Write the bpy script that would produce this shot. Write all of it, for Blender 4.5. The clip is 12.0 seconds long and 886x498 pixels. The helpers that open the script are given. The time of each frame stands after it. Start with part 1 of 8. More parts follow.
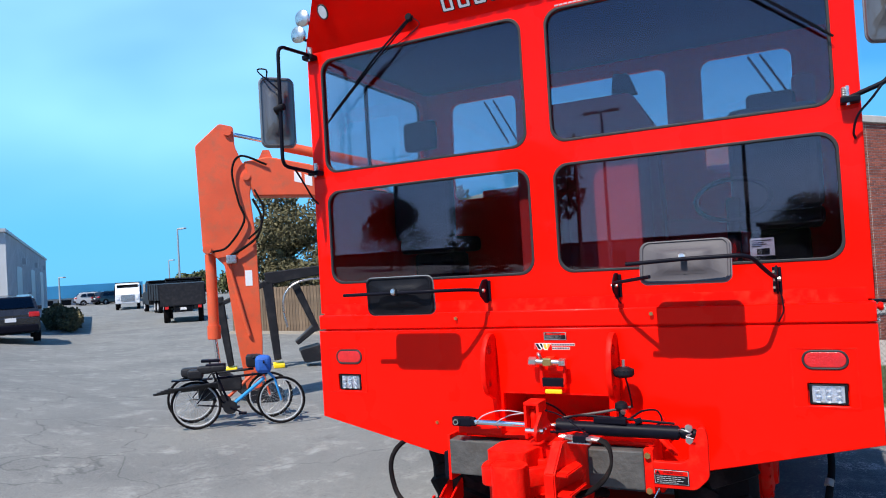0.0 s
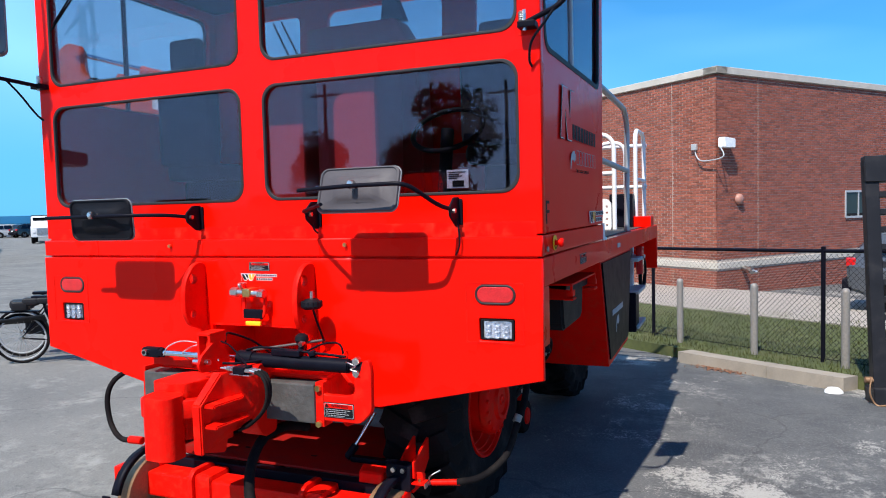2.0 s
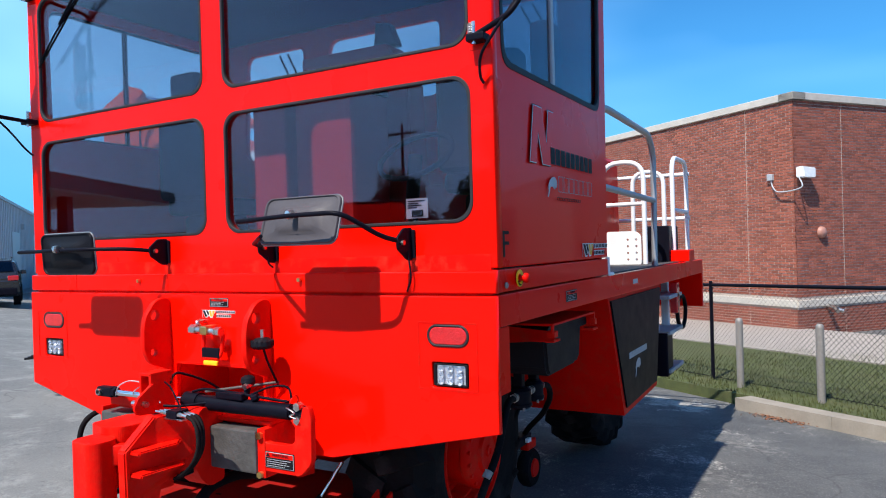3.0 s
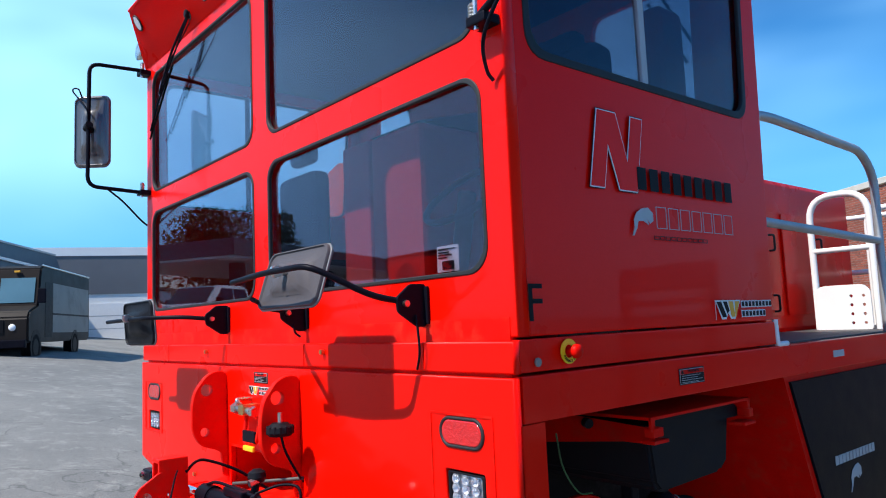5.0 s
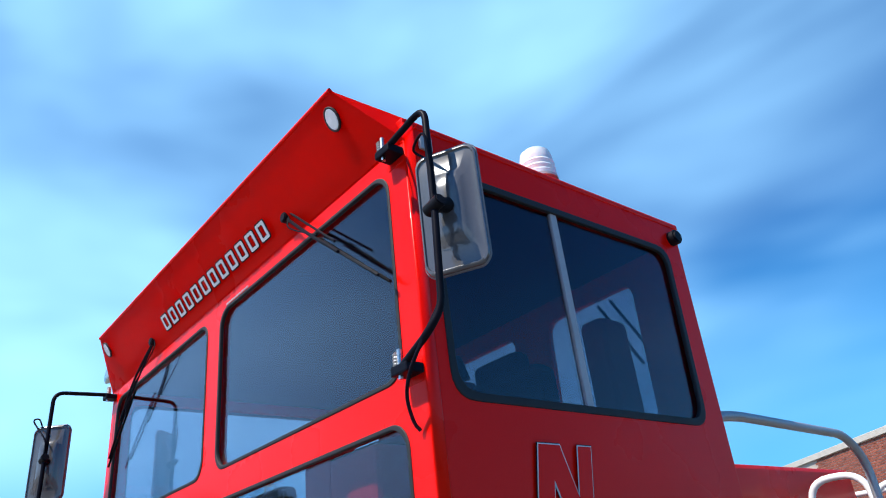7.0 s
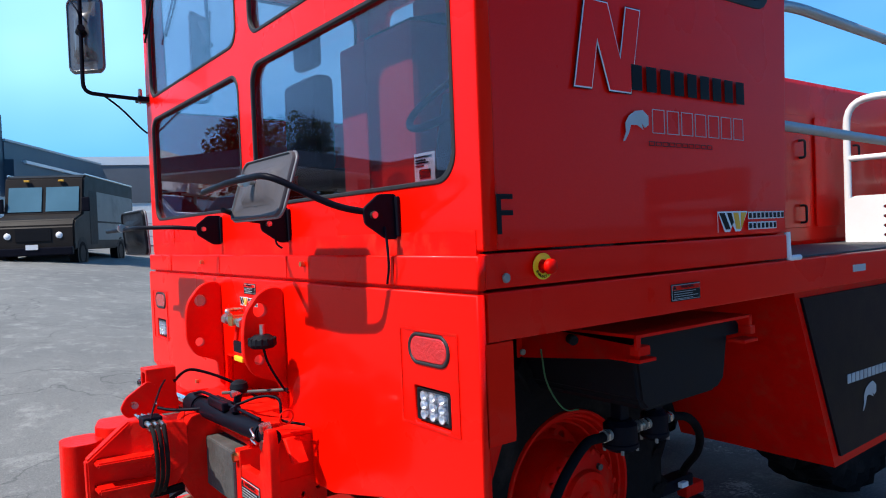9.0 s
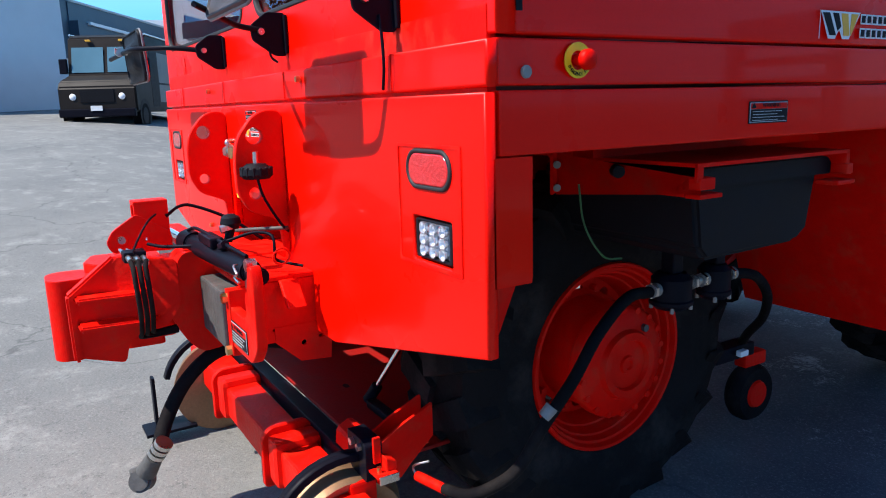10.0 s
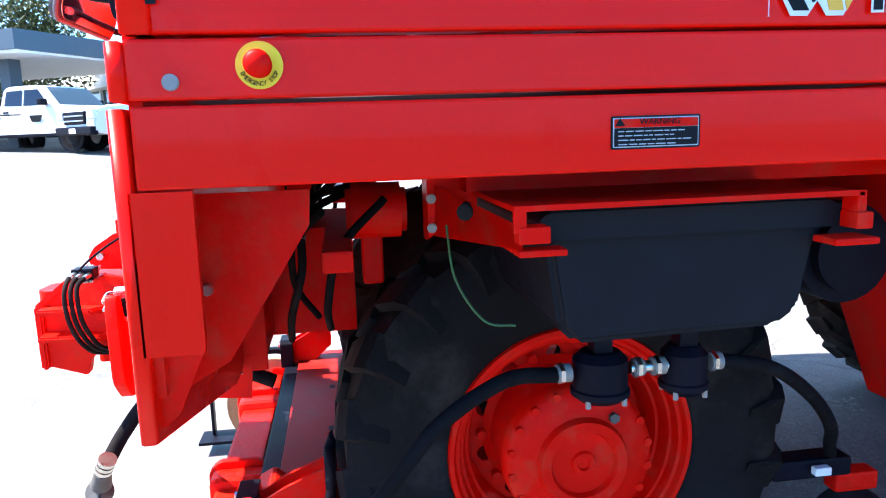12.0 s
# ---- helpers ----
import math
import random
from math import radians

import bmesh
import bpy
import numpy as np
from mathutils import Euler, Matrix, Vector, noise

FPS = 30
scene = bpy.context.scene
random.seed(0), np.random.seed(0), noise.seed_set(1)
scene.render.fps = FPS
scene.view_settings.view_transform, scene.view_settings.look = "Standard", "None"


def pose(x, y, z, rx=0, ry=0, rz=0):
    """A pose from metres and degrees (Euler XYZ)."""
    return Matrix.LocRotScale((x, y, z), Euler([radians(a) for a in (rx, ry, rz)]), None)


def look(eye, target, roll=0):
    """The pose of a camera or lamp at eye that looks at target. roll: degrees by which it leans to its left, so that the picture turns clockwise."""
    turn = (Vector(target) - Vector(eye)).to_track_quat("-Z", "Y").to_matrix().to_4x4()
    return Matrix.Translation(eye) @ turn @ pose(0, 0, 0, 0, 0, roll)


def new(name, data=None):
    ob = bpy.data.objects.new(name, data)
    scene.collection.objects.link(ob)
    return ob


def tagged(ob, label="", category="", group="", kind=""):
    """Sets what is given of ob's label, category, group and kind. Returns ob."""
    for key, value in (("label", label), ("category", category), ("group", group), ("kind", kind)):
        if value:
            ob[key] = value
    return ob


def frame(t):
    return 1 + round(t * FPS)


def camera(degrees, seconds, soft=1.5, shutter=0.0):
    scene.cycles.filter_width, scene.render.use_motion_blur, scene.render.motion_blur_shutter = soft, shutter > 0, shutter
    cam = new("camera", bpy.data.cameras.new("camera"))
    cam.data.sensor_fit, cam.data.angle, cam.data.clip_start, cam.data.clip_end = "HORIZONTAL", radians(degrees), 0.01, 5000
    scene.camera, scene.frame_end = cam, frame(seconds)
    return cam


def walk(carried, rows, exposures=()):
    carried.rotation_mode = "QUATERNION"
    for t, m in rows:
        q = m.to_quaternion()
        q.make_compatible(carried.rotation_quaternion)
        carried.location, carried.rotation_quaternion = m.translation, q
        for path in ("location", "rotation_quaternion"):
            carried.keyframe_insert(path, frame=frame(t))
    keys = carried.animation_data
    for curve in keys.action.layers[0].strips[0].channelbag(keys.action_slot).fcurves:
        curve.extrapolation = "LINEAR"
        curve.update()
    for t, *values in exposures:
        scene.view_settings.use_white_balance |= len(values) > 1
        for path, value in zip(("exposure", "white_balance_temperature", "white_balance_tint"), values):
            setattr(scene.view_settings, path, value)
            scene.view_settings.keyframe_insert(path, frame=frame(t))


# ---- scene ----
cam = camera(63.8, 12.0, soft=1.05)
PATH = [
    (0, (1.285, -3.75, 1.832), (0.379, -1.967, 1.878), -3.4),
    (0.5, (1.549, -3.664, 1.784), (0.687, -1.86, 1.724), -2.7),
    (1, (1.761, -3.468, 1.747), (1.112, -1.579, 1.636), -1.8),
    (1.5, (2.131, -3.308, 1.728), (1.438, -1.436, 1.601), -1.0),
    (2, (2.363, -3.065, 1.69), (1.593, -1.223, 1.575), -1.5),
    (2.5, (2.544, -2.8, 1.674), (1.694, -0.992, 1.601), -1.8),
    (3, (2.749, -2.544, 1.657), (1.771, -0.8, 1.649), -1.7),
    (3.2, (2.762, -2.402, 1.618), (1.738, -0.685, 1.663), -1.6),
    (4.8, (2.936, -1.51, 1.598), (1.476, -0.154, 1.76), -1.9),
    (5, (2.933, -1.402, 1.614), (1.418, -0.113, 1.818), -2.5),
    (5.5, (2.983, -1.259, 1.686), (1.394, -0.086, 2.004), -4.8),
    (6, (3.033, -1.264, 1.775), (1.505, -0.094, 2.317), -5.5),
    (6.5, (3.074, -1.254, 1.823), (1.69, -0.063, 2.639), -6.0),
    (6.7, (3.092, -1.24, 1.853), (1.775, -0.049, 2.773), -6.9),
    (8.3, (3.0, -1.182, 1.752), (1.471, 0.041, 2.162), -4.6),
    (8.5, (2.982, -1.194, 1.712), (1.437, 0.042, 2.002), -4.3),
    (9, (2.957, -1.149, 1.617), (1.355, 0.048, 1.57), -2.3),
    (9.5, (2.854, -1.022, 1.507), (1.229, 0.119, 1.267), -1.8),
    (10, (2.71, -0.803, 1.427), (1.033, 0.214, 1.034), -1.6),
    (10.5, (2.691, -0.54, 1.37), (0.878, 0.208, 0.979), -2.2),
    (11, (2.602, -0.24, 1.355), (0.725, 0.288, 0.906), -2.5),
    (11.5, (2.645, 0.082, 1.351), (0.728, 0.47, 0.933), -3.4),
    (12, (2.724, 0.351, 1.4), (0.769, 0.625, 1.078), -1.9),
]
EXPOSURES = [(0, 0.38), (6.5, 0.37), (8.3, 0.26), (9.0, 0.33), (9.5, 0.37), (10.0, 0.60), (10.5, 0.91), (11.0, 1.20), (11.5, 1.88), (12.0, 2.25)]
walk(cam, [(t, look(eye, target, roll)) for t, eye, target, roll in PATH], EXPOSURES)

# ---- sky and sun ----
SUN_WAY = Vector((0.07, 0.72, -1.0)).normalized()      # the way the light goes
world = bpy.data.worlds.new("world")
scene.world = world
world.use_nodes = True
wn, wl = world.node_tree.nodes, world.node_tree.links
wn.clear()
sky = wn.new("ShaderNodeTexSky")
sky.sky_type = "NISHITA"
sky.sun_disc = False
sky.sun_elevation = math.asin(-SUN_WAY.z)
sky.sun_rotation = math.atan2(-SUN_WAY.x, -SUN_WAY.y)
sky.air_density, sky.dust_density, sky.ozone_density = 1.0, 0.15, 3.0
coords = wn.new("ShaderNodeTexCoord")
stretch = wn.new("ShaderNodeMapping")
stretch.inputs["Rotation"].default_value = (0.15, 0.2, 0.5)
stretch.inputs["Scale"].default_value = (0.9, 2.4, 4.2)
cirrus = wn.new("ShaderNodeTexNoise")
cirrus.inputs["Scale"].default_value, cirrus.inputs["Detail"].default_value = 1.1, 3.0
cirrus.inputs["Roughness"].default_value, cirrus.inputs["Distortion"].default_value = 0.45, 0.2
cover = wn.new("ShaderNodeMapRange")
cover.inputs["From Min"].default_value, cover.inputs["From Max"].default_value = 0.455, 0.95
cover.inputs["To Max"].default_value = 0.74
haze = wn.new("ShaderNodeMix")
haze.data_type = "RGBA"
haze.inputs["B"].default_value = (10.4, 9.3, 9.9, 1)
tone = wn.new("ShaderNodeHueSaturation")
tone.inputs["Saturation"].default_value = 1.2
tone.inputs["Value"].default_value = 0.80
back = wn.new("ShaderNodeBackground")
back.inputs["Strength"].default_value = 0.111
wout = wn.new("ShaderNodeOutputWorld")
wl.new(coords.outputs["Generated"], stretch.inputs["Vector"])
wl.new(stretch.outputs["Vector"], cirrus.inputs["Vector"])
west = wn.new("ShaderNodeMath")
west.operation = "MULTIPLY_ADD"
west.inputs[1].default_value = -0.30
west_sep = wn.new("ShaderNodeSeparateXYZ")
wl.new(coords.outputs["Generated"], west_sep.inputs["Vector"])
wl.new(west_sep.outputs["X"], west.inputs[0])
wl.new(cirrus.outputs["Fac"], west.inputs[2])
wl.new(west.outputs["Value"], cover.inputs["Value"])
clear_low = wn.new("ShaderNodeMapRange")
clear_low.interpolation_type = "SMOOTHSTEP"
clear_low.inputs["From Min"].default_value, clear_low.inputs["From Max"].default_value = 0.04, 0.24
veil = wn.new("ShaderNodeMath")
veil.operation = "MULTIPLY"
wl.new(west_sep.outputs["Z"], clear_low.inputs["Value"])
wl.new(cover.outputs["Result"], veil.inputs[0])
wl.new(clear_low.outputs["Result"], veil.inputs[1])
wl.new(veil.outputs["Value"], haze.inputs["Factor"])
wl.new(sky.outputs["Color"], tone.inputs["Color"])
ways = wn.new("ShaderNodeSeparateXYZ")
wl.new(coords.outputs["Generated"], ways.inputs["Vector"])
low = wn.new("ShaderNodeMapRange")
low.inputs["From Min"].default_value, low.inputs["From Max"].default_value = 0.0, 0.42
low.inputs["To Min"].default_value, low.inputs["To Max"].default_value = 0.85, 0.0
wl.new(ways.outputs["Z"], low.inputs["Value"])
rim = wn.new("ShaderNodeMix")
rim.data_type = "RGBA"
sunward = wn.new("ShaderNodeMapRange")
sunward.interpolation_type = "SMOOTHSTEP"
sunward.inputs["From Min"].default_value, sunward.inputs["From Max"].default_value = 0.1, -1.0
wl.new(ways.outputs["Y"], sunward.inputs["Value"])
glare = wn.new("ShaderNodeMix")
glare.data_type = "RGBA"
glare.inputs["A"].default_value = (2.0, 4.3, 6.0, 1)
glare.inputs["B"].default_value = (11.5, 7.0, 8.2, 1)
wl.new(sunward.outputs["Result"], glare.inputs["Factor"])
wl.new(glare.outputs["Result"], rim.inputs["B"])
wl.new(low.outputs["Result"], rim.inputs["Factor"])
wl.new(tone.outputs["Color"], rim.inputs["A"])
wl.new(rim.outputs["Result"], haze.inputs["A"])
azure = wn.new("ShaderNodeMix")
azure.data_type, azure.blend_type = "RGBA", "MULTIPLY"
azure.inputs["Factor"].default_value = 1.0
azure.inputs["B"].default_value = (0.445, 0.99, 1.38, 1)
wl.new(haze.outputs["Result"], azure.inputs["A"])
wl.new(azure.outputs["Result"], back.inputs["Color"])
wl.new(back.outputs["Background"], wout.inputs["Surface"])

sun = new("sun", bpy.data.lights.new("sun", "SUN"))
sun.data.energy, sun.data.angle, sun.data.color = 5.0, radians(0.53), (1.0, 0.95, 0.88)
sun.matrix_world = look((0, -20, 30), Vector((0, -20, 30)) + SUN_WAY)


# ---- materials ----
def surf(name, rgb, rough=0.5, metal=0.0, var=0.12, scale=4.0, bump=0.0, bscale=90.0, coat=0.0, dirt=None, dirt_amount=0.0, dirt_scale=3.0, spec=0.5, random_amount=0.0):
    """Paint, metal, rubber or stone: two scales of colour change, uneven gloss, fine relief and stains."""
    m = bpy.data.materials.new(name)
    m.use_nodes = True
    n, l = m.node_tree.nodes, m.node_tree.links
    p = n["Principled BSDF"]
    p.inputs["Metallic"].default_value = metal
    p.inputs["Coat Weight"].default_value = coat
    p.inputs["Coat Roughness"].default_value = 0.04
    p.inputs["Specular IOR Level"].default_value = spec
    tc = n.new("ShaderNodeTexCoord")
    big = n.new("ShaderNodeTexNoise")
    big.inputs["Scale"].default_value, big.inputs["Detail"].default_value = scale, 5.0
    fine = n.new("ShaderNodeTexNoise")
    fine.inputs["Scale"].default_value, fine.inputs["Detail"].default_value = bscale, 3.0
    l.new(tc.outputs["Object"], big.inputs["Vector"])
    l.new(tc.outputs["Object"], fine.inputs["Vector"])
    both = n.new("ShaderNodeMath")
    both.operation = "MULTIPLY_ADD"
    both.inputs[1].default_value = 0.4
    l.new(fine.outputs["Fac"], both.inputs[0])
    l.new(big.outputs["Fac"], both.inputs[2])
    ramp = n.new("ShaderNodeMapRange")
    ramp.inputs["From Min"].default_value, ramp.inputs["From Max"].default_value = 0.4, 1.0
    ramp.inputs["To Min"].default_value, ramp.inputs["To Max"].default_value = 1.0 - var, 1.0 + var
    l.new(both.outputs["Value"], ramp.inputs["Value"])
    tint = n.new("ShaderNodeVectorMath")
    tint.operation = "SCALE"
    tint.inputs[0].default_value = rgb
    l.new(ramp.outputs["Result"], tint.inputs["Scale"])
    colour = tint.outputs["Vector"]
    if random_amount:
        info = n.new("ShaderNodeObjectInfo")
        isl = n.new("ShaderNodeNewGeometry")
        add = n.new("ShaderNodeMath")
        add.operation = "ADD"
        l.new(info.outputs["Random"], add.inputs[0])
        l.new(isl.outputs["Random Per Island"], add.inputs[1])
        wrap = n.new("ShaderNodeMath")
        wrap.operation = "FRACT"
        l.new(add.outputs["Value"], wrap.inputs[0])
        rr = n.new("ShaderNodeMapRange")
        rr.inputs["To Min"].default_value, rr.inputs["To Max"].default_value = 1.0 - random_amount, 1.0 + random_amount
        l.new(wrap.outputs["Value"], rr.inputs["Value"])
        again = n.new("ShaderNodeVectorMath")
        again.operation = "SCALE"
        l.new(colour, again.inputs[0])
        l.new(rr.outputs["Result"], again.inputs["Scale"])
        colour = again.outputs["Vector"]
    if dirt:
        spots = n.new("ShaderNodeTexNoise")
        spots.inputs["Scale"].default_value, spots.inputs["Detail"].default_value = dirt_scale, 8.0
        spots.inputs["Roughness"].default_value = 0.65
        l.new(tc.outputs["Object"], spots.inputs["Vector"])
        cut = n.new("ShaderNodeMapRange")
        cut.inputs["From Min"].default_value, cut.inputs["From Max"].default_value = 0.5, 0.72
        cut.inputs["To Max"].default_value = dirt_amount
        l.new(spots.outputs["Fac"], cut.inputs["Value"])
        mix = n.new("ShaderNodeMix")
        mix.data_type = "RGBA"
        mix.inputs["B"].default_value = (*dirt, 1)
        l.new(colour, mix.inputs["A"])
        l.new(cut.outputs["Result"], mix.inputs["Factor"])
        colour = mix.outputs["Result"]
    l.new(colour, p.inputs["Base Color"])
    gloss = n.new("ShaderNodeMapRange")
    gloss.inputs["To Min"].default_value, gloss.inputs["To Max"].default_value = max(0.0, rough - 0.1), min(1.0, rough + 0.12)
    l.new(big.outputs["Fac"], gloss.inputs["Value"])
    l.new(gloss.outputs["Result"], p.inputs["Roughness"])
    if bump:
        b = n.new("ShaderNodeBump")
        b.inputs["Strength"].default_value, b.inputs["Distance"].default_value = bump, 0.01
        l.new(fine.outputs["Fac"], b.inputs["Height"])
        l.new(b.outputs["Normal"], p.inputs["Normal"])
    return m


def glass(name, tint, gloss=(0.92, 0.90, 1.0)):
    """A tinted pane: dimmed light goes through it, and its face mirrors."""
    m = bpy.data.materials.new(name)
    m.use_nodes = True
    n, l = m.node_tree.nodes, m.node_tree.links
    n.clear()
    clear = n.new("ShaderNodeBsdfTransparent")
    clear.inputs["Color"].default_value = (*tint, 1)
    shine = n.new("ShaderNodeBsdfGlossy")
    shine.inputs["Roughness"].default_value = 0.004
    shine.inputs["Color"].default_value = (*gloss, 1)
    fres = n.new("ShaderNodeLayerWeight")
    fres.inputs["Blend"].default_value = 0.5
    steep = n.new("ShaderNodeMath")
    steep.operation = "POWER"
    steep.inputs[1].default_value = 4.5
    share = n.new("ShaderNodeMath")
    share.operation = "MULTIPLY_ADD"
    share.inputs[1].default_value, share.inputs[2].default_value = 0.75, 0.055
    l.new(fres.outputs["Facing"], steep.inputs[0])
    l.new(steep.outputs["Value"], share.inputs[0])
    mix = n.new("ShaderNodeMixShader")
    out = n.new("ShaderNodeOutputMaterial")
    l.new(share.outputs["Value"], mix.inputs["Fac"])
    l.new(clear.outputs["BSDF"], mix.inputs[1])
    l.new(shine.outputs["BSDF"], mix.inputs[2])
    l.new(mix.outputs["Shader"], out.inputs["Surface"])
    return m


RED = surf("red_gloss_paint", (0.92, 0.0045, 0.0005), 0.28, var=0.04, scale=2.0, bump=0.008, bscale=140, coat=0.14, spec=0.08)
TYRE = surf("dusty_tyre_rubber", (0.012, 0.010, 0.010), 0.85, var=0.35, scale=5, bump=0.25, bscale=60, dirt=(0.085, 0.068, 0.060), dirt_amount=0.4, dirt_scale=4, spec=0.08)
RED_DULL = surf("red_chassis_paint", (0.76, 0.004, 0.0012), 0.42, spec=0.08, var=0.10, scale=6, bump=0.08, bscale=70, dirt=(0.30, 0.10, 0.05), dirt_amount=0.25, dirt_scale=14)
# soiled chassis red, its base darkened to stand for shade under the front
RED_IN_SHADE = surf("soiled_shade_red_paint", (0.30, 0.010, 0.008), 0.5, spec=0.12, var=0.15, scale=5, bump=0.1, bscale=60, dirt=(0.10, 0.05, 0.045), dirt_amount=0.35, dirt_scale=9)
RED_CAST = surf("red_painted_casting", (0.78, 0.006, 0.0020), 0.45, spec=0.1, var=0.10, scale=9, bump=0.2, bscale=55, dirt=(0.34, 0.06, 0.025), dirt_amount=0.25, dirt_scale=18)
BLACK = surf("black_satin_paint", (0.006, 0.006, 0.011), 0.42, spec=0.07, var=0.25, scale=10, bump=0.04)
BLACK_PLASTIC = surf("black_moulded_plastic", (0.008, 0.008, 0.011), 0.5, spec=0.12, var=0.2, scale=14, bump=0.08, bscale=200)
RUBBER = surf("black_rubber", (0.007, 0.006, 0.007), 0.8, var=0.35, scale=7, bump=0.25, bscale=60, dirt=(0.055, 0.045, 0.038), dirt_amount=0.3, dirt_scale=5, spec=0.08)
SEAL = surf("window_rubber_seal", (0.012, 0.012, 0.013), 0.6, var=0.2, scale=12)
STEEL = surf("zinc_plated_steel", (0.62, 0.60, 0.57), 0.28, metal=1.0, var=0.15, scale=20, bump=0.05)
GALV_DULL = surf("dull_zinc_bolt", (0.26, 0.24, 0.22), 0.5, metal=0.2, var=0.2, scale=40)
CHROME = surf("chromed_rod", (0.78, 0.79, 0.82), 0.10, metal=1.0, var=0.05, scale=10)
BRASS = surf("brass_fitting", (0.62, 0.43, 0.16), 0.3, metal=1.0, var=0.2, scale=20)
CASTIRON = surf("bare_grey_cast_iron", (0.09, 0.085, 0.08), 0.6, metal=0.3, var=0.3, scale=12, bump=0.3, bscale=50, dirt=(0.06, 0.05, 0.04), dirt_amount=0.6, dirt_scale=9)
RUST = surf("worn_wheel_steel", (0.30, 0.17, 0.09), 0.5, metal=0.5, var=0.3, scale=10, bump=0.1, dirt=(0.14, 0.07, 0.04), dirt_amount=0.6, dirt_scale=10)
WHITE = surf("white_paint", (0.80, 0.80, 0.79), 0.4, var=0.04, scale=5, bump=0.03)
GREY_PAINT = surf("pale_grey_paint", (0.42, 0.43, 0.44), 0.45, var=0.1, scale=6)
YELLOW = surf("safety_yellow", (0.85, 0.60, 0.01), 0.45, var=0.08, scale=12)
ORANGE_LOGO = surf("orange_decal", (0.85, 0.42, 0.03), 0.45, var=0.04, scale=10)
INK = surf("black_decal_ink", (0.010, 0.010, 0.012), 0.5, var=0.1, scale=12, spec=0.1)
PAPER = surf("white_label_paper", (0.74, 0.75, 0.75), 0.6, var=0.05, scale=20)
DARK_TRIM = surf("dark_cab_lining", (0.038, 0.036, 0.056), 0.85, var=0.15, scale=6, bump=0.1)
SEAT_CLOTH = surf("charcoal_seat_cloth", (0.022, 0.022, 0.027), 0.85, var=0.2, scale=20, bump=0.2, bscale=160)
CAB_RED = surf("red_cab_interior_paint", (0.55, 0.02, 0.015), 0.5, var=0.06, scale=5)
MIRROR = surf("mirror_glass", (0.82, 0.85, 0.88), 0.02, metal=1.0, var=0.02, scale=3)
RED_LENS = surf("red_lamp_lens", (0.60, 0.010, 0.012), 0.12, var=0.15, scale=30, bump=0.3, bscale=120, coat=0.8)
LED_CHIP = surf("clear_lens_reflector", (0.82, 0.83, 0.86), 0.16, metal=0.7, var=0.2, scale=60, bump=0.4, bscale=160)
LAMP_WHITE = surf("white_lamp_lens", (0.85, 0.86, 0.86), 0.25, var=0.06, scale=20)
BEACON_CLEAR = surf("frosted_beacon_plastic", (0.80, 0.83, 0.86), 0.14, var=0.06, scale=30, coat=0.6)
CAB_GLASS = glass("tinted_cab_glass", (0.72, 0.71, 0.76))
SIDE_GLASS = glass("dark_side_glass", (0.44, 0.44, 0.50))
CAR_GLASS = glass("dark_vehicle_glass", (0.06, 0.07, 0.08))
CLEAR_GLASS = glass("clear_glass", (0.85, 0.9, 0.9))


# ---- shaping ----
def part(name, bm, material, parent=None, label="", smooth=None, at=None):
    """Links a bmesh as one mesh object, under a thing or a part."""
    if bm.faces.layers.int.get("flat"):
        smooth = None
    me = bpy.data.meshes.new(name)
    bmesh.ops.recalc_face_normals(bm, faces=bm.faces)
    bm.to_mesh(me)
    bm.free()
    return link(name, me, material, parent, label, smooth, at)


def link(name, me, material, parent=None, label="", smooth=None, at=None):
    if not me.materials:
        me.materials.append(material)
    if smooth:
        me.polygons.foreach_set("use_smooth", [True] * len(me.polygons))
        me.set_sharp_from_angle(angle=radians(smooth))
    ob = new(name, me)
    if at is not None:
        ob.matrix_basis = at
    if parent:
        ob.parent = parent
        ob.matrix_parent_inverse = parent_world(parent).inverted() if at is None else Matrix()
    if label:
        ob["label"] = label
    return ob


def parent_world(ob):
    m = ob.matrix_parent_inverse @ ob.matrix_basis
    return (parent_world(ob.parent) @ m) if ob.parent else ob.matrix_basis.copy()


def thing(name, label, category, group="", kind="", at=None):
    """An Empty at a thing's base."""
    ob = new(name)
    ob.empty_display_size = 0.2
    if at is not None:
        ob.matrix_basis = at
    return tagged(ob, label, category, group, kind)


def box(lo, hi, bevel=0.0, seg=2, bm=None):
    bm2 = bmesh.new()
    bmesh.ops.create_cube(bm2, size=1.0)
    c = [(a + b) / 2 for a, b in zip(lo, hi)]
    s = [abs(b - a) for a, b in zip(lo, hi)]
    bmesh.ops.scale(bm2, vec=s, verts=bm2.verts)
    if bevel:
        bmesh.ops.bevel(bm2, geom=bm2.edges, offset=min(bevel, min(s) * 0.45), segments=seg, affect="EDGES", profile=0.6)
    bmesh.ops.translate(bm2, vec=c, verts=bm2.verts)
    bm2.faces.layers.int.new("flat")
    return join(bm, bm2) if bm else bm2


def join(bm, other):
    me = bpy.data.meshes.new("join")
    other.to_mesh(me)
    other.free()
    bm.from_mesh(me)
    bpy.data.meshes.remove(me)
    return bm


def turn(bm, m):
    bmesh.ops.transform(bm, matrix=m, verts=bm.verts)
    return bm


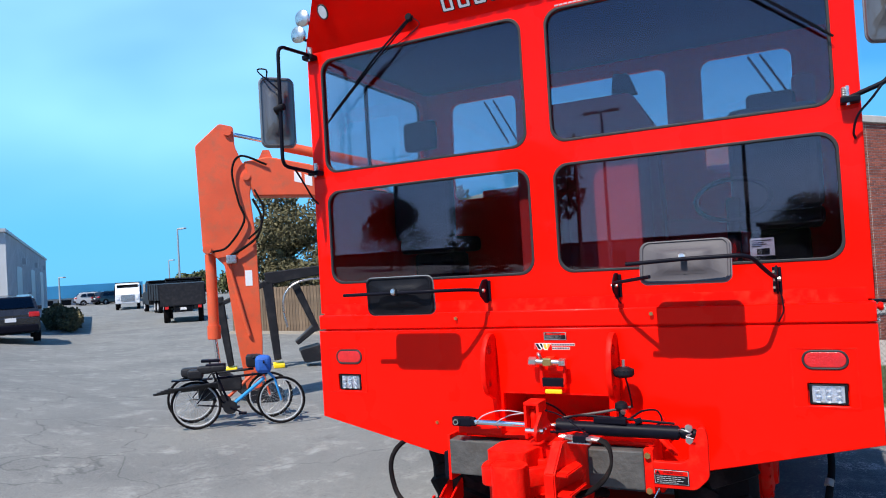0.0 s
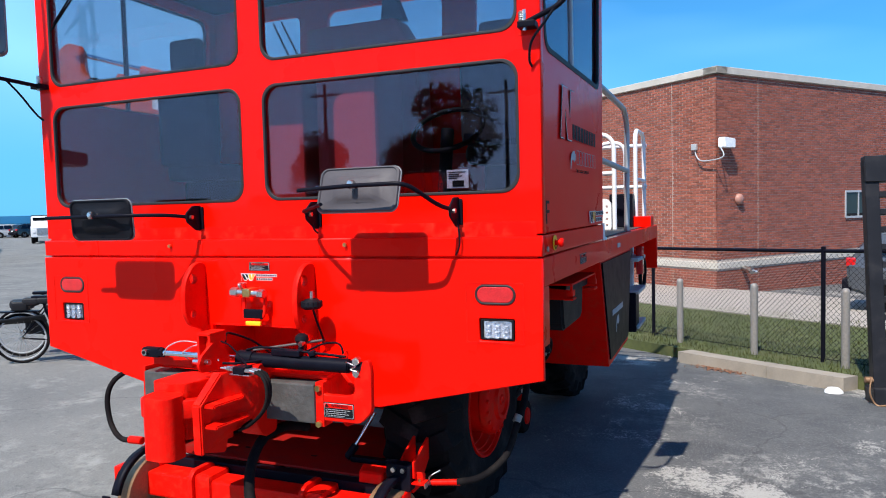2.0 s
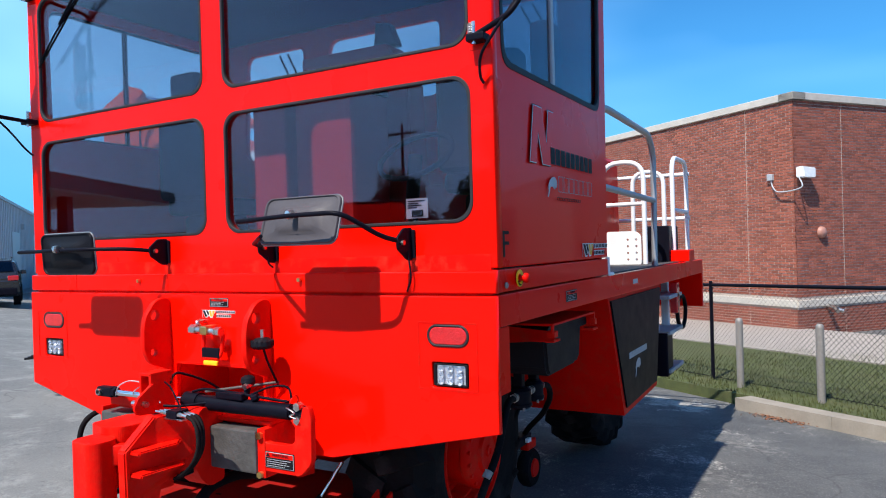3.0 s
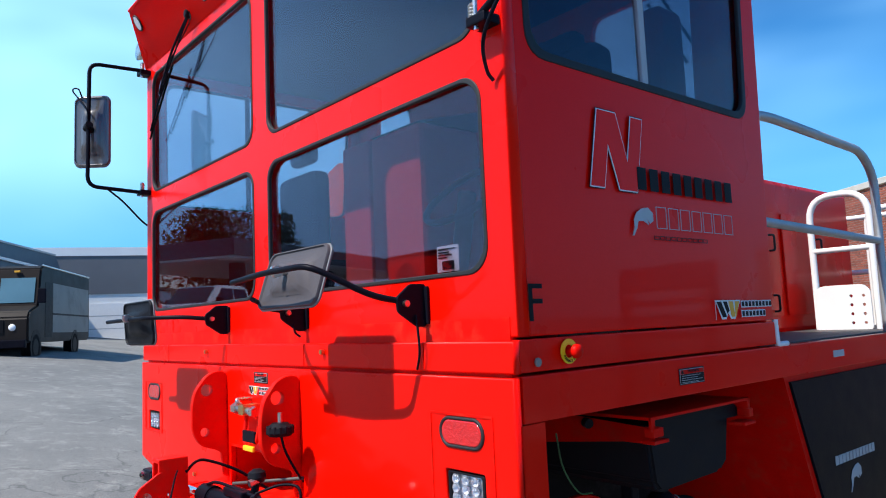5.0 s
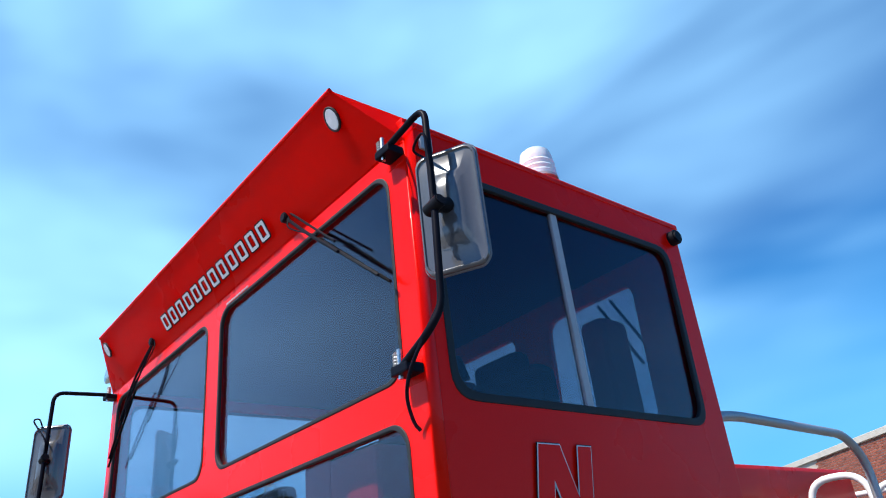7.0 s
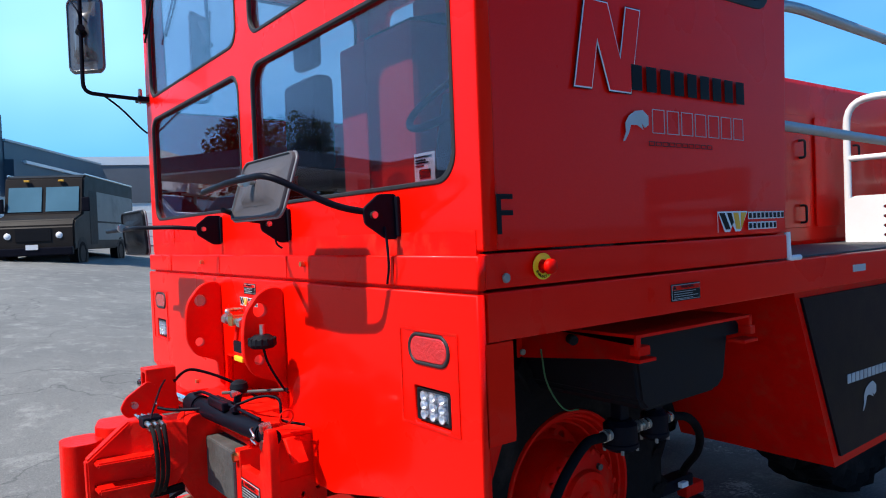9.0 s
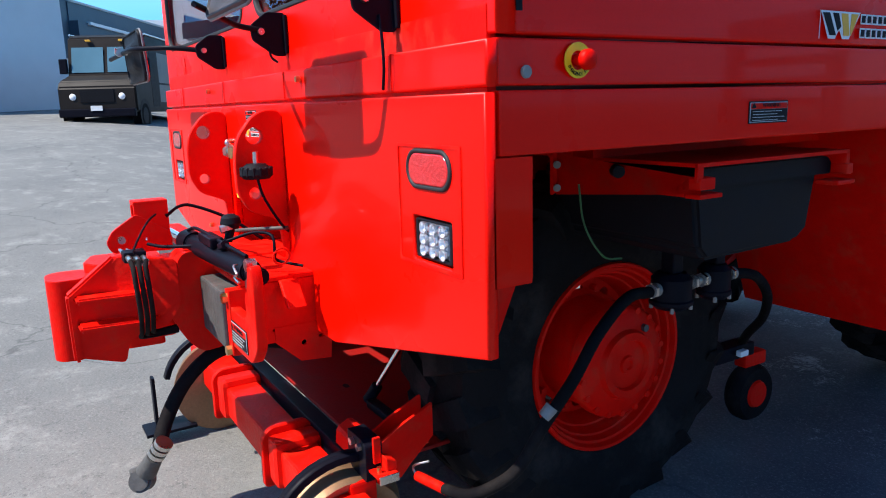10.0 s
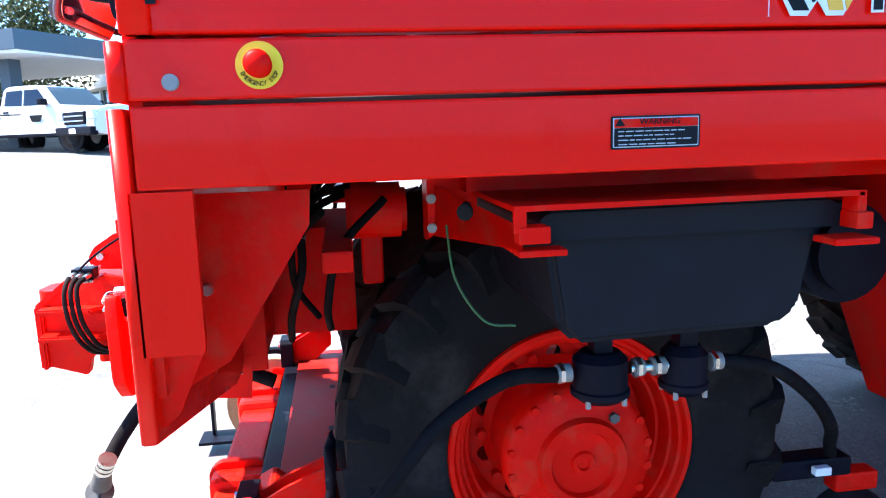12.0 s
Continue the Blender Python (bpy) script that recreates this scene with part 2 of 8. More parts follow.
def prism(pts, a, b, m=None, bevel=0.0, seg=2):
    """A convex or simple outline in x, y, drawn out from z = a to z = b."""
    bm = bmesh.new()
    lo = [bm.verts.new((x, y, a)) for x, y in pts]
    hi = [bm.verts.new((x, y, b)) for x, y in pts]
    bm.faces.new(lo[::-1])
    bm.faces.new(hi)
    for i in range(len(pts)):
        j = (i + 1) % len(pts)
        bm.faces.new((lo[i], lo[j], hi[j], hi[i]))
    bmesh.ops.recalc_face_normals(bm, faces=bm.faces)
    if bevel:
        bmesh.ops.bevel(bm, geom=bm.edges, offset=bevel, segments=seg, affect="EDGES", clamp_overlap=True)
    if m is not None:
        turn(bm, m)
    bm.faces.layers.int.new("flat")
    return bm


def cyl(p, q, r, r2=None, seg=24, bevel=0.0):
    p, q = Vector(p), Vector(q)
    bm = bmesh.new()
    bmesh.ops.create_cone(bm, cap_ends=True, segments=seg, radius1=r, radius2=r if r2 is None else r2, depth=(q - p).length)
    if bevel:
        rim = [e for e in bm.edges if abs(e.verts[0].co.z - e.verts[1].co.z) < 1e-6]
        bmesh.ops.bevel(bm, geom=rim, offset=bevel, segments=2, affect="EDGES")
    turn(bm, Matrix.Translation((p + q) / 2) @ (q - p).to_track_quat("Z", "Y").to_matrix().to_4x4())
    return bm


def lathe(profile, seg=32, m=None):
    """Turns (radius, height) pairs round z."""
    bm = bmesh.new()
    rings = []
    for r, z in profile:
        if r < 1e-5:
            rings.append([bm.verts.new((0, 0, z))])
        else:
            rings.append([bm.verts.new((r * math.cos(2 * math.pi * i / seg), r * math.sin(2 * math.pi * i / seg), z)) for i in range(seg)])
    for a, b in zip(rings, rings[1:]):
        for i in range(seg):
            j = (i + 1) % seg
            if len(a) == 1 and len(b) == 1:
                continue
            if len(a) == 1:
                bm.faces.new((a[0], b[i], b[j]))
            elif len(b) == 1:
                bm.faces.new((a[i], b[0], a[j]))
            else:
                bm.faces.new((a[i], b[i], b[j], a[j]))
    bmesh.ops.recalc_face_normals(bm, faces=bm.faces)
    if m is not None:
        turn(bm, m)
    return bm


def fillet(pts, r, n=5):
    """Rounds the corners of a line of points."""
    pts = [Vector(p) for p in pts]
    out = [pts[0]]
    for a, b, c in zip(pts, pts[1:], pts[2:]):
        u, v = (a - b), (c - b)
        d = min(r, u.length * 0.49, v.length * 0.49)
        s, e = b + u.normalized() * d, b + v.normalized() * d
        for i in range(n + 1):
            t = i / n
            out.append((1 - t) ** 2 * s + 2 * t * (1 - t) * b + t * t * e)
    return out + [pts[-1]]


def bend(pts, n=6):
    """A smooth line through the points."""
    p = [Vector(q) for q in pts]
    p = [2 * p[0] - p[1]] + p + [2 * p[-1] - p[-2]]
    out = []
    for a, b, c, d in zip(p, p[1:], p[2:], p[3:]):
        for i in range(n):
            t = i / n
            out.append(0.5 * (2 * b + (c - a) * t + (2 * a - 5 * b + 4 * c - d) * t * t + (3 * b - a - 3 * c + d) * t ** 3))
    return out + [p[-2]]


def tube(pts, r, seg=10, bm=None):
    """A round bar along a line of points."""
    pts = [Vector(p) for p in pts]
    bm = bm or bmesh.new()
    tang = [(b - a).normalized() for a, b in zip(pts, pts[1:])]
    tang = [tang[0]] + [(a + b).normalized() if (a + b).length > 1e-6 else b for a, b in zip(tang, tang[1:])] + [tang[-1]]
    side = tang[0].orthogonal().normalized()
    rings = []
    for p, t in zip(pts, tang):
        side = (side - t * side.dot(t)).normalized()
        up = t.cross(side)
        rings.append([bm.verts.new(p + r * (math.cos(2 * math.pi * i / seg) * side + math.sin(2 * math.pi * i / seg) * up)) for i in range(seg)])
    for a, b in zip(rings, rings[1:]):
        for i in range(seg):
            bm.faces.new((a[i], a[(i + 1) % seg], b[(i + 1) % seg], b[i]))
    bm.faces.new(rings[0][::-1])
    bm.faces.new(rings[-1])
    return bm


def rrect(x0, y0, x1, y1, r, n=6):
    """A rectangle with round corners, as a loop."""
    out = []
    for cx, cy, a in ((x1 - r, y0 + r, -90), (x1 - r, y1 - r, 0), (x0 + r, y1 - r, 90), (x0 + r, y0 + r, 180)):
        out += [(cx + r * math.cos(radians(a + 90 * i / n)), cy + r * math.sin(radians(a + 90 * i / n))) for i in range(n + 1)]
    return out


def circle(cx, cy, r, n=24, ry=None):
    return [(cx + r * math.cos(2 * math.pi * i / n), cy + (ry or r) * math.sin(2 * math.pi * i / n)) for i in range(n)]


def rounded(pts, r, n=5):
    """Rounds the corners of a closed outline."""
    out = []
    k = len(pts)
    for i in range(k):
        a, b, c = Vector(pts[i - 1]), Vector(pts[i]), Vector(pts[(i + 1) % k])
        u, v = a - b, c - b
        d = min(r, u.length * 0.45, v.length * 0.45)
        s, e = b + u.normalized() * d, b + v.normalized() * d
        for j in range(n + 1):
            t = j / n
            out.append(tuple((1 - t) ** 2 * s + 2 * t * (1 - t) * b + t * t * e))
    return out


def plate(loops, thick, m=None, edge=0.0):
    """A plate with holes: the first loop is its outline. Its front lies at z = 0 of m, its back at -thick."""
    cu = bpy.data.curves.new("outline", "CURVE")
    cu.dimensions, cu.fill_mode = "2D", "BOTH"
    cu.extrude = max(thick / 2 - edge, 1e-4)
    cu.bevel_depth, cu.bevel_resolution = edge, 1
    if edge:
        cu.offset = -edge
    for loop in loops:
        sp = cu.splines.new("POLY")
        sp.points.add(len(loop) - 1)
        for p, q in zip(sp.points, loop):
            p.co = (q[0], q[1], 0, 1)
        sp.use_cyclic_u = True
    ob = bpy.data.objects.new("outline", cu)
    me = bpy.data.meshes.new_from_object(ob)
    bm = bmesh.new()
    bm.from_mesh(me)
    bpy.data.meshes.remove(me)
    bpy.data.objects.remove(ob)
    bpy.data.curves.remove(cu)
    bmesh.ops.remove_doubles(bm, verts=bm.verts, dist=1e-5)
    bmesh.ops.translate(bm, vec=(0, 0, -thick / 2), verts=bm.verts)
    if m is not None:
        turn(bm, m)
    bm.faces.layers.int.new("flat")
    return bm


def words(body, size, thick=0.002, m=None, align="CENTER", bold=0.0):
    cu = bpy.data.curves.new("words", "FONT")
    cu.body, cu.size, cu.extrude, cu.align_x, cu.align_y, cu.offset = body, size, thick / 2, align, "CENTER", bold
    cu.resolution_u = 3
    ob = bpy.data.objects.new("words", cu)
    me = bpy.data.meshes.new_from_object(ob)
    bm = bmesh.new()
    bm.from_mesh(me)
    bpy.data.meshes.remove(me)
    bpy.data.objects.remove(ob)
    bpy.data.curves.remove(cu)
    if m is not None:
        turn(bm, m)
    return bm


def front(y):
    """x, z of the front; out of it is towards -y."""
    return Matrix(((1, 0, 0, 0), (0, 0, -1, y), (0, 1, 0, 0), (0, 0, 0, 1)))


def right(x):
    """y, z of the right-hand side; out of it is towards +x."""
    return Matrix(((0, 0, 1, x), (1, 0, 0, 0), (0, 1, 0, 0), (0, 0, 0, 1)))


def left(x):
    """-y, z of the left-hand side; out of it is towards -x."""
    return Matrix(((0, 0, -1, x), (-1, 0, 0, 0), (0, 1, 0, 0), (0, 0, 0, 1)))


def rear(y):
    """-x, z of the rear; out of it is towards +y."""
    return Matrix(((-1, 0, 0, 0), (0, 0, 1, y), (0, 1, 0, 0), (0, 0, 0, 1)))


def ease(a, b, v):
    t = min(1.0, max(0.0, (v - a) / (b - a)))
    return t * t * (3 - 2 * t)


def lie(x, y):
    """Height of the yard: level under the machine, rising gently westward and falling northward."""
    w, n = max(0.0, -x - 2.5), max(0.0, y - 2.0)
    w = w * ease(0, 4, w)
    n = n * ease(0, 4, n)
    near = 1.0 - 0.86 * ease(0.02, 0.75, y / w) if w > 0.01 else 1.0
    return -0.115 + near * 0.078 * 40 * math.tanh(w / 40) - 0.040 * 24 * math.tanh(n / 24)


# ---- ground ----
def asphalt():
    m = bpy.data.materials.new("worn_asphalt")
    m.use_nodes = True
    n, l = m.node_tree.nodes, m.node_tree.links
    p = n["Principled BSDF"]
    tc = n.new("ShaderNodeTexCoord")

    def tex(scale, detail, rough=0.6):
        t = n.new("ShaderNodeTexNoise")
        t.inputs["Scale"].default_value, t.inputs["Detail"].default_value, t.inputs["Roughness"].default_value = scale, detail, rough
        l.new(tc.outputs["Object"], t.inputs["Vector"])
        return t.outputs["Fac"]

    def ramp(src, a, b, lo, hi):
        r = n.new("ShaderNodeMapRange")
        for k, v in zip(("From Min", "From Max", "To Min", "To Max"), (a, b, lo, hi)):
            r.inputs[k].default_value = v
        l.new(src, r.inputs["Value"])
        return r.outputs["Result"]

    def mix(fac, a, b):
        x = n.new("ShaderNodeMix")
        x.data_type = "RGBA"
        l.new(fac, x.inputs["Factor"])
        for k, v in (("A", a), ("B", b)):
            if isinstance(v, tuple):
                x.inputs[k].default_value = (*v, 1)
            else:
                l.new(v, x.inputs[k])
        return x.outputs["Result"]

    grit = tex(70, 5, 0.8)
    # older pale paving to the west, a darker overlay with flaking patches to the east, carried under the machine as
    # painted shade
    axes = n.new("ShaderNodeSeparateXYZ")
    l.new(tc.outputs["Object"], axes.inputs["Vector"])
    edge = n.new("ShaderNodeMath")
    edge.operation = "MULTIPLY_ADD"
    edge.inputs[1].default_value = 2.2
    l.new(tex(0.8, 6, 0.6), edge.inputs[0])
    # pulls the dark overlay westward beneath the machine, its shade put into the paving colour
    shade_skew = n.new("ShaderNodeMath")
    shade_skew.operation = "MULTIPLY_ADD"
    shade_skew.inputs[1].default_value = 0.9
    l.new(ramp(axes.outputs["Y"], 0.6, 3.6, 0, 3), shade_skew.inputs[0])
    l.new(axes.outputs["X"], shade_skew.inputs[2])
    l.new(shade_skew.outputs["Value"], edge.inputs[2])
    overlay = ramp(edge.outputs["Value"], 1.9, 3.1, 0, 1)
    c = mix(ramp(tex(0.55, 6), 0.35, 0.65, 0, 1), (0.135, 0.134, 0.128), (0.20, 0.196, 0.182))
    c = mix(ramp(tex(2.3, 10, 0.75), 0.52, 0.68, 0, 0.7), c, (0.33, 0.325, 0.30))
    c = mix(ramp(tex(1.1, 9, 0.75), 0.54, 0.66, 0, 0.55), c, (0.08, 0.08, 0.08))
    c = mix(ramp(tex(14, 8, 0.8), 0.56, 0.64, 0, 0.55), c, (0.075, 0.075, 0.075))
    dark = mix(ramp(tex(2.1, 6), 0.35, 0.65, 0, 1), (0.070, 0.071, 0.073), (0.110, 0.110, 0.108))
    flake = n.new("ShaderNodeMath")
    flake.operation = "MULTIPLY"
    l.new(ramp(tex(0.75, 7, 0.65), 0.53, 0.66, 0, 1), flake.inputs[0])
    l.new(ramp(tex(11, 12, 0.85), 0.49, 0.55, 0, 0.95), flake.inputs[1])
    chips = n.new("ShaderNodeMath")
    chips.operation = "MULTIPLY_ADD"
    chips.inputs[1].default_value = 0.55
    l.new(tex(38, 5, 0.9), chips.inputs[0])
    l.new(tex(0.9, 8, 0.7), chips.inputs[2])
    dark = mix(flake.outputs["Value"], dark, (0.30, 0.29, 0.265))
    dark = mix(ramp(chips.outputs["Value"], 0.86, 0.90, 0, 0.9), dark, (0.42, 0.40, 0.36))
    c = mix(overlay, c, dark)
    c = mix(ramp(grit, 0.53, 0.70, 0, 0.6), c, (0.36, 0.35, 0.325))
    c = mix(ramp(grit, 0.30, 0.45, 0.7, 0), c, (0.035, 0.035, 0.036))
    crack = n.new("ShaderNodeTexVoronoi")
    crack.feature = "DISTANCE_TO_EDGE"
    crack.inputs["Scale"].default_value = 0.35
    warp = n.new("ShaderNodeTexNoise")
    warp.inputs["Scale"].default_value, warp.inputs["Detail"].default_value = 1.2, 6
    off = n.new("ShaderNodeVectorMath")
    off.operation = "ADD"
    l.new(tc.outputs["Object"], warp.inputs["Vector"])
    l.new(tc.outputs["Object"], off.inputs[0])
    l.new(warp.outputs["Color"], off.inputs[1])
    l.new(off.outputs["Vector"], crack.inputs["Vector"])
    c = mix(ramp(crack.outputs["Distance"], 0.0, 0.006, 0.55, 0), c, (0.04, 0.04, 0.04))
    l.new(c, p.inputs["Base Color"])
    p.inputs["Roughness"].default_value = 0.88
    b = n.new("ShaderNodeBump")
    b.inputs["Strength"].default_value, b.inputs["Distance"].default_value = 0.5, 0.006
    l.new(grit, b.inputs["Height"])
    l.new(b.outputs["Normal"], p.inputs["Normal"])
    return m


ASPHALT = asphalt()
CONCRETE = surf("weathered_concrete", (0.33, 0.285, 0.23), 0.85, var=0.18, scale=3, bump=0.3, bscale=60, dirt=(0.20, 0.18, 0.15), dirt_amount=0.5, dirt_scale=4)
PAVING = surf("pale_concrete_paving", (0.36, 0.315, 0.27), 0.85, var=0.1, scale=1.5, bump=0.2, bscale=50)
GRASS = surf("mown_grass", (0.0680, 0.0816, 0.0225), 0.9, var=0.45, scale=5, bump=0.8, bscale=70, dirt=(0.16, 0.14, 0.06), dirt_amount=0.5, dirt_scale=2)
BRICK = surf("red_brick", (0.29, 0.082, 0.048), 0.85, var=0.15, scale=9, bump=0.3, bscale=70, random_amount=0.28)
WINDOW_GREY = surf("grey_green_window_glass", (0.035, 0.055, 0.055), 0.45, var=0.2, scale=1.5, spec=0.2)
MORTAR = surf("grey_mortar", (0.52, 0.43, 0.36), 0.9, var=0.12, scale=6, bump=0.2)
STONE = surf("pale_cast_stone", (0.55, 0.50, 0.43), 0.8, var=0.12, scale=4, bump=0.1)
GALV = surf("galvanised_steel", (0.42, 0.44, 0.46), 0.5, metal=0.6, var=0.15, scale=6)
ORANGE = surf("excavator_orange_paint", (0.68, 0.090, 0.028), 0.45, var=0.12, scale=3, dirt=(0.28, 0.13, 0.07), dirt_amount=0.5, dirt_scale=4)
MACHINE_BLACK = surf("machine_black_paint", (0.014, 0.014, 0.017), 0.5, spec=0.25, var=0.3, scale=6, dirt=(0.06, 0.055, 0.05), dirt_amount=0.3, dirt_scale=6)
CAR_BLACK = surf("black_car_paint", (0.014, 0.015, 0.018), 0.25, var=0.1, scale=3, coat=0.8)
CAR_WHITE = surf("white_car_paint", (0.78, 0.79, 0.80), 0.3, var=0.04, scale=3, coat=0.6)
CAR_GREY = surf("grey_car_paint", (0.105, 0.11, 0.12), 0.3, metal=0.4, var=0.08, scale=3, coat=0.7)
BROWN_VAN = surf("dark_brown_van_paint", (0.018, 0.014, 0.012), 0.5, var=0.15, scale=2, spec=0.15)
NAVY = surf("dark_blue_grey_cladding", (0.045, 0.075, 0.105), 0.5, var=0.12, scale=1.2, bump=0.05)
DRY_LEAF = surf("dry_brown_leaf", (0.20, 0.085, 0.045), 0.8, var=0.3, scale=20, random_amount=0.4)
LEAF_DULL = surf("dusty_olive_leaves", (0.11, 0.095, 0.042), 0.85, var=0.4, scale=3, random_amount=0.4)
HALL_WHITE = surf("off_white_metal_siding", (0.55, 0.57, 0.58), 0.55, var=0.1, scale=1.0, bump=0.05)
PANEL_WHITE = surf("white_composite_wall", (0.72, 0.74, 0.74), 0.5, var=0.05, scale=1.0)
BLUE_ROOF = surf("blue_metal_roof", (0.03, 0.22, 0.42), 0.5, var=0.1, scale=0.5)
WOOD = surf("weathered_fence_wood", (0.16, 0.11, 0.07), 0.85, var=0.3, scale=6, bump=0.3, random_amount=0.2)
BARK = surf("tree_bark", (0.07, 0.05, 0.035), 0.95, var=0.4, scale=12, bump=0.6, bscale=40)
LEAF = surf("dry_green_leaves", (0.075, 0.085, 0.025), 0.75, var=0.4, scale=3, random_amount=0.45)
ALLOY = surf("silver_wheel", (0.46, 0.47, 0.49), 0.4, metal=0.15, var=0.15, scale=8)


def ground_sheet():
    xs = sorted({round(v, 3) for v in list(np.linspace(-60, 40, 101)) + [-1200, -700, -400, -250, -160, -110, -80, 55, 80, 120, 200, 400, 800, 1200]})
    ys = sorted({round(v, 3) for v in list(np.linspace(-40, 60, 101)) + [-1200, -700, -400, -200, -120, -70, 80, 110, 160, 250, 400, 700, 1200]})
    bm = bmesh.new()
    grid = [[bm.verts.new((x, y, lie(x, y))) for y in ys] for x in xs]
    for i in range(len(xs) - 1):
        for j in range(len(ys) - 1):
            bm.faces.new((grid[i][j], grid[i + 1][j], grid[i + 1][j + 1], grid[i][j + 1]))
    ob = part("ground", bm, ASPHALT, smooth=60)
    tagged(ob, "worn grey asphalt yard with pale patches and cracks", "ground", kind="structure")


ground_sheet()

# ---- railcar mover: body ----
mover = thing("railcar_mover", "bright red railcar mover with a large glazed cab", "railcar mover")
W = 1.555

# lower front plate with the coupler notch and lamp pockets
outline = [(-W, 0.905), (-0.72, 0.715), (-0.29, 0.715), (-0.29, 1.095), (0.31, 1.095), (0.31, 0.715), (0.72, 0.715), (W, 0.905), (W, 1.452), (-W, 1.452)]
pockets = [rrect(s * 1.338 - 0.085, 1.075, s * 1.338 + 0.085, 1.178, 0.006, 2) for s in (-1, 1)]
front_plate = part("front_plate", plate([outline] + pockets, 0.03, front(0.0), 0.006), RED, mover, smooth=35)
for s in (-1, 1):
    b = plate([rrect(s * 1.338 - 0.15, 1.062, s * 1.338 + 0.13, 1.345, 0.004, 2), rrect(s * 1.338 - 0.143, 1.069, s * 1.338 + 0.123, 1.338, 0.003, 2)], 0.004, front(-0.003))
    part("lamp_panel_edge", b, RED_DULL, front_plate)
band = part("front_band", plate([[(-W, 1.462), (W, 1.462), (W, 1.553), (-W, 1.553)]], 0.03, front(0.006), 0.007), RED, mover, smooth=35)
part("seam_backing", box((-W + 0.03, 0.028, 1.40), (W - 0.03, 0.05, 1.62)), RED_DULL, mover)

# cab front
LOW, UP = (1.757, 2.347), (2.476, 3.206)
panes = [rrect(a, z0, b, z1, 0.085, 8) for a, b in ((-1.447, -0.072), (0.076, 1.447)) for z0, z1 in (LOW, UP)]
cab = part("cab_front", plate([[(-W, 1.563), (W, 1.563), (W, 3.35), (-W, 3.35)]] + panes, 0.05, front(0.03), 0.006), RED, mover, smooth=35)


def grow(loop, d):
    cx = sum(p[0] for p in loop) / len(loop)
    cy = sum(p[1] for p in loop) / len(loop)
    sx = (max(p[0] for p in loop) - min(p[0] for p in loop)) / 2
    sy = (max(p[1] for p in loop) - min(p[1] for p in loop)) / 2
    return [(cx + (p[0] - cx) * (sx + d) / sx, cy + (p[1] - cy) * (sy + d) / sy) for p in loop]


def window(name, loop, m, parent, depth=0.0, seal_out=0.006, seal_in=0.008, pane=None):
    w = part(name, plate([grow(loop, -0.004)], 0.006, m @ Matrix.Translation((0, 0, -0.016 - depth))), pane or CAB_GLASS, parent)
    part("seal", plate([grow(loop, seal_out), grow(loop, -seal_in)], 0.018, m @ Matrix.Translation((0, 0, 0.004)), 0.003), SEAL, w, smooth=40)
    return w


for loop in panes:
    window("windscreen", loop, front(0.03), mover)
for x in (-1.114, -0.343, 0.4, 1.16):
    part("panel_seam", box((x - 0.0011, 0.0275, 1.566), (x + 0.0011, 0.032, 1.70)), RED_DULL, cab)
    part("panel_seam", box((x - 0.0011, 0.0035, 1.464), (x + 0.0011, 0.010, 1.551)), RED_DULL, band)

# cab sides, back and roof
BACK_LO, BACK_HI = 1.56, 1.64
side_win = rounded([(0.14, 2.405), (1.46, 2.405), (1.515, 3.205), (0.13, 3.205)], 0.09)
side_loop = [(0.034, 1.563), (BACK_LO, 1.563), (BACK_HI, 3.35), (0.034, 3.35)]
cab_side = part("cab_side", plate([side_loop, side_win], 0.05, right(W - 0.006), 0.006), RED, mover, smooth=35)
sw = window("side_window", side_win, right(W - 0.006), mover, seal_out=0.012, seal_in=0.016, pane=SIDE_GLASS)
part("divider", box((1.525, 0.74, 2.42), (1.545, 0.775, 3.19), 0.004), GREY_PAINT, sw)
mirrored = [(-y, z) for y, z in side_loop][::-1]
part("cab_side", plate([mirrored, [(-y, z) for y, z in side_win][::-1]], 0.05, left(-W + 0.006), 0.006), RED, mover, smooth=35)
window("side_window", [(-y, z) for y, z in side_win][::-1], left(-W + 0.006), mover, seal_out=0.012, seal_in=0.016, pane=CLEAR_GLASS)
part("divider_bar", box((-1.545, 0.675, 2.42), (-1.525, 0.705, 3.19), 0.004), BLACK, mover)
rear_panes = [rrect(a, z, b, 3.17, 0.07) for a, b, z in ((-1.28, -0.70, 2.36), (-0.46, 0.47, 2.66), (0.70, 1.28, 2.36))]
back_wall = plate([[(-W + 0.04, 1.47), (W - 0.04, 1.47), (W - 0.04, 3.33), (-W + 0.04, 3.33)]] + rear_panes, 0.05, rear(1.58))
for v in back_wall.verts:
    v.co.y += (v.co.z - 1.563) * (BACK_HI - BACK_LO) / 1.77 - 0.02
part("cab_back", back_wall, RED, mover, smooth=35)
for loop in rear_panes:
    g = plate([grow(loop, -0.004)], 0.006, rear(1.56))
    for v in g.verts:
        v.co.y += (v.co.z - 1.563) * (BACK_HI - BACK_LO) / 1.77 - 0.02
    part("rear_window", g, CLEAR_GLASS, mover)
roof = part("cab_roof", box((-W, 0.03, 3.345), (W, BACK_HI + 0.02, 3.372), 0.008), RED, mover, smooth=35)
part("roof_lining", box((-W + 0.06, 0.10, 3.27), (W - 0.06, BACK_HI - 0.06, 3.318)), DARK_TRIM, mover)
part("cab_floor", box((-W + 0.05, 0.09, 1.47), (W - 0.05, 1.46, 1.51)), DARK_TRIM, mover)

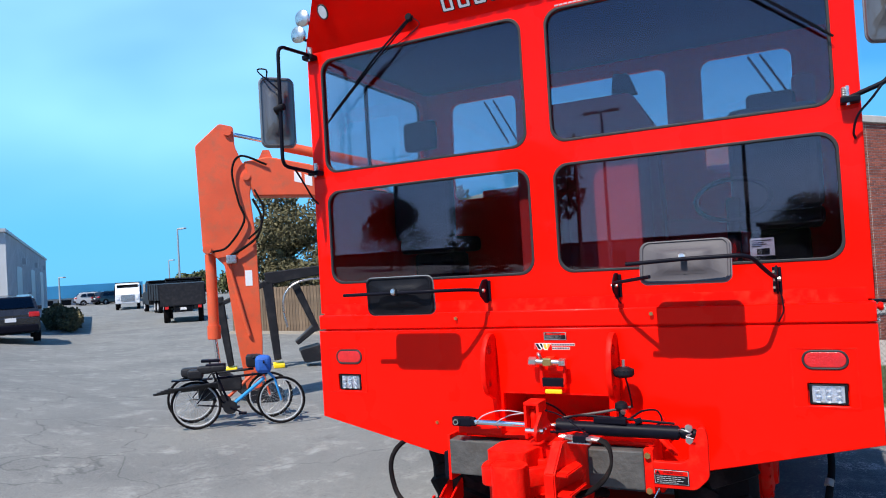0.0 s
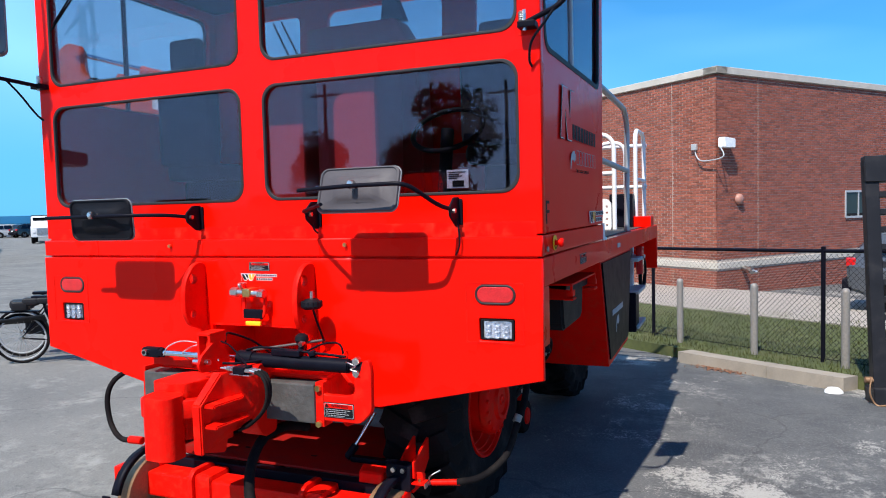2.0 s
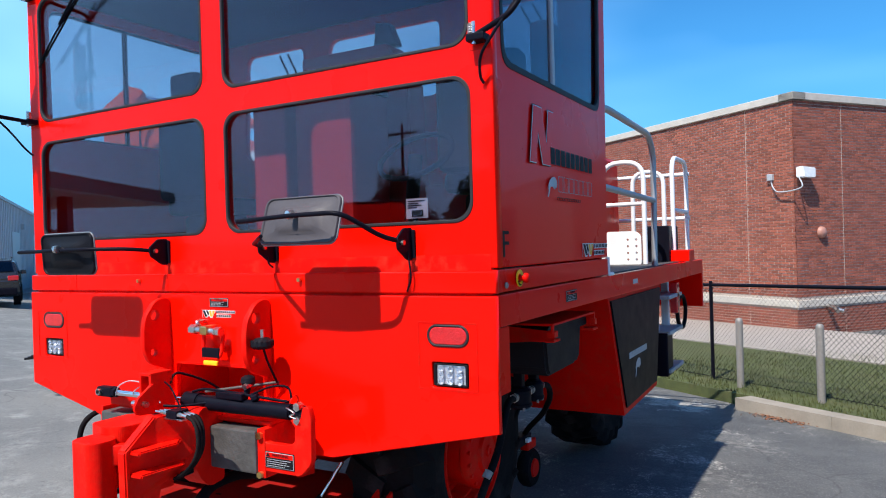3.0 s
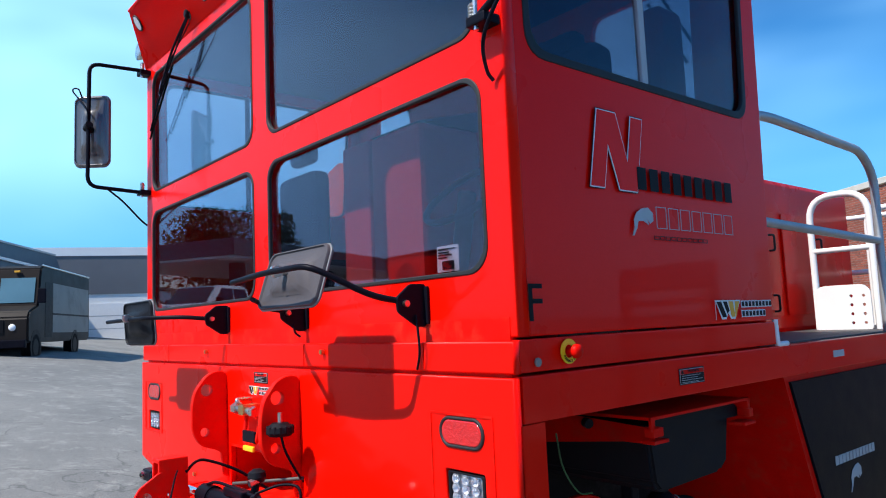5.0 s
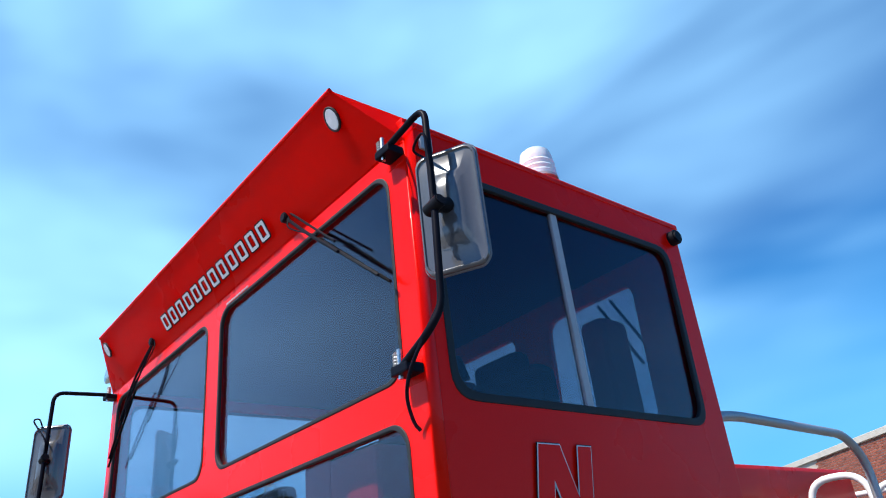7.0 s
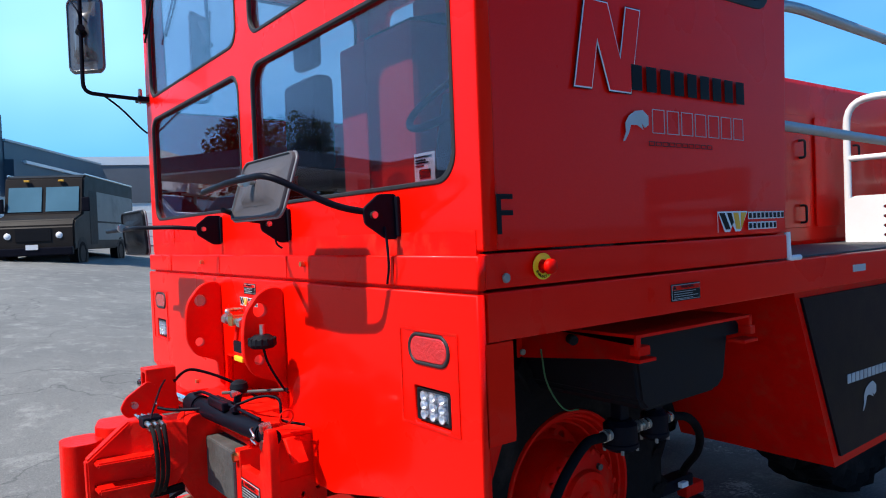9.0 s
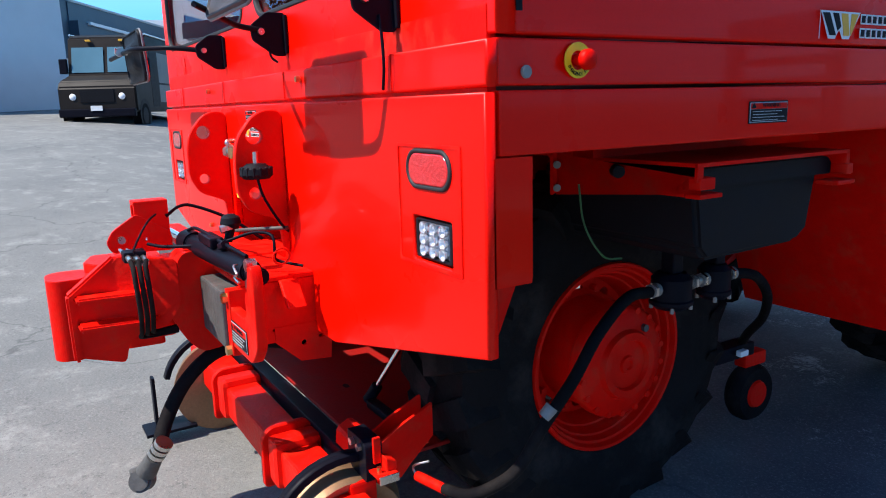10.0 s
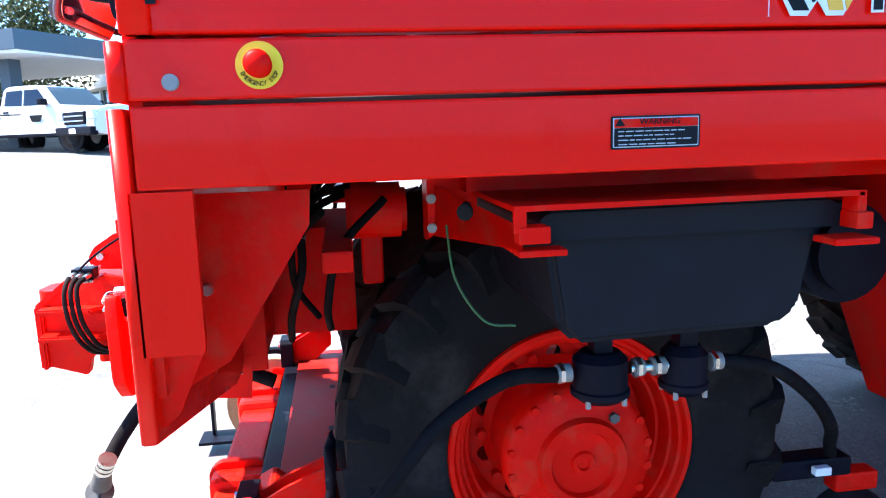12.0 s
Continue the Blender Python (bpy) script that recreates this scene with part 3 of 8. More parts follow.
# visor: a slanted panel that narrows upward, with turned ends
def visor_panel():
    bm = bmesh.new()
    lo, hi = [(-1.562, 0.026, 3.272), (1.562, 0.026, 3.272)], [(1.366, -0.136, 3.548), (-1.366, -0.136, 3.548)]
    bm.faces.new([bm.verts.new(p) for p in lo + hi])
    bmesh.ops.solidify(bm, geom=bm.faces[:], thickness=0.012)
    return bm


visor = part("visor", visor_panel(), RED, mover)
part("visor_lip", tube([(-1.366, -0.134, 3.550), (1.366, -0.134, 3.550)], 0.009), RED, visor, smooth=60)
for s in (-1, 1):
    b = bmesh.new()
    b.faces.new([b.verts.new(p) for p in ((s * 1.562, 0.03, 3.272), (s * 1.366, -0.134, 3.548), (s * 1.42, 0.40, 3.368), (s * 1.556, 0.10, 3.368))])
    bmesh.ops.solidify(b, geom=b.faces[:], thickness=0.006)
    part("visor_cheek", b, RED, visor)
b = bmesh.new()
b.faces.new([b.verts.new(p) for p in ((-1.366, -0.134, 3.552), (1.366, -0.134, 3.552), (1.42, 0.42, 3.372), (-1.42, 0.42, 3.372))])
bmesh.ops.solidify(b, geom=b.faces[:], thickness=0.006)
part("visor_top", b, RED, visor)

# ---- railcar mover: side beam, deck and body behind the cab ----
DECK_END = 4.75
for s in (-1, 1):
    m = right(W) if s > 0 else left(-W)
    k = 1 if s > 0 else -1
    part("side_beam", box((s * (W - 0.035), 0.035, 1.325), (s * W, DECK_END, 1.455), 0.005), RED, mover, smooth=35)
    part("side_band", box((s * (W - 0.04), 0.034, 1.463), (s * (W - 0.004), 1.56, 1.556), 0.005), RED, mover, smooth=35)
    flap = [(0.02, 1.055), (0.116, 1.055), (0.118, 1.07), (0.118, 1.322), (0.02, 1.322)]
    stay = [(0.02, 0.908), (0.058, 0.94), (0.112, 1.06), (0.112, 1.322), (0.02, 1.322)]
    part("flap_stay", prism([(k * y, z) for y, z in stay], -0.05, -0.042, m), RED_DULL, mover)
    part("side_flap", prism([(k * y, z) for y, z in flap], -0.012, 0.0, m), RED, mover)
    part("flap_gusset", box((s * (W - 0.30), 0.03, 0.98), (s * (W - 0.02), 0.045, 1.40)), RED_DULL, mover)
deck = part("deck", box((-W + 0.04, 1.52, 1.425), (W - 0.04, DECK_END, 1.452)), RED_DULL, mover)
part("deck_grating", box((0.86, 1.54, 1.453), (1.49, DECK_END - 0.02, 1.460)), CASTIRON, mover)
hood = part("engine_hood", box((-1.1, 1.72, 1.453), (0.85, 4.4, 2.44), 0.03), RED, mover, smooth=35)
part("chassis_rail", box((0.35, 0.72, 0.92), (0.55, 4.4, 1.30), 0.01), RED_DULL, mover)
part("chassis_rail", box((-0.55, 0.72, 0.92), (-0.35, 4.4, 1.30), 0.01), RED_DULL, mover)
part("belly_plate", box((-1.2, 0.62, 1.27), (1.2, 4.4, 1.32)), RED_DULL, mover)

tank_profile = [(1.70, 1.32), (2.01, 0.53), (2.93, 0.56), (3.13, 1.32)]
for s in (-1, 1):
    t = part("fuel_tank", prism(tank_profile, 0.73, 1.50, Matrix(((0, 0, s, 0), (1, 0, 0, 0), (0, 1, 0, 0), (0, 0, 0, 1)))), RED_DULL, mover)
    part("step_panel", prism([(1.745, 1.29), (2.045, 0.575), (2.89, 0.60), (3.08, 1.29)], 1.50, 1.512, Matrix(((0, 0, s, 0), (1, 0, 0, 0), (0, 1, 0, 0), (0, 0, 0, 1)))), BLACK, t, "flat black panel")


part("air_reservoir", cyl((0.45, 1.56, 1.08), (1.20, 1.56, 1.08), 0.125, bevel=0.03), BLACK, mover, "black steel air reservoir", smooth=40)


# ---- railcar mover: road wheels ----
def tread_lug_mesh():
    """A slanted tread bar that wraps over the tyre's shoulder."""
    lug = bmesh.new()
    ring = []
    for z, drop in ((-0.125, 0.0), (0.06, 0.0), (0.108, 0.022), (0.124, 0.085)):
        half = 0.046 + 0.012 * (z > 0)
        ring.append([lug.verts.new((x, y - drop, z)) for x, y in ((-half, -0.02), (half, -0.02), (half * 0.86, 0.03), (-half * 0.86, 0.03))])
    for a, b in zip(ring, ring[1:]):
        for i in range(4):
            lug.faces.new((a[i], a[(i + 1) % 4], b[(i + 1) % 4], b[i]))
    lug.faces.new(ring[0][::-1])
    lug.faces.new(ring[-1])
    bmesh.ops.recalc_face_normals(lug, faces=lug.faces)
    me = bpy.data.meshes.new("tread_lug")
    lug.to_mesh(me)
    lug.free()
    return me


LUG = tread_lug_mesh()


def road_wheel(s, y):
    m = Matrix.Translation((s * 0.76, y, 0.536)) @ pose(0, 0, 0, 0, s * 90, 0)
    rim = [(0.337, 0.165), (0.348, 0.19), (0.342, 0.207), (0.330, 0.206), (0.322, 0.188), (0.312, 0.186), (0.305, 0.160), (0.297, 0.158), (0.284, 0.118), (0.276, 0.116), (0.262, 0.07), (0.260, 0.02), (0.262, -0.03), (0.30, -0.17), (0.337, -0.18)]
    wheel = part("road_wheel", lathe(rim, 56, m), RED_DULL, mover, smooth=28)
    holes = [circle(0.222 * math.cos(a), 0.222 * math.sin(a), 0.024, 14) for a in (2 * math.pi * k / 10 for k in range(10))]
    part("disc", plate([circle(0, 0, 0.264, 56), circle(0, 0, 0.12, 40)] + holes, 0.014, m @ Matrix.Translation((0, 0, 0.03))), RED_DULL, wheel)
    tyre = lathe([(0.337, -0.19), (0.42, -0.212), (0.50, -0.22), (0.575, -0.212), (0.612, -0.18), (0.62, 0), (0.612, 0.18), (0.575, 0.212), (0.50, 0.22), (0.47, 0.221), (0.462, 0.216), (0.42, 0.214), (0.36, 0.207), (0.352, 0.199), (0.337, 0.19), (0.326, 0.15), (0.326, -0.15), (0.337, -0.19)], 64, m)
    part("tyre", tyre, TYRE, wheel, "black rubber tyre with deep bar tread", smooth=40)
    n = 20
    for i in range(n):
        for k in (-1, 1):
            a = 2 * math.pi * (i + 0.5 * (k > 0)) / n
            flip = Matrix.Identity(4) if k > 0 else Matrix.Diagonal((1, 1, -1, 1))
            mm = m @ Matrix.Rotation(a, 4, "Z") @ Matrix.Translation((0.612, 0, k * 0.098)) @ Matrix.Rotation(radians(-90), 4, "Z") @ Matrix.Rotation(k * 0.42, 4, "Y") @ flip
            link("tread_lug", LUG, TYRE, wheel, at=mm)
    hub = lathe([(0.0, 0.286), (0.014, 0.286), (0.018, 0.293), (0.030, 0.293), (0.034, 0.284), (0.084, 0.282), (0.090, 0.298), (0.116, 0.298), (0.124, 0.278), (0.150, 0.272), (0.186, 0.264), (0.196, 0.256), (0.203, 0.246), (0.205, 0.215), (0.196, 0.205), (0.198, 0.05), (0.22, 0.034)], 56, m)
    part("hub", hub, RED_DULL, wheel, "heavy planetary hub with worn red paint", smooth=35)
    for i in range(18):
        a = 2 * math.pi * i / 18
        p = Vector((0.188 * math.cos(a), 0.188 * math.sin(a), 0.235))
        part("hub_bolt", cyl(m @ p, m @ (p + Vector((0, 0, 0.033))), 0.0135, 0.0115, seg=8), RED_DULL, wheel, smooth=60)
    plug = m @ Vector((-0.115, 0.085, 0.272)) if s > 0 else m @ Vector((0.115, 0.085, 0.272))
    part("drain_plug", cyl(plug, plug + Vector((s * 0.016, 0, 0)), 0.014, seg=6), CASTIRON, wheel)
    for i in range(10):
        a = 2 * math.pi * (i + 0.5) / 10
        p = Vector((0.225, 0, 0.03))
        p.rotate(Euler((0, 0, a)))
        part("wheel_nut", cyl(m @ p, m @ (p + Vector((0, 0, 0.030))), 0.015, seg=6), RED_DULL, wheel)


for s in (-1, 1):
    for y in (0.938, 3.55):
        road_wheel(s, y)
part("front_axle", cyl((-0.75, 0.938, 0.536), (0.75, 0.938, 0.536), 0.12, bevel=0.01), RED_DULL, mover, smooth=40)
part("axle_case", lathe([(0.0, -0.2), (0.14, -0.18), (0.24, -0.06), (0.24, 0.06), (0.14, 0.18), (0.0, 0.2)], 24, Matrix.Translation((0, 0.938, 0.6)) @ pose(0, 0, 0, 0, 90, 0)), RED_DULL, mover, smooth=40)


# ---- railcar mover: lamps on the front plate ----
def lamps(s):
    x, z = s * 1.333, 1.289
    bezel = part("stop_lamp", plate([rrect(x - 0.098, z - 0.046, x + 0.098, z + 0.046, 0.045, 8), rrect(x - 0.087, z - 0.036, x + 0.087, z + 0.036, 0.035, 8)], 0.018, front(-0.006), 0.004), SEAL, mover, "oval red lens in a black rubber grommet", smooth=40)
    part("lens", plate([rrect(x - 0.088, z - 0.037, x + 0.088, z + 0.037, 0.036, 8)], 0.014, front(-0.005), 0.005), RED_LENS, bezel, smooth=50)
    x, z = s * 1.338, 1.127
    lamp = part("work_lamp", plate([rrect(x - 0.080, z - 0.047, x + 0.080, z + 0.047, 0.008, 3), rrect(x - 0.068, z - 0.040, x + 0.068, z + 0.040, 0.006, 3)], 0.05, front(0.004), 0.003), BLACK_PLASTIC, mover, "square LED work lamp in a black housing", smooth=40)
    part("housing", box((x - 0.07, 0.025, z - 0.042), (x + 0.07, 0.055, z + 0.042)), BLACK_PLASTIC, lamp)
    for i in range(3):
        for j in range(3):
            cx, cz = x + (i - 1) * 0.043, z + (j - 1) * 0.026
            part("reflector", lathe([(0.0, -0.006), (0.005, -0.006), (0.012, 0.004), (0.0145, 0.012), (0.0125, 0.012)], 12, front(0.012) @ Matrix.Translation((cx, cz, 0))), LED_CHIP, lamp, smooth=60)
    part("reflector_plate", box((x - 0.067, 0.014, z - 0.039), (x + 0.067, 0.022, z + 0.039)), LED_CHIP, lamp)


for s in (-1, 1):
    lamps(s)
for x, z in ((-0.723, 0.905), (-0.562, 1.518), (0.557, 1.521)):
    part("bolt", cyl((x, 0.003, z), (x, -0.012, z), 0.010, seg=8), BRASS, mover)


# ---- decals: labels, marks and bars of writing ----
def mark(name, x0, z0, x1, z1, m, material, parent, lift=0.003, r=0.004, label=""):
    return part(name, plate([rrect(x0, z0, x1, z1, r, 3)], 0.002, m @ Matrix.Translation((0, 0, lift))), material, parent, label)


def warning_label(x0, z0, x1, z1, m, parent, size=None):
    """Black label with a red heading and rows of small writing."""
    h = z1 - z0
    lab = mark("warning_label", x0, z0, x1, z1, m, INK, parent, 0.0025, 0.003, "black and red warning label")
    mark("label_border", x0 + 0.003, z0 + 0.003, x1 - 0.003, z1 - 0.003, m, GREY_PAINT, lab, 0.0035, 0.002)
    mark("label_field", x0 + 0.005, z0 + 0.005, x1 - 0.005, z1 - h * 0.36, m, INK, lab, 0.0045, 0.001)
    mark("label_heading", x0 + 0.005, z1 - h * 0.35, x1 - 0.005, z1 - 0.005, m, RED_DULL, lab, 0.0045, 0.001)
    w = words("WARNING", h * 0.27, 0.001, m @ Matrix.Translation(((x0 + x1) / 2 + h * 0.1, z1 - h * 0.19, 0.0062)))
    part("heading_text", w, INK, lab)
    tri = [(x0 + h * 0.10, z1 - h * 0.30), (x0 + h * 0.42, z1 - h * 0.30), (x0 + h * 0.26, z1 - h * 0.06)]
    part("warning_triangle", plate([tri], 0.001, m @ Matrix.Translation((0, 0, 0.0062))), INK, lab)
    rnd = random.Random(int(x0 * 1000))
    for i in range(4):
        zz = z1 - h * (0.46 + 0.13 * i)
        xa = x0 + 0.012
        while xa < x1 - 0.03 - (i % 2) * (x1 - x0) * 0.12:
            xb = xa + rnd.uniform(0.006, 0.018)
            mark("writing", xa, zz - h * 0.020, min(xb, x1 - 0.010), zz + h * 0.014, m, GREY_PAINT, lab, 0.0055, 0.0005)
            xa = xb + 0.003
    return lab


SIDE = right(W + 0.0005)
warning_label(-0.030, 1.386, 0.100, 1.432, front(0.0), mover)
warning_label(0.808, 1.362, 0.968, 1.418, SIDE, mover)


def dealer_mark(x0, z0, x1, z1, m, parent):
    """Two slanted ribbons, dark and orange, beside two rows of small bars."""
    h = z1 - z0
    w = x1 - x0
    base = mark("dealer_mark", x0, z0, x0 + 0.001, z1, m, PAPER, parent, 0.001)
    def ribbon(pts, material, lift):
        part("ribbon", plate([[(x0 + px * w, z0 + pz * h) for px, pz in pts]], 0.0015, m @ Matrix.Translation((0, 0, lift))), material, base)
    ribbon([(0.0, 1.0), (0.09, 0.0), (0.16, 0.0), (0.20, 0.35), (0.24, 0.0), (0.31, 0.0), (0.42, 1.0)], PAPER, 0.002)
    ribbon([(0.015, 0.93), (0.085, 0.93), (0.165, 0.12), (0.10, 0.12)], INK, 0.0035)
    ribbon([(0.12, 0.93), (0.18, 0.93), (0.215, 0.45), (0.18, 0.30)], INK, 0.0035)
    ribbon([(0.21, 0.93), (0.28, 0.93), (0.31, 0.12), (0.25, 0.12)], ORANGE_LOGO, 0.0035)
    ribbon([(0.32, 0.93), (0.395, 0.93), (0.325, 0.12), (0.315, 0.30)], ORANGE_LOGO, 0.0035)
    for row, count in ((0.58, 9), (0.06, 7)):
        xx = 0.43
        step = 0.57 / 9
        for i in range(count):
            xa = x0 + w * (xx + i * step)
            part("writing_bar", plate([[(xa, z0 + h * row), (xa + w * step * 0.86, z0 + h * row), (xa + w * step * 0.86, z0 + h * (row + 0.38)), (xa, z0 + h * (row + 0.38))]], 0.0015, m @ Matrix.Translation((0, 0, 0.002))), PAPER, base)
            part("writing_bar", plate([[(xa + w * 0.008, z0 + h * (row + 0.06)), (xa + w * step * 0.74, z0 + h * (row + 0.06)), (xa + w * step * 0.74, z0 + h * (row + 0.32)), (xa + w * 0.008, z0 + h * (row + 0.32))]], 0.0015, m @ Matrix.Translation((0, 0, 0.003))), INK, base)


dealer_mark(1.088, 1.578, 1.535, 1.650, SIDE, mover)
dealer_mark(-0.085, 1.333, 0.145, 1.371, front(0.0), mover)

# side letter F, the large outlined mark and rows of bars under it
part("letter_f", words("F", 0.155, 0.002, SIDE @ Matrix.Translation((0.1, 1.652, 0.003))), INK, mover, "black letter F")
N_OUT = [(0.0, 0.0), (0.30, 0.0), (0.30, 0.52), (0.60, 0.0), (1.0, 0.0), (1.0, 1.0), (0.72, 1.0), (0.72, 0.42), (0.40, 1.0), (0.0, 1.0)]
def big_mark(pts, d, material, lift, name):
    return part(name, plate([[(0.385 + x * 0.255 + 0.055 * z + d * (0.5 - x) * 2, 2.018 + z * 0.262 + d * (0.5 - z) * 2) for x, z in pts]], 0.0015, SIDE @ Matrix.Translation((0, 0, lift))), material, mover)
big_mark(N_OUT, -0.003, INK, 0.002, "angular_mark")
big_mark(N_OUT, 0.0, PAPER, 0.0035, "angular_mark_outline")
N_IN = [(0.016, 0.015), (0.284, 0.015), (0.284, 0.585), (0.613, 0.015), (0.984, 0.015), (0.984, 0.985), (0.736, 0.985), (0.736, 0.365), (0.388, 0.985), (0.016, 0.985)]
big_mark(N_IN, 0.0, RED, 0.005, "angular_mark_field")


def bar_word(y0, z0, y1, z1, count, material, hollow=False):
    step = (y1 - y0) / count
    for i in range(count):
        a, b = y0 + i * step, y0 + (i + 0.82) * step
        loops = [[(a, z0), (b, z0), (b, z1), (a, z1)]]
        if hollow:
            t = 0.0022
            loops.append([(a + t, z0 + t), (b - t, z0 + t), (b - t, z1 - t), (a + t, z1 - t)])
        else:
            b = a + 0.70 * step
            loops = [[(a, z0), (b, z0), (b, z1), (a, z1)]]
        part("writing_bar", plate(loops, 0.0015, SIDE @ Matrix.Translation((0, 0, 0.0065))), material, mover)


bar_word(0.640, 2.030, 1.290, 2.108, 9, INK)
bar_word(0.735, 1.902, 1.270, 1.978, 7, GREY_PAINT, True)
bar_word(0.715, 1.862, 1.065, 1.876, 10, INK, True)
beast = [(0.0, 0.0), (0.12, 0.28), (0.10, 0.55), (0.25, 0.80), (0.50, 0.95), (0.78, 1.0), (1.0, 0.82), (1.0, 0.55), (0.85, 0.45), (0.70, 0.62), (0.78, 0.40), (0.55, 0.52), (0.30, 0.50), (0.22, 0.25), (0.06, 0.0)]
part("silver_emblem", plate([[(0.595 + x * 0.125, 1.872 + z * 0.10) for x, z in beast]], 0.002, SIDE @ Matrix.Translation((0, 0, 0.003))), GREY_PAINT, mover)

# emergency stop: yellow ring, red push button
estop = part("emergency_stop", plate([circle(0.236, 1.513, 0.0365, 36), circle(0.236, 1.513, 0.02, 24)], 0.004, SIDE @ Matrix.Translation((0, 0, 0.004))), YELLOW, mover, "red push button on a yellow ring")
part("button", lathe([(0.0, 0.045), (0.015, 0.044), (0.021, 0.038), (0.021, 0.026), (0.012, 0.022), (0.012, 0.0)], 24, SIDE @ Matrix.Translation((0.236, 1.513, 0))), RED_DULL, estop, smooth=50)
for i, ch in enumerate("EMERGENCY STOP"):
    a = radians(205 + i * 10)
    part("ring_text", words(ch, 0.010, 0.001, SIDE @ Matrix.Translation((0.236 + 0.0285 * math.cos(a), 1.513 + 0.0285 * math.sin(a), 0.0065)) @ Matrix.Rotation(a + math.pi / 2, 4, "Z")), INK, estop)
part("side_bolt", cyl((W - 0.002, 0.101, 1.490), (W + 0.006, 0.101, 1.490), 0.013, bevel=0.002), GALV_DULL, mover, smooth=40)

# ---- visor: lights, letters as bars, wipers ----
def on_visor(x, up, out=0.0):
    """A place on the visor: x, metres up its slope, metres off it."""
    n = Vector((0, -0.264, -0.158)).normalized()
    u = Vector((0, -0.158, 0.264)).normalized()
    return Vector((x, 0.026, 3.272)) + u * up + n * out


def visor_matrix(out=0.0):
    n = Vector((0, -0.264, -0.158)).normalized()
    u = Vector((0, -0.158, 0.264)).normalized()
    o = on_visor(0, 0, out)
    return Matrix(((1, u.x, n.x, o.x), (0, u.y, n.y, o.y), (0, u.z, n.z, o.z), (0, 0, 0, 1)))


VM = visor_matrix(0.012)
for s in (-1, 1):
    lamp = part("visor_lamp", plate([circle(s * 1.318, 0.230, 0.030, 28, 0.042)], 0.012, VM, 0.004), LAMP_WHITE, visor, "oval white marker lamp", smooth=50)
    part("lamp_ring", plate([circle(s * 1.318, 0.230, 0.037, 28, 0.049), circle(s * 1.318, 0.230, 0.029, 28, 0.041)], 0.010, VM, 0.003), SEAL, lamp, smooth=50)
step = 1.22 / 12
for i in range(12):
    a = -0.52 + i * step
    n_ = plate([rrect(a, 0.055, a + step * 0.80, 0.145, 0.012, 3), rrect(a + step * 0.26, 0.078, a + step * 0.54, 0.122, 0.004, 2)], 0.002, visor_matrix(0.0145))
    part("writing_bar", n_, INK, visor)
    part("writing_bar", plate([rrect(a + 0.006, 0.061, a + step * 0.80 - 0.006, 0.139, 0.008, 3), rrect(a + step * 0.26 - 0.004, 0.074, a + step * 0.54 + 0.004, 0.126, 0.004, 2)], 0.002, visor_matrix(0.016)), PAPER, visor)
for k in range(9):
    mark("small_writing", 0.14 + k * 0.026, 3.2175, 0.160 + k * 0.026, 3.2255, front(0.03), GREY_PAINT, mover, 0.003, 0.001)


def wiper(px, pz, ex, ez):
    d = Vector((ex - px, 0, ez - pz))
    piv = Vector((px, 0.0, pz))
    w = part("wiper", tube(bend([piv + Vector((0, -0.01, 0)), piv + d * 0.3 + Vector((0, -0.035, 0)), piv + d * 0.62 + Vector((0, -0.03, 0))]), 0.007, 8), BLACK, mover, "thin black windscreen wiper", smooth=60)
    part("wiper_arm", tube([piv + Vector((0.03, -0.01, 0.01)), piv + d * 0.55 + Vector((0.03, -0.032, 0.01))], 0.005, 6), BLACK, w)
    part("wiper_motor", cyl(piv + Vector((0, 0.04, 0)), piv + Vector((0, -0.03, 0)), 0.022, bevel=0.004), BLACK_PLASTIC, w, smooth=40)
    blade = tube([piv + d * 0.38 + Vector((0, -0.008, 0)), piv + d + Vector((0, -0.002, 0))], 0.006, 6)
    part("wiper_blade", blade, RUBBER, w)
    part("blade_holder", tube([piv + d * 0.45 + Vector((0, -0.016, 0)), piv + d * 0.7 + Vector((0, -0.022, 0)), piv + d * 0.93 + Vector((0, -0.014, 0))], 0.006, 6), BLACK, w)
    part("washer_tube", tube(bend([piv + Vector((0.02, -0.01, 0)), piv + Vector((0.06, -0.03, -0.08)), piv + d * 0.4 + Vector((0.02, -0.04, 0))]), 0.003, 6), BLACK, w)


wiper(-0.75, 3.335, -1.395, 2.79)
wiper(0.80, 3.340, 1.462, 2.78)

# lamps on the far roof corner, beacon and tail lamp on the near side
for z, x in ((3.50, -1.49), (3.40, -1.53)):
    f = part("roof_floodlamp", lathe([(0.0, -0.06), (0.03, -0.055), (0.05, -0.02), (0.056, 0.0), (0.05, 0.006), (0.0, 0.012)], 24, Matrix.Translation((x - 0.06, -0.01, z)) @ pose(0, 0, 0, 90, 0, 0)), STEEL, mover, "round chrome floodlamp", smooth=50)
    part("lamp_stem", tube([(x - 0.06, 0.03, z - 0.02), (x + 0.02, 0.06, z - 0.05)], 0.01), BLACK, f)
part("beacon_stand", cyl((1.43, 0.86, 3.365), (1.43, 0.86, 3.44), 0.052), GREY_PAINT, mover)
beacon = part("beacon", lathe([(0.076, 0.0), (0.079, 0.02), (0.074, 0.028), (0.079, 0.045), (0.073, 0.054), (0.078, 0.072), (0.071, 0.082), (0.074, 0.10), (0.066, 0.135), (0.05, 0.15), (0.0, 0.155)], 28, Matrix.Translation((1.43, 0.86, 3.44))), BEACON_CLEAR, mover, "clear ribbed beacon on the roof", smooth=30)
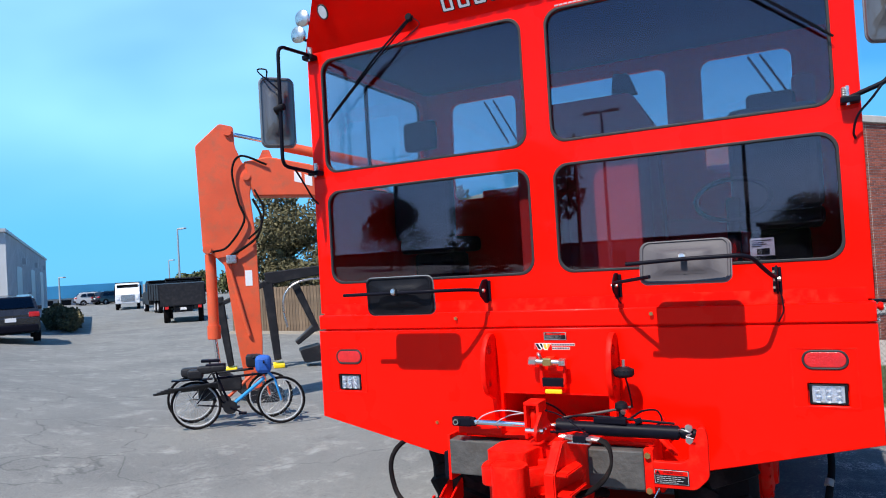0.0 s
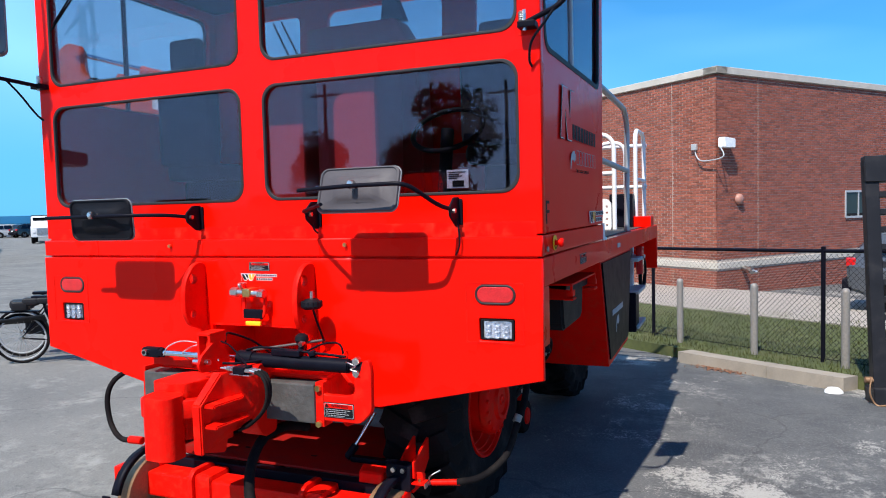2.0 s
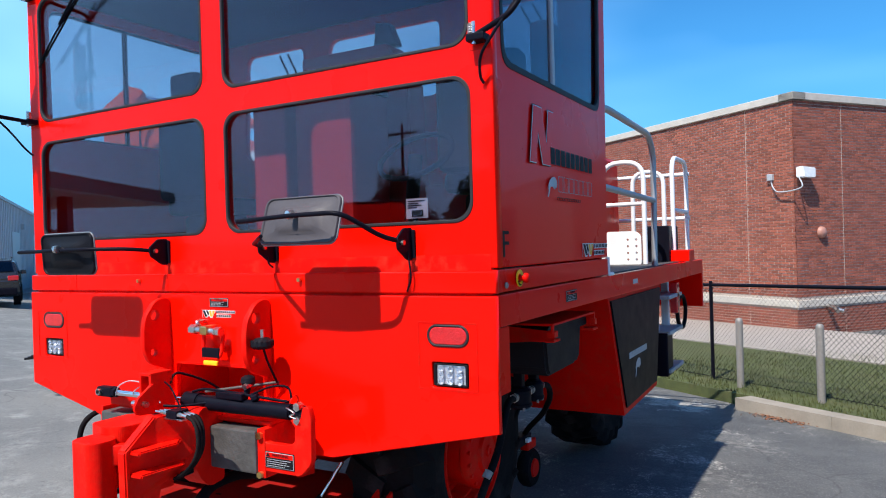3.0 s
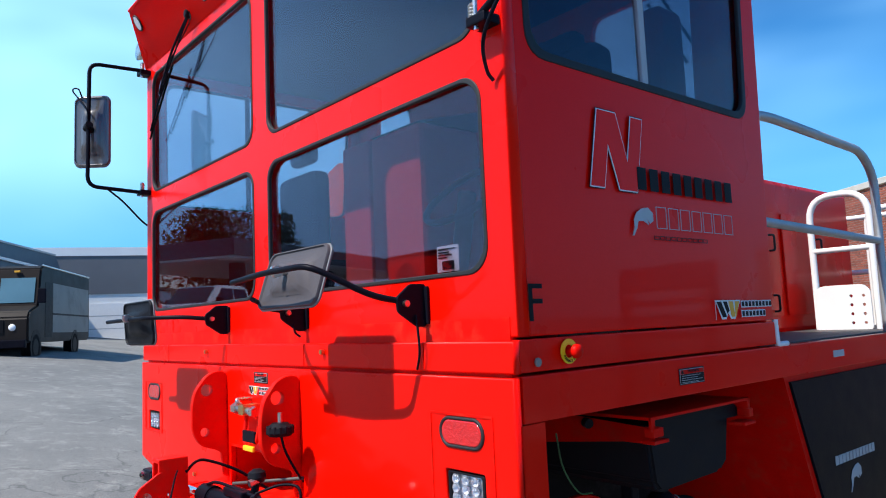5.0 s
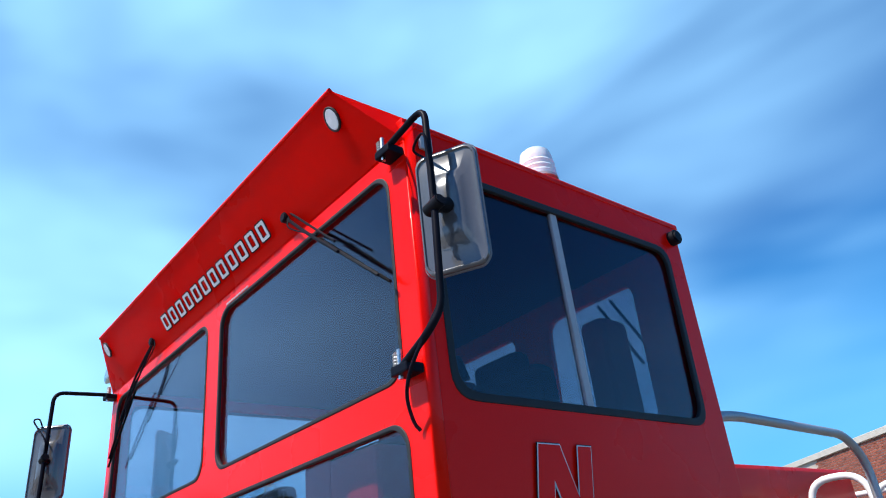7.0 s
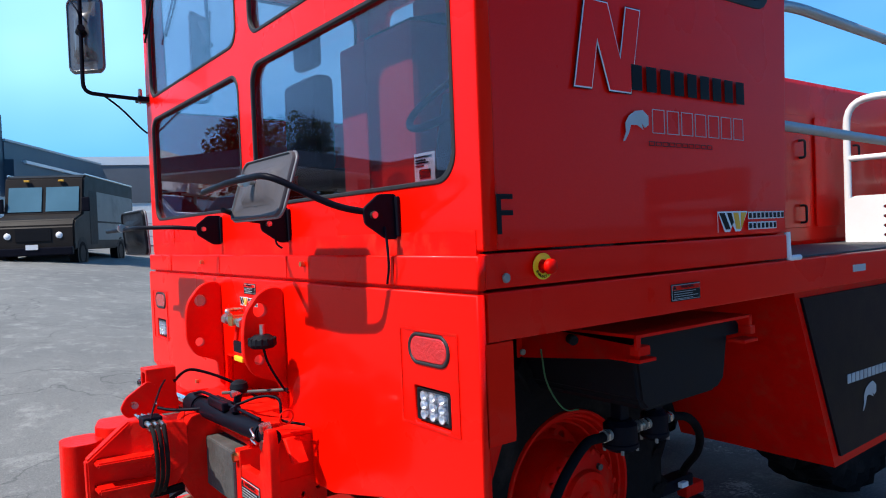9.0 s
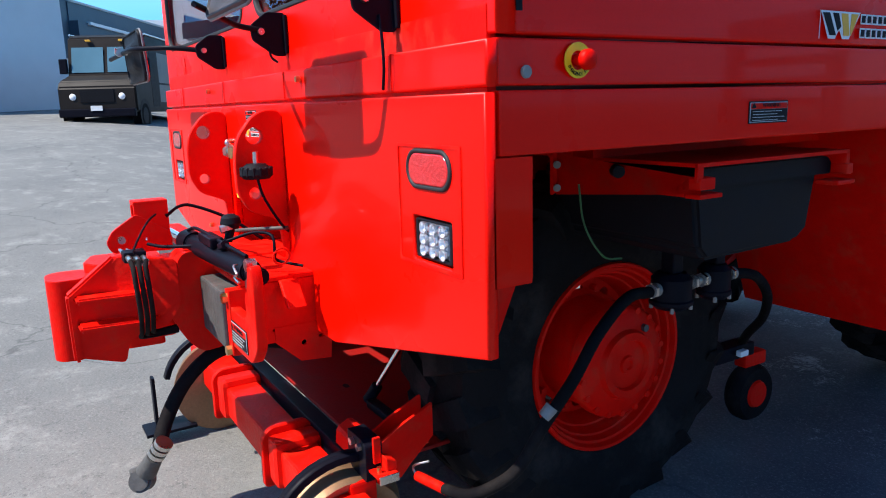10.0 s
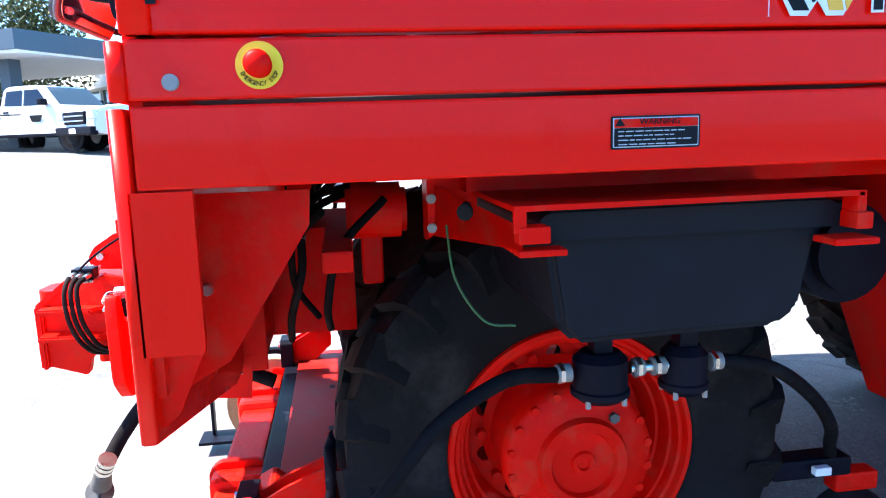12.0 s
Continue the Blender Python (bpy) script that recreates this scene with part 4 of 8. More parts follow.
part("flash_tube", cyl((1.43, 0.86, 3.45), (1.43, 0.86, 3.54), 0.028, bevel=0.006), LAMP_WHITE, beacon, smooth=40)
part("beacon_base", lathe([(0.082, 0.0), (0.082, 0.014), (0.0, 0.014)], 24, Matrix.Translation((1.43, 0.86, 3.428))), GREY_PAINT, beacon, smooth=40)
part("rear_corner_lamp", cyl((W - 0.02, 1.585, 3.28), (W + 0.035, 1.585, 3.28), 0.035, bevel=0.008), BLACK_PLASTIC, mover, smooth=40)
part("side_marker", box((W - 0.004, 0.095, 3.262), (W + 0.008, 0.15, 3.318), 0.004), GREY_PAINT, mover)


# ---- mirrors ----
# rim grey paler than the shell: the sun's glint painted into its colour
MIRROR_GLINT = surf("sun_caught_mirror_edge", (0.16, 0.16, 0.17), 0.4, var=0.2, scale=20)


def mirror_shell(w, h, m, name, label, glass_out, material=None):
    """A mirror head: rounded shell, rim and glass; local z points out of the shell's back."""
    loop = rrect(-w / 2, -h / 2, w / 2, h / 2, min(w, h) * 0.14, 8)
    loop = [(x * (1 + 0.05 * (1 - (2 * y / h) ** 2)), y * (1 + 0.08 * (1 - (2 * x / w) ** 2))) for x, y in loop]
    bm = bmesh.new()
    rings = []
    for sc, oval, z in ((1.0, 0, 0.0), (1.0, 0, 0.014), (0.985, 0, 0.019), (0.945, 0, 0.020), (0.925, 0, 0.014), (0.80, 1, 0.015), (0.68, 1, 0.030), (0.40, 1, 0.037), (0.12, 1, 0.039)):
        ring = []
        for x, y in loop:
            r = math.hypot(2 * x / w, 2 * y / h)
            f = sc / r if oval else sc
            ring.append(bm.verts.new((x * f, y * f, z)))
        rings.append(ring)
    for a, b in zip(rings, rings[1:]):
        for i in range(len(a)):
            j = (i + 1) % len(a)
            bm.faces.new((a[i], a[j], b[j], b[i]))
    bm.faces.new(rings[-1])
    bm.faces.new(rings[0][::-1])
    turn(bm, m)
    shell = part(name, bm, material or BLACK_PLASTIC, mover, label, smooth=50)
    part("mirror_rim", tube([m @ Vector((x, y, 0.004)) for x, y in loop + loop[:1]], 0.005, 8), MIRROR_GLINT, shell, smooth=60)
    part("mirror_glass", plate([[(x * 0.93, y * 0.93) for x, y in loop]], 0.004, m @ Matrix.Translation((0, 0, -0.001))), MIRROR, shell)
    return shell


def low_mirror(cx, cy, cz, w, h, pitch, arm, stays, grey):
    m = Matrix.Translation((cx, cy, cz)) @ pose(0, 0, 0, 90 + pitch, 0, 0)
    sh = mirror_shell(w, h, m, "look_down_mirror", "convex look-down mirror on a black tube arm", 1, grey)
    part("mirror_arm", tube(arm, 0.010, 10), BLACK, sh, smooth=60)
    part("clamp", cyl((cx - 0.014, cy - 0.07, cz + 0.025), (cx + 0.014, cy - 0.07, cz + 0.025), 0.020, bevel=0.004), STEEL, sh, smooth=40)
    part("clamp_stud", cyl((cx, cy - 0.09, cz + 0.03), (cx, cy - 0.02, cz + 0.02), 0.012), STEEL, sh)
    for st in stays:
        part("stay", tube(st, 0.009, 8), BLACK, sh, smooth=60)
    return sh


MIRROR_BACK = surf("weathered_mirror_back", (0.075, 0.066, 0.072), 0.55, var=0.12, scale=5, spec=0.3)
low_mirror(0.772, -0.225, 1.780, 0.40, 0.205, -18, fillet([(1.155, -0.05, 1.682), (1.135, -0.16, 1.70), (1.06, -0.34, 1.800), (0.80, -0.355, 1.797), (0.52, -0.34, 1.785)], 0.06), [fillet([(0.39, -0.05, 1.682), (0.40, -0.13, 1.69), (0.62, -0.31, 1.72)], 0.05)], MIRROR_BACK)
low_mirror(-0.785, -0.245, 1.674, 0.425, 0.21, 4, fillet([(-0.36, -0.05, 1.675), (-0.40, -0.17, 1.69), (-0.56, -0.30, 1.694), (-1.13, -0.31, 1.69)], 0.06), [], None)
for x in (0.39, 1.155, -0.361):
    ear = rounded([(0.026, 1.738), (0.026, 1.602), (-0.012, 1.602), (-0.085, 1.650), (-0.090, 1.695), (-0.035, 1.738)], 0.012)
    br = part("mirror_bracket", plate([ear], 0.010, right(x + 0.005), 0.002), BLACK, mover, "black bolted bracket", smooth=40)
    part("bracket_foot", box((x - 0.020, 0.018, 1.610), (x + 0.020, 0.028, 1.730), 0.003), BLACK, br, smooth=40)
    part("bracket_bolt", cyl((x - 0.014, -0.058, 1.676), (x + 0.018, -0.058, 1.676), 0.011, seg=8), STEEL, br)
    for z in (1.632, 1.708):
        part("foot_bolt", cyl((x - 0.014, 0.020, z), (x - 0.014, 0.010, z), 0.007, seg=6), GALV_DULL, br)
# stays that drop from the brackets to the front plate
for pts in ([(1.165, -0.02, 1.64), (1.175, -0.02, 1.53), (1.15, -0.012, 1.47)], [(0.39, -0.03, 1.64), (0.40, -0.03, 1.60), (0.41, -0.012, 1.58)]):
    part("mirror_cable", tube(bend(pts), 0.004, 6), BLACK, mover, smooth=60)


TALL_BACK = surf("polished_mirror_back", (0.085, 0.085, 0.09), 0.22, var=0.12, scale=5, coat=0.9)


def tall_mirror(s, cx, cy, cz, arm, yaw, stub):
    m = Matrix.Translation((cx, cy, cz)) @ pose(0, 0, 0, 90, 0, yaw)
    sh = mirror_shell(0.205, 0.415, m, "tall_mirror", "tall rectangular mirror on a bent black tube", 1, TALL_BACK)
    part("mirror_arm", tube(fillet(arm, 0.06, 6), 0.0115, 10), BLACK, sh, smooth=60)
    grip = Vector(stub)
    back = m @ Vector((0, 0, 0.035))
    part("clamp", cyl(back, grip, 0.026, 0.020, bevel=0.004), BLACK_PLASTIC, sh, smooth=40)
    part("clamp_knob", cyl(grip - Vector((0.035, 0.0, 0.006)), grip + Vector((0.035, 0.0, 0.006)), 0.021, bevel=0.004), BLACK_PLASTIC, sh, smooth=40)
    top = m @ Vector((-0.06, 0.205, 0.01))
    part("mirror_cable", tube(bend([top, top + Vector((-0.03 * s, -0.03, 0.045)), top.lerp(grip, 0.3) + Vector((0.05 * s, -0.05, 0.10)), grip + Vector((0.012, -0.01, 0.10)), grip]), 0.0045, 6), BLACK, sh, smooth=60)
    for z, y in ((3.235, 0.03), (2.48, 0.03)):
        b = part("arm_bracket", plate([rrect(s * 1.50 - 0.045, z - 0.04, s * 1.50 + 0.045, z + 0.03, 0.008)], 0.02, front(0.028), 0.003), RED_DULL, sh, smooth=40)
        part("bracket_lug", box((s * 1.47, -0.035, z - 0.018), (s * 1.55, 0.03, z + 0.012), 0.006), BLACK, b, smooth=40)
        part("bracket_bolt", cyl((s * 1.50, -0.02, z - 0.03), (s * 1.50, -0.02, z + 0.06), 0.008, seg=8), STEEL, b)
        part("bracket_spring", lathe([(0.010, 0.0), (0.013, 0.005), (0.010, 0.010), (0.013, 0.015), (0.010, 0.020), (0.013, 0.025), (0.010, 0.030), (0.013, 0.035), (0.006, 0.045), (0.0, 0.046)], 10, Matrix.Translation((s * 1.485, -0.02, z + 0.012))), STEEL, b, smooth=50)
    return sh


tall_mirror(-1, -1.572, -0.278, 2.836, [(-1.50, -0.01, 3.245), (-1.512, -0.315, 3.235), (-1.518, -0.320, 2.495), (-1.50, -0.01, 2.478)], 50, (-1.518, -0.32, 2.85))
tall_mirror(1, 1.684, 0.092, 2.95, [(1.50, -0.02, 3.238), (1.705, 0.005, 3.305), (1.710, -0.003, 2.93), (1.700, -0.010, 2.60), (1.660, -0.035, 2.535), (1.50, -0.02, 2.482)], 27, (1.709, -0.003, 2.925))
part("mirror_cable", tube(bend([(1.69, -0.018, 2.60), (1.60, -0.045, 2.475), (1.535, -0.03, 2.40), (1.515, 0.0, 2.33), (1.522, 0.018, 2.30)]), 0.006, 6), BLACK, mover, smooth=60)
part("mirror_cable", tube(bend([(-1.51, -0.22, 2.49), (-1.53, -0.12, 2.42), (-1.535, -0.02, 2.32), (-1.52, 0.02, 2.28)]), 0.006, 6), BLACK, mover, smooth=60)

# ---- cab interior ----
def seat(x, y, turned, head=1.06):
    m = Matrix.Translation((x, y, 1.51)) @ pose(0, 0, 0, 0, 0, turned)
    base = part("operator_seat", turn(box((-0.24, -0.25, 0.42), (0.24, 0.25, 0.54), 0.05, 3), m), SEAT_CLOTH, mover, "charcoal cloth operator seat", smooth=50)
    part("seat_back", turn(box((-0.24, 0.18, 0.52), (0.24, 0.32, 1.12), 0.06, 3), m), SEAT_CLOTH, base, smooth=50)
    part("headrest", turn(box((-0.13, 0.20, head - 0.08), (0.13, 0.29, head + 0.14), 0.04, 3), m), SEAT_CLOTH, base, smooth=50)
    part("seat_pedestal", turn(box((-0.16, -0.16, 0.0), (0.16, 0.16, 0.42), 0.03, 2), m), BLACK_PLASTIC, base, smooth=50)


seat(1.16, 0.98, 180)
part("seat_shroud", box((1.27, 1.12, 2.20), (1.40, 1.30, 2.88), 0.04, 3), CAB_RED, mover, smooth=50)
console = part("control_cabinet", prism([(-0.42, 1.515), (0.46, 1.515), (0.42, 2.70), (0.27, 2.95), (-0.42, 2.95)], -1.42, -1.22, front(0.0), 0.012, 2), CAB_RED, mover, "dark red control cabinet inside the cab", smooth=40)
part("cabinet_screen", prism([(0.13, 2.95), (0.31, 2.95), (0.25, 3.10), (0.15, 3.11)], -1.36, -1.28, front(0.0), 0.008, 1), BLACK_PLASTIC, console, smooth=40)
for x in (1.01, 1.09, -1.00, -0.92):
    part("rear_wiper", tube([(x, 1.66, 3.16), (x + 0.20, 1.64, 2.79)], 0.009, 6), BLACK, mover, smooth=60)
seat(-1.24, 1.2, 180, 1.27)
con = part("console", box((0.02, 0.62, 1.51), (0.42, 1.0, 2.55), 0.03), CAB_RED, mover, "red painted control console", smooth=40)
part("console_top", prism([(0.62, 2.55), (1.0, 2.55), (1.0, 2.65)], 0.02, 0.42, Matrix(((0, 0, 1, 0), (1, 0, 0, 0), (0, 1, 0, 0), (0, 0, 0, 1)))), BLACK_PLASTIC, con)
part("inner_panel", box((-0.40, 0.72, 1.51), (-0.14, 1.0, 2.60), 0.02), CAB_RED, mover, smooth=40)
part("inner_panel", box((0.42, 1.36, 1.51), (0.90, 1.46, 2.05), 0.02), CAB_RED, mover, smooth=40)
wheel = part("steering_wheel", tube([Vector((0.95 + 0.19 * math.cos(a), 0.42 + 0.14 * math.sin(a), 2.1 + 0.12 * math.sin(a))) for a in np.linspace(0, 2 * math.pi, 33)], 0.014, 8), BLACK_PLASTIC, mover, smooth=60)
part("steering_column", tube([(0.95, 0.42, 2.10), (0.95, 0.30, 1.51)], 0.035), BLACK_PLASTIC, wheel, smooth=60)
card = part("paper_notice", plate([[(1.035, 1.785), (1.148, 1.785), (1.148, 1.875), (1.035, 1.875)]], 0.002, front(0.184)), PAPER, mover, "white paper notice behind the glass")
for z, a, b in ((1.863, 1.045, 1.135), (1.852, 1.045, 1.10), (1.843, 1.045, 1.115), (1.834, 1.045, 1.09)):
    mark("writing", a, z - 0.002, b, z + 0.002, front(0.183), INK, card, 0.002, 0.0005)
mark("writing", 1.065, 1.792, 1.125, 1.822, front(0.183), INK, card, 0.002, 0.001)


# ---- railcar mover: front lugs, valve and coupler ----
def front_lug(x):
    """A lug plate with two round holes, standing out of the front plate."""
    prof = rounded([(0.0, 1.425), (-0.05, 1.435), (-0.10, 1.415), (-0.155, 1.345), (-0.168, 1.28), (-0.168, 1.17), (-0.13, 1.10), (-0.06, 1.075), (-0.03, 1.06), (-0.02, 0.96), (0.0, 0.94)], 0.03)
    holes = [circle(-0.098, 1.349, 0.027), circle(-0.108, 1.160, 0.020)]
    lug = part("front_lug", plate([prof] + holes, 0.03, right(x + 0.015), 0.004), RED_CAST, mover, smooth=40)
    return lug


for x in (-0.335, 0.36):
    front_lug(x)
part("lug_backing", plate([[(-0.315, 1.10), (0.34, 1.10), (0.34, 1.44), (-0.315, 1.44)]], 0.008, front(-0.0005), 0.002), RED, mover)
valve = part("air_valve", cyl((-0.075, -0.06, 1.278), (0.085, -0.06, 1.272), 0.017, bevel=0.003), STEEL, mover, "silver and brass air valve", smooth=40)
part("valve_nut", cyl((-0.10, -0.06, 1.279), (-0.06, -0.06, 1.278), 0.026, seg=6), STEEL, valve)
part("valve_nut", cyl((0.07, -0.06, 1.273), (0.105, -0.06, 1.272), 0.024, seg=6), STEEL, valve)
part("valve_body", box((-0.02, -0.085, 1.255), (0.03, 0.0, 1.30), 0.008), BRASS, valve, smooth=40)
part("valve_elbow", tube(bend([(-0.03, -0.06, 1.29), (-0.035, -0.08, 1.315), (-0.05, -0.06, 1.32), (-0.06, 0.0, 1.315)]), 0.009), STEEL, valve, smooth=60)
hook = part("chain_hook", tube(fillet([(-0.045, -0.03, 1.26), (-0.04, -0.05, 1.14), (0.085, -0.05, 1.14), (0.09, -0.03, 1.26)], 0.03), 0.010), RED_CAST, mover, smooth=60)
part("hook_plate", box((-0.035, -0.06, 1.14), (0.085, -0.045, 1.19), 0.006), BLACK, hook)
part("tie_tag", box((-0.02, -0.065, 1.105), (0.075, -0.05, 1.128), 0.006), YELLOW, hook, "yellow plastic tag")

# dummy coupling cap on a rod beside the right lug
cap = part("coupling_cap", lathe([(0.0, 0.028), (0.030, 0.026), (0.050, 0.010), (0.052, -0.008), (0.042, -0.022), (0.0, -0.026)], 24, Matrix.Translation((0.425, -0.115, 1.236))), BLACK_PLASTIC, mover, "black ribbed coupling cap", smooth=30)
for i in range(14):
    a = 2 * math.pi * i / 14
    part("cap_rib", box((0.425 + 0.047 * math.cos(a) - 0.005, -0.115 + 0.047 * math.sin(a) - 0.005, 1.222), (0.425 + 0.047 * math.cos(a) + 0.005, -0.115 + 0.047 * math.sin(a) + 0.005, 1.252), 0.002, 1), BLACK_PLASTIC, cap)
part("cap_stem", cyl((0.425, -0.115, 1.26), (0.425, -0.115, 1.30), 0.009), STEEL, cap)
part("cap_lead", tube(bend([(0.43, -0.115, 1.215), (0.44, -0.10, 1.15), (0.44, -0.05, 1.06), (0.42, -0.02, 1.03)]), 0.005, 6), BLACK, cap, smooth=60)
part("release_rod", tube(fillet([(0.44, -0.03, 1.045), (0.30, -0.12, 1.030), (0.10, -0.16, 1.00)], 0.03), 0.007), CASTIRON, mover, smooth=60)

# pocket behind the notch
part("pocket_roof", box((-0.29, 0.0, 1.09), (0.31, 0.42, 1.10)), RED_DULL, mover)
for x in (-0.30, 0.31):
    part("pocket_cheek", box((x - 0.008, 0.03, 0.74), (x + 0.008, 0.38, 1.10)), RED_DULL, mover)
part("pocket_back", box((-0.30, 0.36, 0.74), (0.31, 0.38, 1.10)), RED_DULL, mover)

carriage = part("coupler_carriage", box((-0.20, -0.20, 0.74), (0.55, 0.10, 0.902), 0.012), RED_CAST, mover, "red sliding coupler carriage", smooth=40)
part("carriage_shelf", box((-0.42, -0.24, 0.902), (0.575, 0.0, 0.918), 0.004), RED_CAST, carriage, smooth=40)
for a, b in ((0.235, 0.532), (-0.505, -0.13)):
    part("wear_block", box((a, -0.288, 0.70), (b, -0.18, 0.885), 0.008), CASTIRON, carriage, "bare grey iron wear block", smooth=40)
hookplate = rounded([(0.540, 0.89), (0.540, 0.715), (0.765, 0.715), (0.825, 0.775), (0.828, 0.965), (0.815, 1.012), (0.785, 1.008), (0.770, 0.95), (0.738, 0.915), (0.740, 0.855), (0.700, 0.838), (0.570, 0.838), (0.562, 0.89)], 0.022)
hp = part("side_plate", plate([hookplate], 0.032, front(-0.272), 0.004), RED_CAST, carriage, smooth=40)
warning_label(0.575, 0.735, 0.735, 0.805, front(-0.2725), hp)
part("end_edge", box((-0.525, -0.275, 0.66), (-0.508, -0.02, 0.905), 0.003), RED_CAST, carriage, smooth=40)
part("end_stop", box((-0.590, -0.20, 0.64), (-0.530, -0.08, 0.79), 0.008), BLACK, carriage, smooth=40)
for z in (0.868, 0.700):
    part("plate_bolt", cyl((0.552, -0.27, z), (0.552, -0.292, z), 0.016, seg=6), BRASS, carriage)
part("clamp_strip", box((0.532, -0.276, 0.685), (0.575, -0.20, 0.895), 0.003), RED_CAST, carriage, smooth=40)
part("plate_return", box((0.55, -0.245, 0.70), (0.57, 0.10, 0.90), 0.004), RED_CAST, carriage, smooth=40)
part("plate_brace", prism([(0.575, 0.905), (0.60, 0.905), (0.665, 0.83), (0.64, 0.83)], 0.06, 0.12, front(0.0), 0.003, 1), RED_CAST, carriage, smooth=40)
part("carriage_lug", plate([[(-0.14, 0.75), (-0.14, 0.70), (-0.06, 0.625), (0.045, 0.615), (0.055, 0.75)], circle(-0.045, 0.685, 0.010), circle(0.015, 0.70, 0.010)], 0.014, right(0.574)), RED_CAST, carriage, smooth=40)
part("lug_foot", box((0.40, -0.15, 0.735), (0.57, -0.02, 0.75), 0.003), RED_CAST, carriage, smooth=40)

# centring cylinder across the carriage
cylr = part("centring_cylinder", cyl((0.13, -0.285, 0.985), (0.70, -0.235, 0.972), 0.034, bevel=0.006), BLACK, mover, "black hydraulic cylinder with a chromed rod", smooth=40)
part("cylinder_head", cyl((0.11, -0.287, 0.986), (0.20, -0.279, 0.983), 0.042, bevel=0.006), BLACK, cylr, smooth=40)
part("rod", cyl((-0.36, -0.328, 0.998), (0.12, -0.287, 0.986), 0.015), CHROME, cylr, smooth=40)
clevis = part("rod_clevis", box((-0.455, -0.345, 0.972), (-0.345, -0.300, 1.022), 0.010), BLACK, cylr, "black clevis with a steel pin", smooth=40)
part("clevis_pin", cyl((-0.425, -0.36, 0.998), (-0.425, -0.29, 0.998), 0.016), STEEL, clevis, smooth=40)
part("pin_hole", cyl((-0.425, -0.362, 0.998), (-0.425, -0.358, 0.998), 0.009), INK, clevis)
part("jam_nut", cyl((-0.345, -0.325, 0.998), (-0.325, -0.325, 0.998), 0.024, seg=6), BLACK, clevis)
part("rod_rest", box((-0.46, -0.27, 0.918), (-0.20, -0.20, 0.968), 0.008), RED_CAST, cylr, smooth=40)
part("barrel_eye", cyl((0.70, -0.235, 0.972), (0.775, -0.23, 0.968), 0.026, bevel=0.005), BLACK, cylr, smooth=40)
for z in (1.002, 0.945):
    part("pin_nut", cyl((0.745, -0.265, z), (0.745, -0.235, z), 0.019, seg=6), STEEL, cylr)
part("pin_clip", tube(bend([(0.700, -0.275, 0.998), (0.725, -0.292, 1.000), (0.760, -0.294, 0.985), (0.735, -0.295, 0.972), (0.770, -0.292, 0.962)]), 0.0035, 6), STEEL, cylr, smooth=60)
part("port_block", box((0.30, -0.29, 1.01), (0.46, -0.245, 1.04), 0.006), BLACK, cylr, smooth=40)
part("port_pipe", tube(bend([(0.16, -0.29, 1.03), (0.25, -0.28, 1.045), (0.50, -0.26, 1.03), (0.68, -0.24, 1.015)]), 0.006), BLACK, cylr, smooth=60)
part("port_stem", cyl((0.425, -0.225, 1.02), (0.425, -0.212, 1.065), 0.014), BLACK, cylr, smooth=40)
part("port_cap", lathe([(0.0, 0.034), (0.016, 0.032), (0.030, 0.022), (0.034, 0.004), (0.026, -0.014), (0.0, -0.016)], 12, Matrix.Translation((0.425, -0.212, 1.075))), BLACK_PLASTIC, cylr, smooth=30)
part("port_nut", cyl((0.44, -0.25, 1.062), (0.44, -0.215, 1.070), 0.014, seg=6), STEEL, cylr)
part("port_fitting", cyl((0.50, -0.265, 1.02), (0.53, -0.26, 1.03), 0.015, seg=6), BLACK, cylr)

# coupler head: shank, striker, side wall with lip and ribs, pocket rim, knuckle
SIDE = Matrix(((0, 0, 1, 0), (1, 0, 0, 0), (0, 1, 0, 0), (0, 0, 0, 1)))      # (y, z) profiles drawn out along x
coup = part("coupler_head", prism(rounded([(-0.10, -0.36), (0.16, -0.36), (0.16, -0.43), (0.075, -0.45), (0.045, -0.585), (-0.02, -0.62), (-0.155, -0.58), (-0.15, -0.40)], 0.02), 0.665, 0.925, None, 0.012, 2), RED_CAST, mover, "cast knuckle coupler with worn red paint", smooth=40)
part("shank", box((-0.02, -0.40, 0.72), (0.22, 0.30, 0.93), 0.025, 2), RED_CAST, coup, smooth=40)
wall = [(-0.545, 0.978), (-0.685, 0.862), (-0.682, 0.655), (-0.54, 0.615), (-0.525, 0.69), (-0.40, 0.735), (-0.36, 0.80), (-0.36, 0.955)]
cheek = prism(rounded(wall, 0.02), 0.168, 0.205, SIDE, 0.008, 2)
for v in cheek.verts:
    v.co.x += max(0.0, v.co.y + 0.60) * 0.30
part("guard_wall", cheek, RED_CAST, coup, smooth=40)
lip = prism([(-0.545, 0.985), (-0.695, 0.866), (-0.692, 0.645), (-0.668, 0.645), (-0.668, 0.855), (-0.535, 0.962)], 0.172, 0.222, SIDE, 0.007, 2)
part("guard_lip", lip, RED_CAST, coup, smooth=40)
for z, y1, out in ((0.855, -0.43, 0.275), (0.765, -0.41, 0.285)):
    part("rib", prism([(0.17, -0.672), (out, -0.668), (out + 0.02, y1 - 0.06), (0.24, y1), (0.17, y1)], z - 0.010, z + 0.010, None, 0.006, 2), RED_CAST, coup, smooth=40)
rim_out = rounded([(-0.15, -0.68), (0.03, -0.705), (0.10, -0.635), (0.185, -0.56), (0.185, -0.43), (-0.15, -0.43), (-0.175, -0.57)], 0.05)
